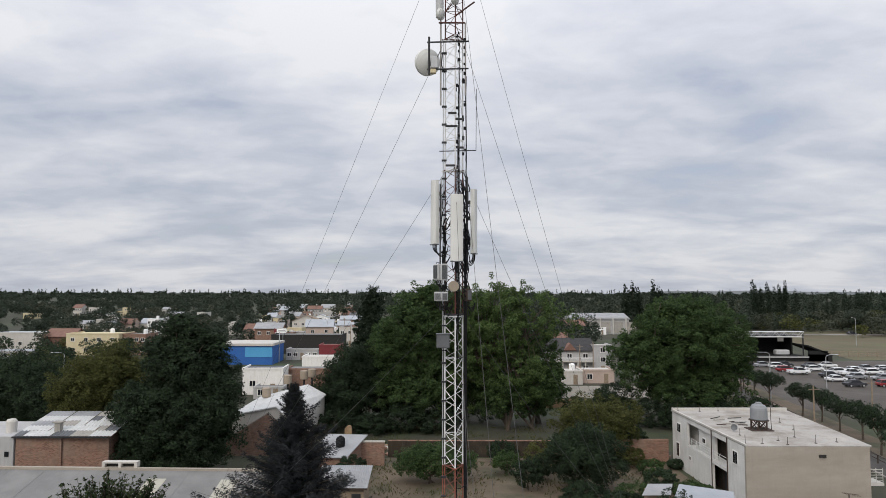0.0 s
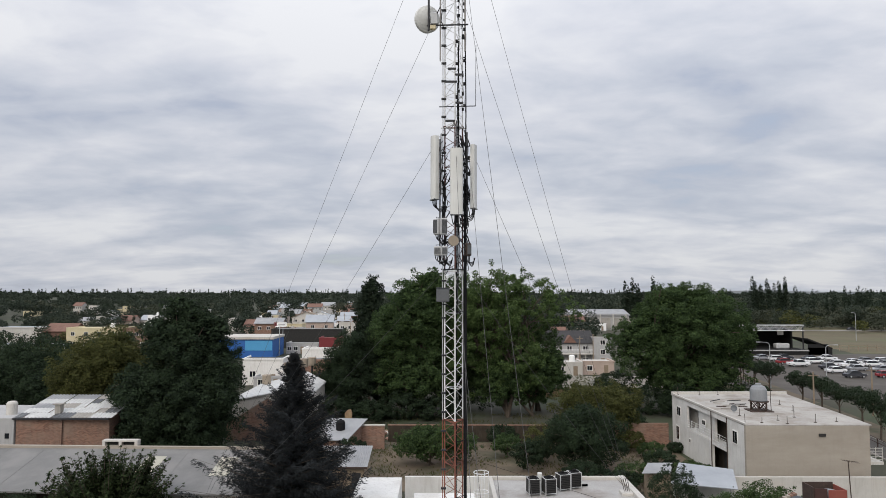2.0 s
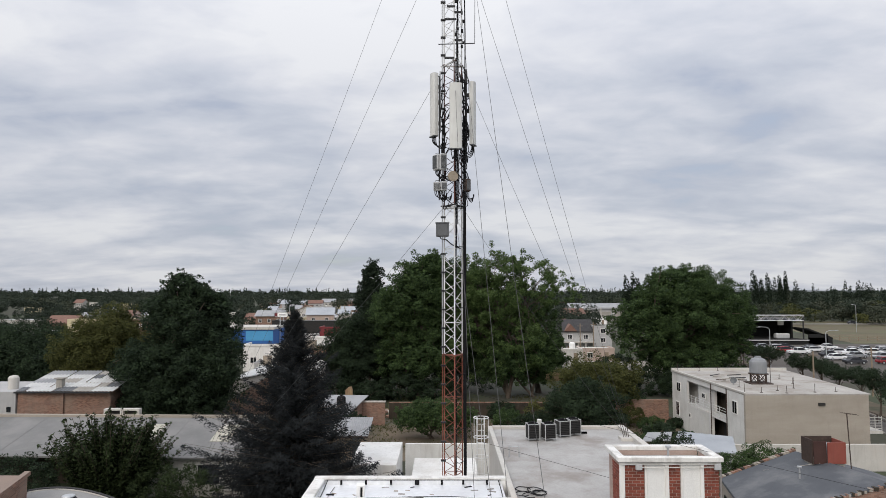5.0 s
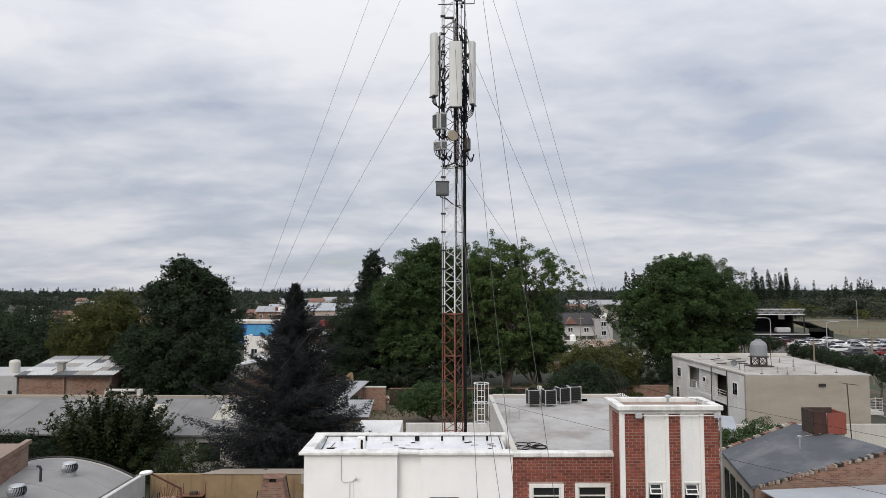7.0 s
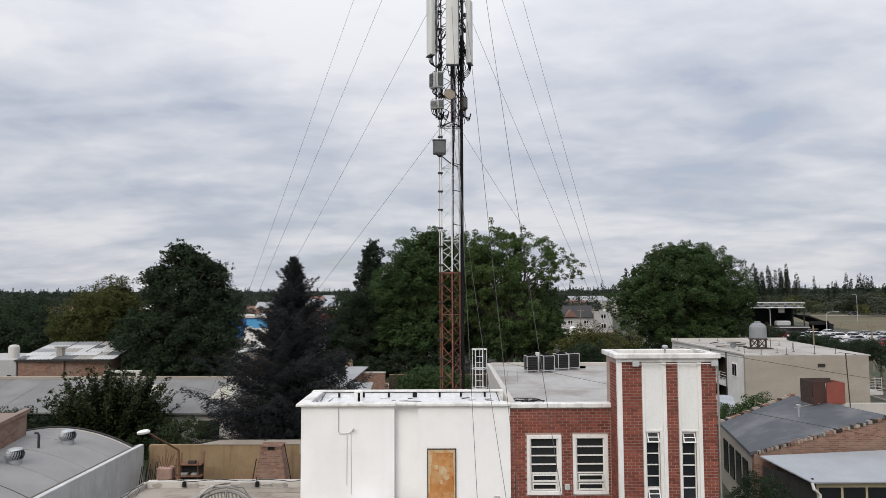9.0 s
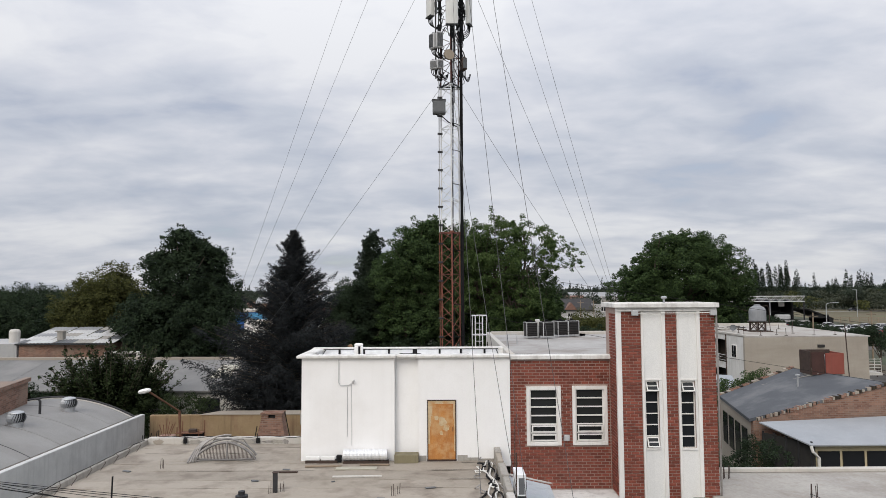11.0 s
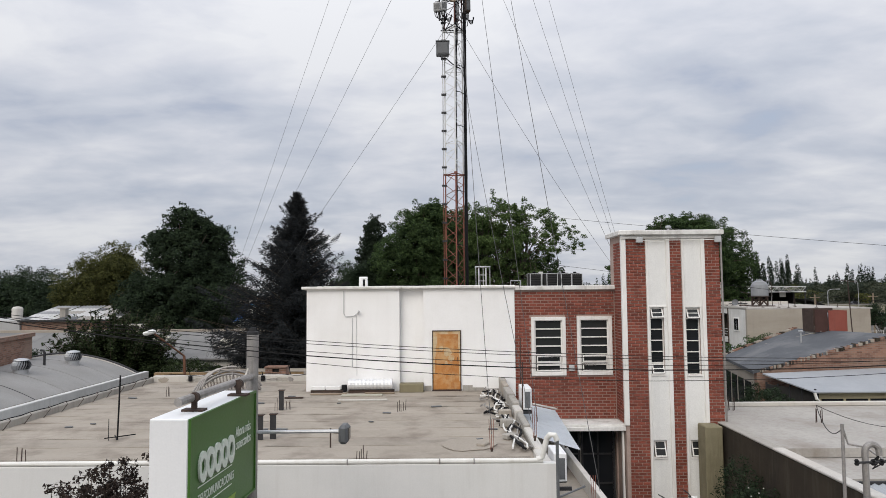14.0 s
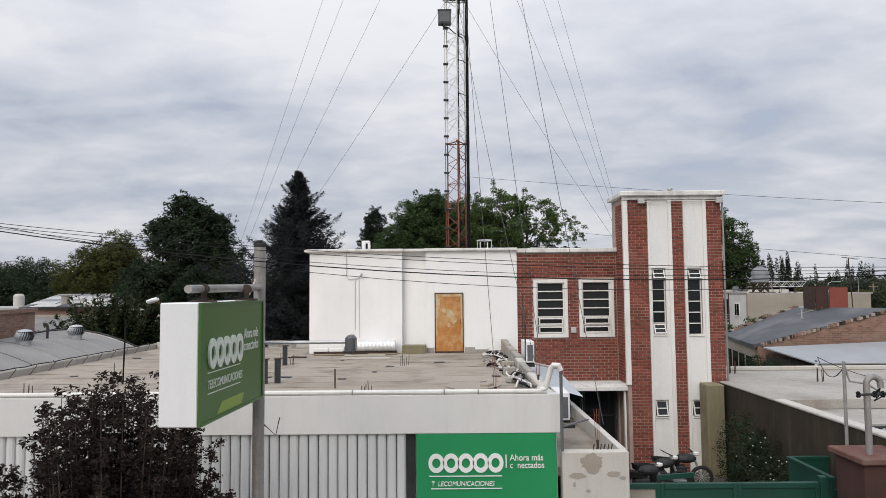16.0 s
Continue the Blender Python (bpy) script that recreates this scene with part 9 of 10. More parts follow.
u0 = split_unit((2.29, 19.4, 4.48), 90)
copy_thing(u0, pose(2.48, 15.2, 3.70, 0, 0, 90))
bm = B()
for y in (14.6, 15.2):
    box(bm, 2.15, 2.68, y - 0.03, y + 0.03, 3.58, 3.65)
box(bm, 2.08, 2.16, 14.5, 15.3, 3.2, 3.6)
box(bm, 2.08, 2.16, 19.0, 19.9, 4.0, 4.45)
box(bm, 2.16, 2.44, 19.05, 19.12, 4.36, 4.43)
box(bm, 2.16, 2.44, 19.7, 19.77, 4.36, 4.43)
solo("unit_bracket", bm, "dark_metal", "dark steel brackets holding the outdoor units", "bracket")
bm = B()
n = 40
lo, hi = [], []
for i in range(n + 1):
    t2 = i / n
    y = 17.0 + 5.0 * t2
    w = 0.02 * (i % 2)
    lo.append(bm.verts.new((2.12 + 0.1 * t2, y, 4.22 + w)))
    hi.append(bm.verts.new((3.36 + 0.2 * t2, y, 3.84 + 0.08 * t2 + w)))
for i in range(n):
    bm.faces.new((lo[i], lo[i + 1], hi[i + 1], hi[i]))
bmesh.ops.solidify(bm, geom=list(bm.faces), thickness=0.01)
aw = thing("sheet_awning", (3, 20, 3.46), "pale blue corrugated sheet propped over the passage", "awning")
part("sheet", bm, "awning_sheet", aw)
part("rail", rod(B(), (2.2, 22.03, 4.27), (3.62, 22.03, 3.96), 0.03, n=6), "old_white", aw)
part("post", rod(B(), (3.33, 18.9, 3.44), (3.33, 18.9, 3.86), 0.03, n=6), "rust_dark", aw)
bm = B()
rod(bm, (2.25, 20.3, 4.4), (2.28, 20.3, 6.4), 0.016, n=5)
rod(bm, (2.06, 18.1, 4.6), (2.08, 18.1, 5.9), 0.02, n=5)
solo("lightning_rod", bm, "rust_dark", "thin rusty upright rod by the brick wall", "rod")

# ---- courtyard, gate and street corner ----
# courtyard shade put into the ground by the dark asphalt colour
setting("courtyard", slab(B(), [(3.4, 13.2, 0.06), (8.93, 13.2, 0.06), (8.93, 23.4, 0.06), (3.4, 23.4, 0.06)], 0.06), "asphalt", "concrete courtyard darkened as shade")
gt = thing("yard_gate", (5.7, 14.3, 0.06), "green-painted steel sliding gate in framed panels", "gate")
for i, (x0, x1) in enumerate(((3.42, 4.35), (4.35, 5.95), (5.95, 7.65))):
    bm = B()
    box(bm, x0, x0 + 0.09, 14.26, 14.34, 0.1, 2.5, 0.008)
    box(bm, x1 - 0.09, x1, 14.26, 14.34, 0.1, 2.5, 0.008)
    box(bm, x0 + 0.09, x1 - 0.09, 14.25, 14.35, 2.39, 2.5, 0.008)
    box(bm, x0 + 0.09, x1 - 0.09, 14.26, 14.34, 0.1, 0.22, 0.008)
    fr = part("frame", bm, "green_paint", gt)
    part("panel", box(B(), x0 + 0.09, x1 - 0.09, 14.29, 14.31, 0.22, 2.39), ("render_grey", "green_paint", "green_paint")[i], gt)
part("post", box(B(), 7.65, 7.8, 14.22, 14.38, 0.06, 2.62, 0.01), "green_paint", gt)
part("leaf", slab(B(), [(4.35, 14.42, 2.62), (5.2, 14.62, 2.62), (5.2, 14.67, 2.62), (4.35, 14.47, 2.62)], 0.1), "green_paint", gt)
gb = thing("green_enclosure", (8.4, 15.2, 0.06), "open-topped green steel enclosure beside the wall", "enclosure")
part("side", box(B(), 7.98, 8.03, 14.4, 16.15, 0.06, 2.5), "green_paint", gb)
part("side", box(B(), 8.03, 8.9, 16.1, 16.15, 0.06, 2.5), "green_paint", gb)
part("side", box(B(), 8.03, 8.9, 14.4, 14.45, 0.06, 2.3), "green_paint", gb)
bm = B()
box(bm, 7.95, 8.06, 14.4, 16.18, 2.5, 2.56)
box(bm, 8.06, 8.9, 16.08, 16.18, 2.5, 2.56)
part("rim", bm, "green_paint", gb)
gpil = thing("gate_pillar", (8.4, 13.6, 0.06), "dark brown gate pillar with a reddish cap", "pillar")
part("shaft", box(B(), 7.9, 8.92, 13.15, 14.1, 0.06, 3.15, 0.02), "dark_brick", gpil)
part("cap", box(B(), 7.8, 8.93, 13.05, 14.2, 3.15, 3.27, 0.02), "rust_cap", gpil)
sm = thing("service_mast", (8.2, 13.45, 3.27), "grey bent service pipe with insulators and cables", "service mast")
part("pipe", tube(B(), [(8.2, 13.45, 3.2), (8.2, 13.45, 4.55)] + arc((8.34, 13.45, 4.62), 0.14, 180, 20, 8, "y") + [(8.48, 13.45, 4.55)], 0.06, 10), "pipe_worn", sm)
part("cross_arm", rod(B(), (7.98, 13.4, 4.42), (8.7, 13.4, 4.45), 0.025, n=6), "dark_metal", sm)
for x in (8.0, 8.32, 8.48, 8.62):
    part("insulator", lathe(B(), [(0.03, -0.06), (0.045, -0.03), (0.03, 0), (0.045, 0.03), (0.02, 0.06)], (x, 13.4, 4.43), 10), "cable", sm)
for i in range(4):
    part("drop_cable", tube(B(), [(8.47, 13.45, 4.55), (8.4 - 0.05 * i, 13.4, 4.4), (8.3 + 0.12 * i, 13.4, 4.3 + 0.06 * i), (8.7, 13.4, 4.5 + 0.05 * i), (9.2, 13.4, 4.62)], 0.012, 5), "cable", sm)
bm = B()
rod(bm, (8.35, 14.43, 2.4), (8.36, 14.43, 4.96), 0.035, n=8)
tube(bm, [(8.36, 14.43, 4.9), (8.42, 14.43, 4.7), (8.45, 14.4, 4.55), (8.75, 14.3, 4.5), (8.85, 13.9, 4.35)], 0.022, 6)
solo("conduit_pole", bm, "pipe_worn", "thin grey conduit pole with a hanging cable", "pole")
bm = B()
tube(bm, sag((13.7, 19.7, 3.75), (10.2, 18.7, 4.6), 0.2, 8) + sag((10.2, 18.7, 4.6), (8.4, 14.45, 4.9), 0.4, 8)[1:], 0.01, 4)
solo("roof_lead", bm, "wire", "thin cable looping over the white roof", "cable")
setting("entrance_landing", box(B(), 3.6, 8.9, 18.4, 22.2, 0.06, 0.55, 0.02), "asphalt", "dark raised concrete landing below the tower")
# motorbike parked under the tower
mb = thing("motorbike", (6.7, 20.9, 0.06), "black motorbike parked by the tower wall", "motorbike")
for x in (6.05, 7.4):
    bm = B()
    tube(bm, [(x + 0.29 * math.cos(a), 20.9, 0.37 + 0.29 * math.sin(a)) for a in np.linspace(0, 2 * math.pi, 21)], 0.055, 8)
    wh = part("wheel", bm, "tyre", mb)
    bm = B()
    for a in range(0, 180, 30):
        rod(bm, (x - 0.27 * math.cos(radians(a)), 20.9, 0.37 - 0.27 * math.sin(radians(a))), (x + 0.27 * math.cos(radians(a)), 20.9, 0.37 + 0.27 * math.sin(radians(a))), 0.008, n=4)
    part("spokes", bm, "steel", wh)
bm = B()
prism(bm, [(6.0, 20.75, 0.78), (6.7, 20.75, 0.74), (6.75, 20.75, 0.86), (6.4, 20.75, 0.92), (5.95, 20.75, 0.95)], (0, 0.3, 0))
part("seat", bm, "cable", mb)
bm = B()
lathe(bm, [(0.05, -0.3), (0.15, -0.2), (0.18, 0.0), (0.14, 0.2), (0.04, 0.3)], n=14)
for v in bm.verts:
    v.co = Vector((6.95 + v.co.z, 20.9 + v.co.x, 0.92 + v.co.y * 0.8))
part("fuel_tank", bm, "dark_metal", mb)
part("engine", box(B(), 6.5, 6.95, 20.75, 21.05, 0.35, 0.72, 0.04), "dark_metal", mb)
part("fork", rod(B(), (7.4, 20.9, 0.37), (7.12, 20.9, 1.12), 0.035), "steel", mb)
part("handlebar", tube(B(), [(7.0, 20.55, 1.22), (7.12, 20.75, 1.15), (7.12, 21.05, 1.15), (7.0, 21.25, 1.22)], 0.016, 6), "dark_metal", mb)
part("headlight", lathe(B(), [(0.05, 0), (0.10, 0.04), (0.10, 0.1), (0.02, 0.12)], (7.25, 20.9, 1.0), 12), "letter", mb)
part("exhaust", rod(B(), (6.2, 20.7, 0.35), (6.9, 20.7, 0.3), 0.045), "steel", mb)
part("side_stand", rod(B(), (6.6, 20.8, 0.4), (6.55, 20.6, 0.07), 0.016), "dark_metal", mb)
for c in mb.children:
    c.matrix_parent_inverse = Matrix.Translation((-6.7, -20.9, -0.06))
mb.matrix_basis = pose(6.9, 20.6, 0.55, 0, 0, -6)
copy_thing(mb, pose(6.1, 20.0, 0.55, 0, 0, 10))
copy_thing(mb, pose(5.4, 19.3, 0.55, 0, 0, 4))
tree("courtyard_bush", 8.1, 18.6, [(8.4, 18.6, 1.4, 0.75, 1.0, 1.2), (8.4, 19.6, 1.6, 0.6, 0.9, 1.4), (8.3, 17.4, 1.2, 0.7, 0.9, 0.9)], "leaf_dark", "dark climbing bush with pale flowers by the wall", 5200, 0.11, 131, 0.04, n=30, category="bush", limbs=10, small=0.3)
r = np.random.RandomState(7)
bm = B()
for i in range(26):
    p = Vector((7.85 + 0.7 * r.rand(), 17.2 + 2.0 * r.rand(), 1.3 + 1.4 * r.rand()))
    lathe(bm, [(0.012, -0.012), (0.022, 0.0), (0.01, 0.015)], p, 5)
fl = tagged(part("blossom", bm, "old_white"), "small pale flowers on the dark bush", "blossom", kind="stuff")
# back lane: lamp with long arm behind the wing
ll = thing("street_lamp", (-11.2, 29.4, 0), "white street lamp head on a leaning steel arm", "street lamp")
part("pole", rod(B(), (-11.2, 29.4, 0), (-11.3, 29.0, 5.1), 0.06), "rust_bar", ll)
part("arm", rod(B(), (-11.3, 29.0, 5.1), (-11.93, 27.37, 6.19), 0.04), "rust_bar", ll)
bm = B()
lathe(bm, [(0.05, -0.30), (0.15, -0.24), (0.17, 0.0), (0.15, 0.20), (0.08, 0.30)], n=8)
bm.transform(pose(-12.05, 27.3, 6.22, 78, 0, 62) @ Matrix.Diagonal((1, 0.6, 1, 1)))
part("head", bm, "letter", ll)


# ---- the town beyond ----
def house(x, y, w, d, h, turn=0, wall="old_white", roof="flat", rmat="white_roof", label="plain whitewashed house with a flat roof", wins=3, floors=1, tank=False, name="house"):
    """A house: walls, roof, windows with panes, a door, and a tank where there is one; front towards the camera."""
    g = thing(name, (0, 0, 0), label, "house", "town houses")
    part("wall", box(B(), -w / 2, w / 2, 0, d, -0.2, h), wall, g)
    if roof == "flat":
        part("roof", box(B(), -w / 2 + 0.2, w / 2 - 0.2, 0.2, d - 0.2, h + 0.002, h + 0.05), rmat, g)
        bm = B()
        box(bm, -w / 2 - 0.08, w / 2 + 0.08, -0.08, 0.2, h, h + 0.35)
        box(bm, -w / 2 - 0.08, -w / 2 + 0.2, 0.2, d, h, h + 0.35)
        box(bm, w / 2 - 0.2, w / 2 + 0.08, 0.2, d, h, h + 0.35)
        part("parapet", bm, wall, g)
    elif roof == "gable":
        rise = w * 0.2
        bm = B()
        prism(bm, [(-w / 2 - 0.4, -0.4, h), (0, -0.4, h + rise), (w / 2 + 0.4, -0.4, h), (w / 2 + 0.4, -0.4, h + 0.15), (0, -0.4, h + rise + 0.18), (-w / 2 - 0.4, -0.4, h + 0.15)], (0, d + 0.8, 0))
        part("roof", bm, rmat, g)
        bm = B()
        prism(bm, [(-w / 2, 0, h), (w / 2, 0, h), (0, 0, h + rise * 0.97)], (0, d, 0))
        part("gable", bm, wall, g)
    else:
        rise = d * 0.28
        bm = B()
        prism(bm, [(-w / 2 - 0.4, -0.5, h - 0.1), (-w / 2 - 0.4, d / 2, h + rise), (-w / 2 - 0.4, d + 0.5, h - 0.1), (-w / 2 - 0.4, d + 0.5, h + 0.06), (-w / 2 - 0.4, d / 2, h + rise + 0.18), (-w / 2 - 0.4, -0.5, h + 0.06)], (w + 0.8, 0, 0))
        part("roof", bm, rmat, g)
        bm = B()
        prism(bm, [(-w / 2, 0, h), (-w / 2, d, h), (-w / 2, d / 2, h + rise * 0.95)], (w, 0, 0))
        part("gable", bm, wall, g)
    fh = h / floors
    for f in range(floors):
        for i in range(wins):
            cx = -w / 2 + w * (i + 0.5) / wins
            z0 = f * fh + fh * 0.32
            if f == 0 and i == wins // 2:
                part("door", box(B(), cx - 0.45, cx + 0.45, -0.05, 0.03, 0.05, 2.05), "wood", g)
                continue
            wd = part("window", box(B(), cx - 0.62, cx + 0.62, -0.05, 0.03, z0, z0 + 1.2), "trim", g)
            part("pane", box(B(), cx - 0.52, cx - 0.04, -0.06, -0.045, z0 + 0.1, z0 + 1.1), "glass_dark", wd)
            part("pane", box(B(), cx + 0.04, cx + 0.52, -0.06, -0.045, z0 + 0.1, z0 + 1.1), "glass_dark", wd)
    if tank:
        part("water_tank", lathe(B(), [(0.6, h), (0.65, h + 0.1), (0.65, h + 1.3), (0.4, h + 1.5), (0.05, h + 1.55)], (w * 0.22, d * 0.5, 0), 14), "letter", g)
    g.matrix_basis = pose(x, y, 0, 0, 0, turn)
    for c in g.children:
        c.matrix_parent_inverse = Matrix()
    return g


# blue hall with a white roof
g = house(-52.5, 176, 14.5, 12, 4.9, 0, "blue_paint", "flat", "old_white", "blue hall with a white flat roof", 0, name="blue_hall")
part("pale_panel", box(B(), -52.6, -45.4, 175.92, 175.99, 2.0, 4.6), "blue_light", g)
part("roof_edge", box(B(), -60.0, -45.0, 175.6, 188, 4.95, 5.6), "old_white", g)
part("sign_bar", box(B(), -59.0, -55.2, 175.5, 175.58, 5.1, 5.4), "grey_plaster", g)
g = house(-34.2, 126, 7.6, 6, 4.7, 3, "trim", "flat", "slate_roof", "white painted house with a grey flat roof", 2, 1, name="white_house")
house(-31.8, 121, 5.4, 4, 1.9, 0, "grey_plaster", "flat", "grey_roof", "low grey rendered outbuilding", 2)
house(-25.6, 132, 11.4, 6, 3.9, 0, "common_brick", "flat", "grey_roof", "long blank brick building with flat roof", 0)
house(-28.2, 150, 7.4, 7, 4.5, 0, "trim", "flat", "old_white", "plain white shop with a flat roof", 2)
house(-28.3, 165, 5.2, 6, 5.9, 0, "red_paint", "flat", "tile_red", "small red-painted town shop building", 2, 1)
house(-40, 188, 9, 6, 2.8, 0, "grey_plaster", "flat", "grey_roof", "long grey workshop with dark roof", 5)
house(-42.5, 206, 22, 10, 5.6, 0, "interior", "flat", "grey_roof", "long dark shed with a grey roof", 0, name="warehouse")
house(-16.5, 152, 6, 8, 4.5, 4, "old_white", "gable", "zinc", "small white gabled house", 2)
house(-36, 262, 14, 9, 4.6, 0, "trim", "flat", "zinc_blue", "broad white hall with a pale roof", 5, name="white_hall")
house(-62, 300, 13, 9, 5.6, 6, "old_white", "gable", "wood", "large white building with a brown roof", 4, 2)
house(-86, 292, 18, 10, 5.2, 0, "old_white", "flat", "old_white", "white flat-roofed building with water tank", 4, tank=True)
house(-72, 262, 14, 9, 3.6, 0, "pink_plaster", "ridge", "tile_red", "low pink house with clay tiles", 3)
# yellow building and its row on the far left
house(-106, 200, 16, 10, 6.3, 0, "cream", "flat", "cream", "cream two-storey building with tanks", 4, 2, True, name="cream_building")
house(-94.4, 202, 7, 9, 6.0, 0, "common_brick", "flat", "grey_roof", "brick two-storey building with water tank", 4, 2, True)
house(-118, 176, 16, 9, 3.2, 0, "grey_plaster", "flat", "zinc_blue", "low grey building with pale roof", 3)
house(-142, 214, 26, 12, 5.6, 0, "old_white", "flat", "zinc_blue", "long white warehouse with pale roof", 5, name="warehouse")
house(-121, 208, 9, 8, 5.0, 0, "tile_red", "ridge", "tile_red", "reddish house with clay roof", 2)
rng = random.Random(77)
WALLS = ("old_white", "old_white", "grey_plaster", "pink_plaster", "cream", "common_brick", "white_wall")
ROOFS = (("flat", "grey_roof"), ("flat", "old_white"), ("ridge", "zinc"), ("gable", "zinc_blue"), ("ridge", "tile_red"), ("flat", "concrete"), ("flat", "old_white"), ("ridge", "zinc_blue"))
LAB = {"old_white": "whitewashed", "grey_plaster": "grey rendered", "pink_plaster": "pink rendered", "cream": "cream rendered", "common_brick": "brick", "white_wall": "white painted"}
RLAB = {"flat": "flat roof", "ridge": "low pitched roof", "gable": "gabled sheet roof"}
spots = []
while len(spots) < 96:
    a, d = radians(rng.uniform(-15.5, -5.6)), rng.uniform(222, 640)
    spots.append((d * math.tan(a), d))
while len(spots) < 122:
    a, d = radians(rng.uniform(-33, -20)), rng.uniform(240, 620)
    spots.append((d * math.tan(a), d))
while len(spots) < 130:
    a, d = radians(rng.uniform(8, 14)), rng.uniform(205, 320)
    spots.append((d * math.tan(a), d))
for x, y in spots:
    wl, (rf, rm) = rng.choice(WALLS), rng.choice(ROOFS)
    fl2 = 2 if rng.random() < 0.2 else 1
    house(x, y, rng.uniform(4.5, 10.5), rng.uniform(5, 9), 2.9 * fl2 + rng.uniform(0, 0.8), rng.uniform(-8, 8), wl, rf, rm, f"{LAB[wl]} town house with a {RLAB[rf]}", rng.choice((2, 3, 4)), fl2, rng.random() < 0.3)
# the far street towards the town
setting("road_town", slab(B(), [(-44, 215, 0.05), (-36, 215, 0.05), (-92, 620, 0.05), (-106, 620, 0.05)], 0.03), "pavement", "pale street through the town")
# house with dark tiles and balcony, to the right of the grove
g = house(30.2, 158, 11.4, 9, 5.5, 0, "grey_plaster", "ridge", "tile_brown", "two-storey house with dark tiled roof and white balcony", 3, 2, True, name="tiled_house")
bm = B()
box(bm, 24.5, 35.8, 156.4, 158, 2.9, 3.15)
for i in range(7):
    box(bm, 24.6 + 1.8 * i, 24.85 + 1.8 * i, 156.5, 156.7, 0, 3.0)
part("balcony", bm, "old_white", g)
bm = B()
for z in (3.5, 3.8, 4.05):
    rod(bm, (24.6, 156.5, z), (35.7, 156.5, z), 0.05, n=4)
part("balcony_rail", bm, "mast_white", g)
bm = B()
prism(bm, [(28.8, 157.2, 5.6), (31.8, 157.2, 5.6), (30.3, 157.2, 7.3)], (0, 3, 0))
part("dormer", bm, "tile_red", g)
house(37.9, 157, 4.2, 6, 6.6, 0, "grey_plaster", "flat", "old_white", "narrow rendered stair block with white bands", 1, 3, name="stair_block")
house(33.2, 142, 7, 6, 2.6, 0, "pink_plaster", "flat", "old_white", "low pink rendered building", 2)
house(26.5, 140, 6, 6, 2.6, 0, "old_white", "flat", "old_white", "low whitewashed building with flat roof", 2, tank=True)
gw = setting("wall_graffiti", box(B(), 22, 41, 122.5, 122.8, 0, 2.2), "old_white", "long white wall with faded dark writing")
rng = random.Random(4)
x = 26.0
while x < 36:
    w = rng.uniform(0.3, 0.9)
    ob = part("writing_bar", box(B(), x, x + w, 122.46, 122.5, 0.6, 0.6 + rng.uniform(0.5, 1.1)), "grey_plaster", gw)
    x += w + rng.uniform(0.15, 0.35)
setting("wall_ochre_far", box(B(), 14, 32, 112, 112.2, 0, 1.5), "sand_wall", "ochre wall beyond the yard")
# factory
g = house(71.5, 300, 26, 16, 7.2, 0, "grey_plaster", "flat", "zinc", "pale factory hall with a zinc roof", 0, name="factory_hall")
part("roof_slope", slab(B(), [(58.0, 299.4, 7.0), (85.0, 299.4, 7.0), (85.0, 310, 9.3), (58.0, 310, 9.3)], 0.3), "zinc", g)
for i in range(5):
    part("post", box(B(), 59.5 + 5.8 * i, 60.0 + 5.8 * i, 298.9, 299.4, 0, 7.4), "old_white", g)
    part("bay", box(B(), 60.4 + 5.8 * i, 64.5 + 5.8 * i, 299.85, 299.99, 0.5, 5.6), "concrete", g)

# ---- open-air stage, parking lot, avenue ----
g = thing("outdoor_stage", (91, 194, 0), "black open-air stage with a white roof truss", "stage")
part("deck", box(B(), 77.2, 102.7, 186, 200, 0, 1.4), "stage_black", g)
part("backdrop", box(B(), 82.2, 102, 199.6, 200, 1.4, 7.0), "stage_black", g)
part("side_wing", box(B(), 82.2, 82.7, 189, 199.6, 1.4, 7.0), "stage_black", g)
part("side_wing", box(B(), 101.5, 102, 193, 199.6, 1.4, 7.0), "stage_black", g)
part("roof", box(B(), 82.2, 102, 189.6, 200, 7.0, 7.15), "stage_black", g)
part("ramp", slab(B(), [(102.7, 186, 4.6), (109.5, 186, 2.0), (109.5, 196, 2.0), (102.7, 196, 4.6)], 0.4), "stage_black", g)
part("ramp_wall", box(B(), 102.7, 108.2, 186, 186.3, 0, 3.0), "stage_black", g)
part("deck_edge", box(B(), 74.7, 102.7, 185.7, 185.98, 1.1, 1.42), "grey_plaster", g)
bm = B()
for y, z in ((188.2, 6.7), (188.2, 8.2), (189.5, 6.7), (189.5, 8.2)):
    rod(bm, (81.6, y, z), (102.8, y, z), 0.09, n=6)
n = 16
for i in range(n):
    xa, xb = 81.6 + 21.2 * i / n, 81.6 + 21.2 * (i + 1) / n
    za, zb = (6.7, 8.2) if i % 2 else (8.2, 6.7)
    rod(bm, (xa, 188.2, za), (xb, 188.2, zb), 0.06, n=5)
    rod(bm, (xa, 189.5, za), (xb, 189.5, zb), 0.06, n=5)
part("truss", bm, "mast_white", g)
for x in (81.6, 102.8):
    part("truss_tower", rod(B(), (x, 188.8, 0), (x, 188.8, 8.2), 0.2), "dark_metal", g)
part("ramp_wall", box(B(), 108.9, 109.4, 186, 196, 0, 2.0), "stage_black", g)
part("ramp_wall", box(B(), 102.7, 108.9, 186.0, 186.3, 0, 2.0), "stage_black", g)
part("screen", box(B(), 97.2, 98.9, 192, 192.2, 5.2, 6.6), "old_white", g)
part("van_shape", box(B(), 95.7, 99.7, 190, 192, 1.4, 2.9, 0.3), "radio_grey", g)


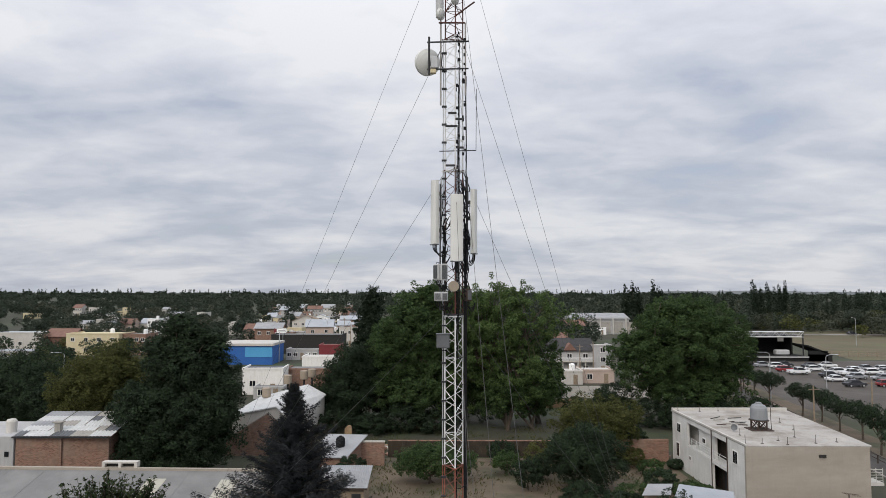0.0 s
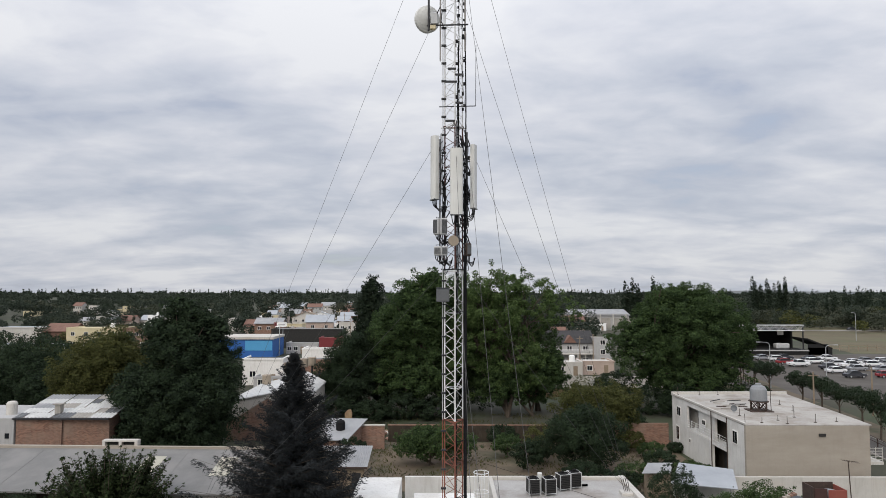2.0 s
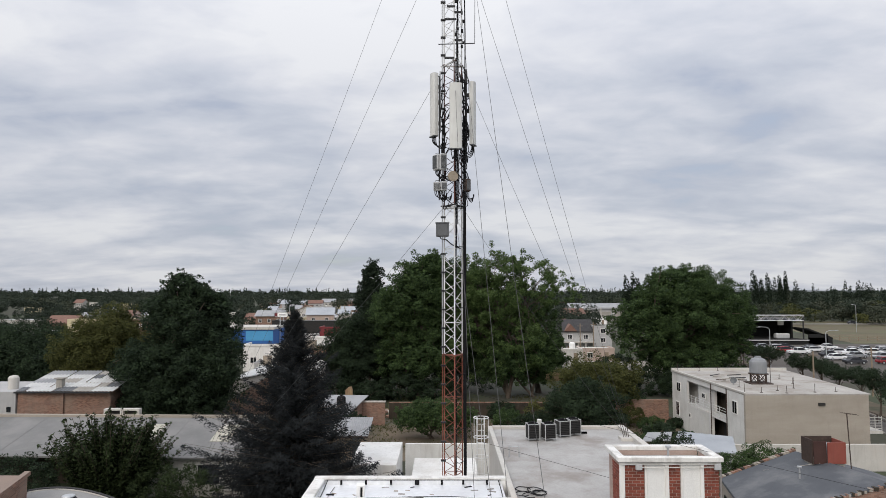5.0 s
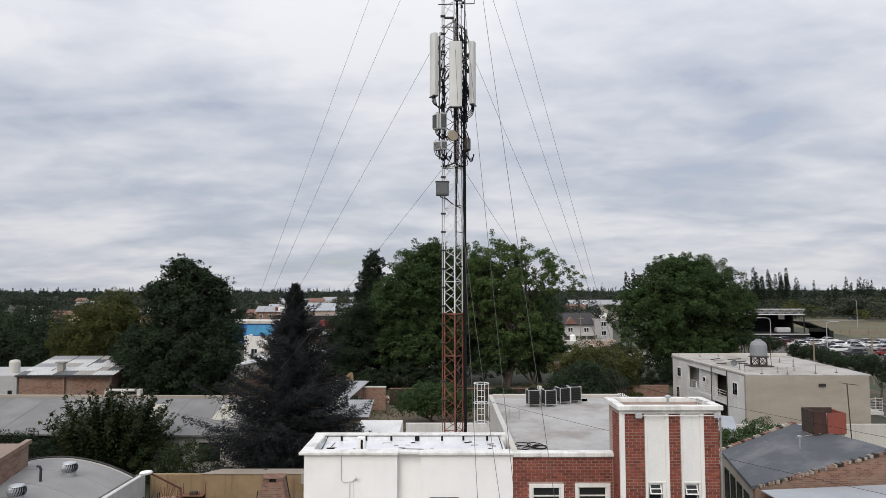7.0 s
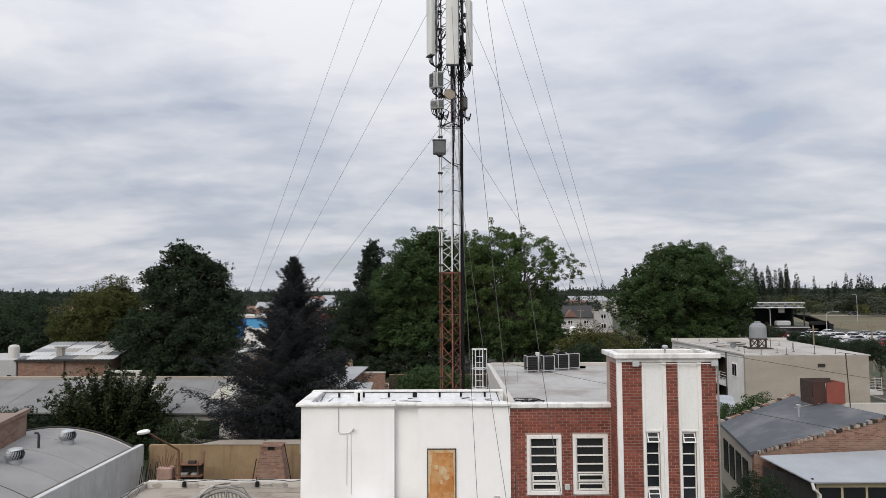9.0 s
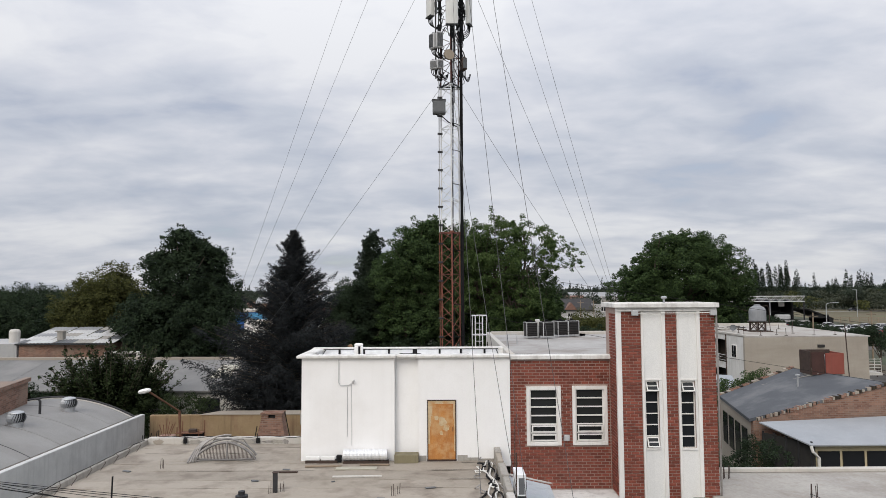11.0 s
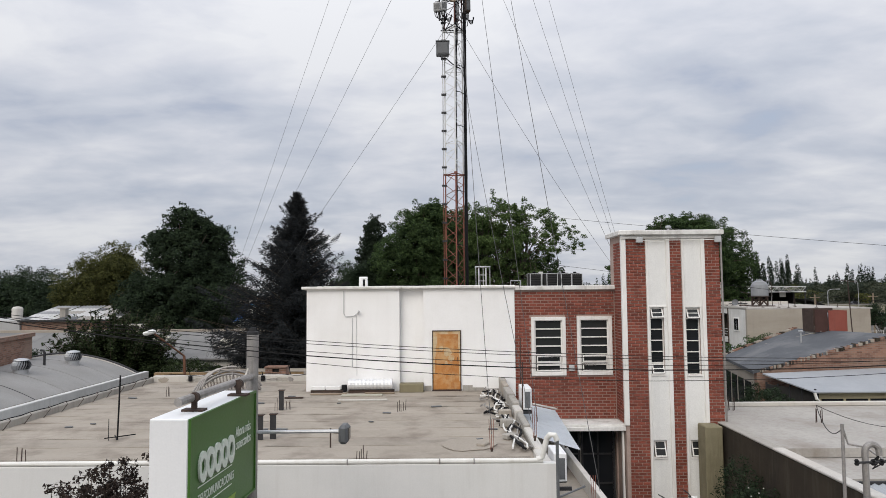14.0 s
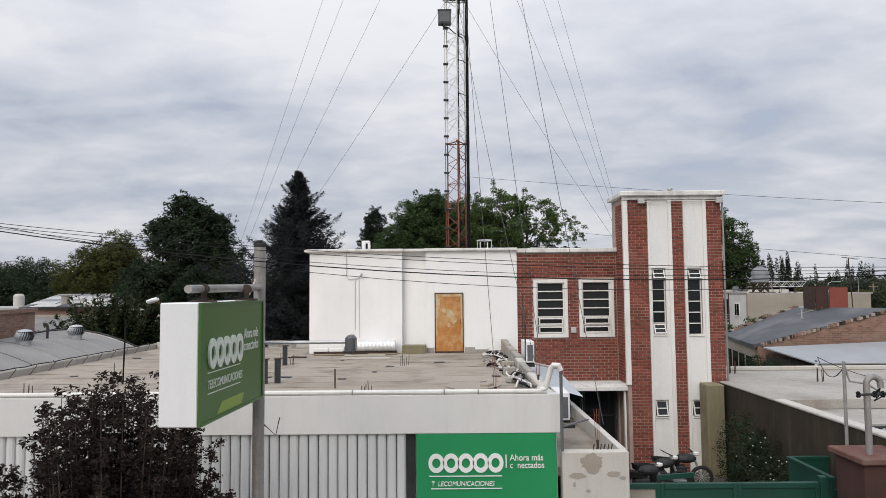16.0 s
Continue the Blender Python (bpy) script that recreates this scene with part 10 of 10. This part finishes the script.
def car(paint, label, kind):
    g = thing("parked_car", (0, 0, 0), label, "car", "cars in the parking lot")
    L, W = (4.3, 1.72) if kind != "pickup" else (5.1, 1.8)
    if kind == "hatch":
        prof = [(-2.1, 0.35), (-2.12, 0.75), (-1.95, 0.92), (2.0, 0.88), (2.12, 0.7), (2.1, 0.35)]
        cab = [(-1.95, 0.92), (-1.6, 1.42), (0.3, 1.46), (1.15, 0.92)]
    elif kind == "pickup":
        prof = [(-2.5, 0.45), (-2.5, 1.05), (-0.6, 1.05), (-0.6, 1.06), (2.4, 1.02), (2.55, 0.8), (2.5, 0.45)]
        cab = [(-0.75, 1.05), (-0.6, 1.68), (0.7, 1.7), (1.5, 1.04)]
    else:
        prof = [(-2.15, 0.35), (-2.2, 0.85), (-1.5, 0.93), (1.9, 0.88), (2.15, 0.7), (2.12, 0.35)]
        cab = [(-1.5, 0.92), (-0.95, 1.40), (0.4, 1.43), (1.2, 0.9)]
    bm = B()
    prism(bm, [(x, -W / 2, z) for x, z in prof], (0, W, 0))
    bmesh.ops.bevel(bm, geom=list(bm.edges), offset=0.05, segments=1, affect="EDGES")
    part("body", bm, paint, g)
    bm = B()
    a = [bm.verts.new((x, -W / 2 + (0.08 if i in (0, 3) else 0.2), z)) for i, (x, z) in enumerate(cab)]
    b = [bm.verts.new((x, W / 2 - (0.08 if i in (0, 3) else 0.2), z)) for i, (x, z) in enumerate(cab)]
    bm.faces.new(a)
    bm.faces.new(b[::-1])
    for i in range(4):
        bm.faces.new((a[i], b[i], b[(i + 1) % 4], a[(i + 1) % 4]))
    part("cabin_glass", bm, "glass_dark", g)
    part("roof_panel", box(B(), cab[1][0] - 0.02, cab[2][0] + 0.02, -W / 2 + 0.17, W / 2 - 0.17, cab[1][1] - 0.02, cab[2][1] + 0.04, 0.03), paint, g)
    bm = B()
    for s in (-1, 1):
        for (x0, z0), (x1, z1) in zip(cab, cab[1:]):
            rod(bm, (x0, s * (W / 2 - 0.14), z0), (x1, s * (W / 2 - 0.16), z1), 0.035, n=4)
    part("pillar", bm, paint, g)
    for x in (-L * 0.31, L * 0.31):
        for s in (-1, 1):
            bm = B()
            rod(bm, (x, s * (W / 2 - 0.2), 0.32), (x, s * (W / 2 + 0.01), 0.32), 0.32, n=14)
            wh = part("wheel", bm, "tyre", g)
            bm = B()
            rod(bm, (x, s * (W / 2 + 0.005), 0.32), (x, s * (W / 2 + 0.02), 0.32), 0.19, n=12)
            part("rim", bm, "steel", wh)
    for s in (-1, 1):
        part("headlight", box(B(), L / 2 - 0.12, L / 2 + 0.0, s * 0.6 - 0.17, s * 0.6 + 0.17, 0.62, 0.76), "letter", g)
        part("tail_light", box(B(), -L / 2 + 0.02, -L / 2 + 0.1, s * 0.65 - 0.12, s * 0.65 + 0.12, 0.7, 0.85), "red_paint", g)
    return g


M["car_white"] = surf("white_car_paint", (0.72, 0.73, 0.74), (0.78, 0.78, 0.79), 1, 0.25, bump=0.0, spec=0.6)
M["car_silver"] = surf("silver_car_paint", (0.34, 0.35, 0.37), (0.42, 0.43, 0.45), 1, 0.3, metal=0.4, bump=0.0, spec=0.6)
M["car_dark"] = surf("dark_car_paint", (0.03, 0.032, 0.04), (0.05, 0.052, 0.06), 1, 0.25, bump=0.0, spec=0.6)
M["car_red"] = surf("red_car_paint", (0.22, 0.02, 0.025), (0.28, 0.03, 0.035), 1, 0.25, bump=0.0, spec=0.6)
KINDS = {"w": car("car_white", "white parked hatchback car", "hatch"), "p": car("car_white", "white parked pickup truck", "pickup"), "s": car("car_silver", "silver parked saloon car", "saloon"),
         "d": car("car_dark", "dark parked saloon car", "saloon"), "r": car("car_red", "dark red parked hatchback car", "hatch"), "v": car("car_white", "white parked saloon car", "saloon")}
used = set()
LOT = [("s", 83.2, 172.4, 2), ("w", 85.8, 169.9, -3), ("r", 84.0, 162.6, 8), ("p", 84.4, 157.5, 4), ("d", 94.4, 170, 0), ("w", 91.8, 163.9, 6), ("v", 99.5, 171.3, -2), ("w", 93.6, 158.4, 3), ("p", 95.2, 154.6, -4), ("d", 88.6, 152, 5),
       ("v", 86.0, 145.1, 2), ("s", 93.0, 149.0, 6), ("w", 102, 157.3, 0), ("d", 85.2, 137.3, 3), ("s", 97.4, 147.1, -3), ("r", 92.0, 137.4, 2), ("s", 105.5, 165.3, 0), ("w", 109.0, 163.8, 4), ("v", 99.6, 161.5, 7), ("s", 103.5, 152, 0),
       ("d", 89.2, 173.2, 0), ("d", 79.0, 174, 4), ("s", 97.0, 141.5, 2), ("s", 106, 158.5, -5), ("w", 150, 300, 0), ("d", 186, 300.5, 2)]
for k, x, y, r2 in LOT:
    m = pose(x, y, 0.05, 0, 0, r2 + (180 if (x * 7) % 2 > 1 else 0))
    if k in used:
        copy_thing(KINDS[k], m)
    else:
        KINDS[k].matrix_basis = m
        for c in KINDS[k].children:
            c.matrix_parent_inverse = Matrix()
        used.add(k)
# fence round the pasture
fn = thing("pasture_fence", (117, 200, 0), "long timber post and rail fence round dry pasture", "fence")
for i in range(44):
    x = 117 + 2.6 * i
    y = 200 - 0.35 * i
    part("post", box(B(), x - 0.09, x + 0.09, y - 0.09, y + 0.09, 0, 1.7), "wood", fn)
for z in (0.6, 1.1, 1.6):
    bm = B()
    rod(bm, (117, 200, z), (117 + 2.6 * 43, 200 - 0.35 * 43, z), 0.07, n=4)
    part("rail", bm, "wood", fn)
lamp_master = None
for i, (x, y, h, turn) in enumerate(((60.2, 122, 8.5, 180), (57.2, 148, 8.5, 180), (74, 128, 7.5, 0), (-74.9, 131, 7.4, 200), (-46, 190, 8.5, 0), (-58, 232, 9, 20), (-70, 300, 9, 30), (-42, 240, 9, 200), (150, 240, 10, 90))):
    g = thing("street_lamp", (0, 0, 0), "grey steel street lamp with a curved arm", "street lamp", "street lamps")
    part("pole", rod(B(), (0, 0, 0), (0, 0, h - 0.5), 0.10, 0.07, 8), "steel", g)
    part("arm", tube(B(), [(0, 0, h - 0.55), (0.15, 0, h - 0.2), (0.7, 0, h), (1.9, 0, h + 0.05)], 0.05, 6), "steel", g)
    part("head", box(B(), 1.7, 2.4, -0.13, 0.13, h - 0.04, h + 0.1, 0.03), "radio_grey", g)
    g.matrix_basis = pose(x, y, 0, 0, 0, turn)
    for c in g.children:
        c.matrix_parent_inverse = Matrix()
for i, (x, y, h) in enumerate(((50.2, 90, 7), (57.5, 133, 7), (62.0, 96, 7), (41.5, 57, 7.6), (-30, 215, 9), (-38, 255, 9), (-45, 300, 9), (30, 145, 8), (34.5, 152, 8))):
    bm = B()
    rod(bm, (x, y, 0), (x, y, h), 0.13, 0.09, 8)
    rod(bm, (x - 0.7, y, h - 0.5), (x + 0.7, y, h - 0.5), 0.05, n=5)
    solo("utility_pole", bm, "wood", "weathered timber utility pole by the road", "utility pole", "timber poles")
# low steel rail between the avenue and the row of trees
rl = thing("avenue_rail", (55, 105, 0), "long dark two-bar steel rail along the avenue trees", "railing")
for i in range(34):
    f = i / 33
    part("post", box(B(), 49.65 + 12.0 * f, 49.75 + 12.0 * f, 74.65 + 73.7 * f, 74.75 + 73.7 * f, 0, 1.0), "rust_dark", rl)
for z in (0.5, 0.98):
    part("rail", rod(B(), (49.7, 74.7, z), (61.7, 148.4, z), 0.045, n=5), "rust_dark", rl)
# kerbs and verge beside the avenue
for off, nm in ((0.0, "kerb_near"), (3.95, "kerb_far")):
    setting(nm, slab(B(), [(39.4 + off, 20, 0.15), (39.6 + off, 20, 0.15), (63.1 + off, 180, 0.15), (62.9 + off, 180, 0.15)], 0.15), "pavement", "pale concrete kerb")
setting("verge", slab(B(), [(42, 80, 0.02), (48, 80, 0.02), (62.5, 180, 0.02), (56, 180, 0.02)], 0.03), "field", "dry grass verge")
# tall sign on a post in the town
g = thing("pole_sign", (-45, 182, 0), "oval white and red pole sign above the roofs", "sign")
part("post", rod(B(), (-45, 182, 0), (-45, 182, 8.2), 0.12), "steel", g)
bm = B()
box(bm, -46.4, -43.0, 181.9, 182.15, 8.0, 9.3, 0.3)
part("board", bm, "letter", g)
part("red_end", box(B(), -46.6, -45.6, 181.86, 182.19, 8.05, 9.25, 0.2), "red_paint", g)
part("writing_bar", box(B(), -45.3, -43.5, 181.84, 181.9, 8.5, 8.8), "grey_plaster", g)
# weeds and grass tufts in the near yard
r = np.random.RandomState(12)
n = 18000
px = np.stack([r.uniform(-14, 27, n), r.uniform(58, 97, n), np.zeros(n)], 1)
keep = (np.sin(px[:, 0] * 0.7) + np.sin(px[:, 1] * 0.9 + px[:, 0] * 0.3) + r.normal(size=n) * 0.7) > 0.2
px = px[keep]
n = len(px)
hgt = 0.08 + 0.16 * r.rand(n)
ang = r.rand(n) * 6.28
dx = np.stack([np.cos(ang), np.sin(ang), np.zeros(n)], 1) * 0.06
lean = r.normal(size=(n, 3)) * 0.12
tip = px + lean
tip[:, 2] = hgt
v = np.stack([px - dx, px + dx, tip + dx * 0.4, tip - dx * 0.4], 1).reshape(-1, 3)
me = bpy.data.meshes.new("grass_tufts")
me.from_pydata(v.tolist(), [], np.arange(n * 4).reshape(-1, 4).tolist())
me.materials.append(M["grass"])
tagged(new("grass_tufts", me), "rough grass tufts in the bare yard", "grass", kind="stuff")


# ---- bricks of the brick storey and the tower ----
BL, BH, JT = 0.242, 0.082, 0.020
bm = B()
box(bm, -BL / 2, BL / 2, -0.012, 0.02, -BH / 2, BH / 2, 0.006)
brick_me = shape("brick", bm, "brick")
bm = B()
box(bm, -BL / 4 + 0.005, BL / 4 - 0.005, -0.012, 0.02, -BH / 2, BH / 2, 0.006)
half_me = shape("brick", bm, "brick")


def lay(x0, x1, z0, z1, cuts=()):
    """Centres of a running bond between x0 and x1: (x, z, length)."""
    out = []
    z, row = z0 + BH / 2 + JT / 2, 0
    while z + BH / 2 <= z1 + 0.01:
        x = x0 - (row % 2) * (BL + JT) / 2
        while x < x1:
            a, b = max(x, x0), min(x + BL, x1)
            pieces = [(a, b)]
            for c in cuts:
                if c[2] - BH / 2 < z < c[3] + BH / 2:
                    nxt = []
                    for p, q in pieces:
                        if q <= c[0] or p >= c[1]:
                            nxt.append((p, q))
                        else:
                            if p < c[0]:
                                nxt.append((p, c[0]))
                            if q > c[1]:
                                nxt.append((c[1], q))
                    pieces = nxt
            out += [((p + q) / 2, z, q - p) for p, q in pieces if q - p > 0.04]
            x += BL + JT
        z += BH + JT
        row += 1
    return out


def set_bricks(parent, spots, place, near, turn=0.0):
    """Up to 300 whole bricks inside near() become parts; the rest is joined."""
    r = random.Random(len(spots))
    made, rest = 0, []
    for s in spots:
        if made < 300 and near(s) and s[2] > BL * 0.97:
            ob = new("brick", brick_me)
            x, y, z = place(s)
            ob.location, ob.rotation_euler = (x, y - r.uniform(0, 0.004), z), (0, 0, radians(turn))
            ob.parent = parent
            made += 1
        else:
            rest.append(s)
    verts, faces = [], []
    c, sn = math.cos(radians(turn)), math.sin(radians(turn))
    for s in rest:
        px, py, pz = place(s)
        k, e = len(verts), r.uniform(0, 0.004)
        h, l, bv = BH / 2, s[2] / 2, 0.006
        for u, d, w in ((-l, 0.02, -h), (l, 0.02, -h), (l, 0.02, h), (-l, 0.02, h), (-l + bv, -0.012 - e, -h + bv), (l - bv, -0.012 - e, -h + bv), (l - bv, -0.012 - e, h - bv), (-l + bv, -0.012 - e, h - bv)):
            verts.append((px + u * c - d * sn, py + u * sn + d * c, pz + w))
        faces += [tuple(k + i for i in q) for q in ((4, 5, 6, 7), (0, 1, 5, 4), (1, 2, 6, 5), (2, 3, 7, 6), (3, 0, 4, 7))]
    me = bpy.data.meshes.new("brickwork")
    me.from_pydata(verts, [], faces)
    me.materials.append(M["brick_far"])
    ob = new("brickwork", me)
    ob.parent = parent
    ob["kind"] = "stuff"


wc = [(WINS[0][0], WINS[0][1], 4.86, 6.88), (WINS[1][0], WINS[1][1], 4.87, 6.89)]
set_bricks(brick_wall, lay(BX0 + 0.01, TX0 - 0.02, 3.38, 7.80, wc), lambda s: (s[0], UY + 0.012, s[1]), lambda s: 4.4 < s[1] < 7.4)
ts = []
for a, b in ((TX0 + 0.14, STRIPS[0][0] - 0.035), (STRIPS[0][1] + 0.02, STRIPS[1][0] - 0.035), (STRIPS[1][1] + 0.02, TX1)):
    ts += lay(a, b, 0.1, 9.48)
set_bricks(tower, ts, lambda s: (s[0], TY + 0.012, s[1]), lambda s: 3.2 < s[1] < 9.2)
side = lay(TY + 0.12, 23.38, 3.4, 9.48)
side = [(s[0], s[1], s[2]) for s in side]
set_bricks(tower, side, lambda s: (TX0 + 0.012, TY + 0.12 + 23.38 - s[0], s[1]), lambda s: False, -90)
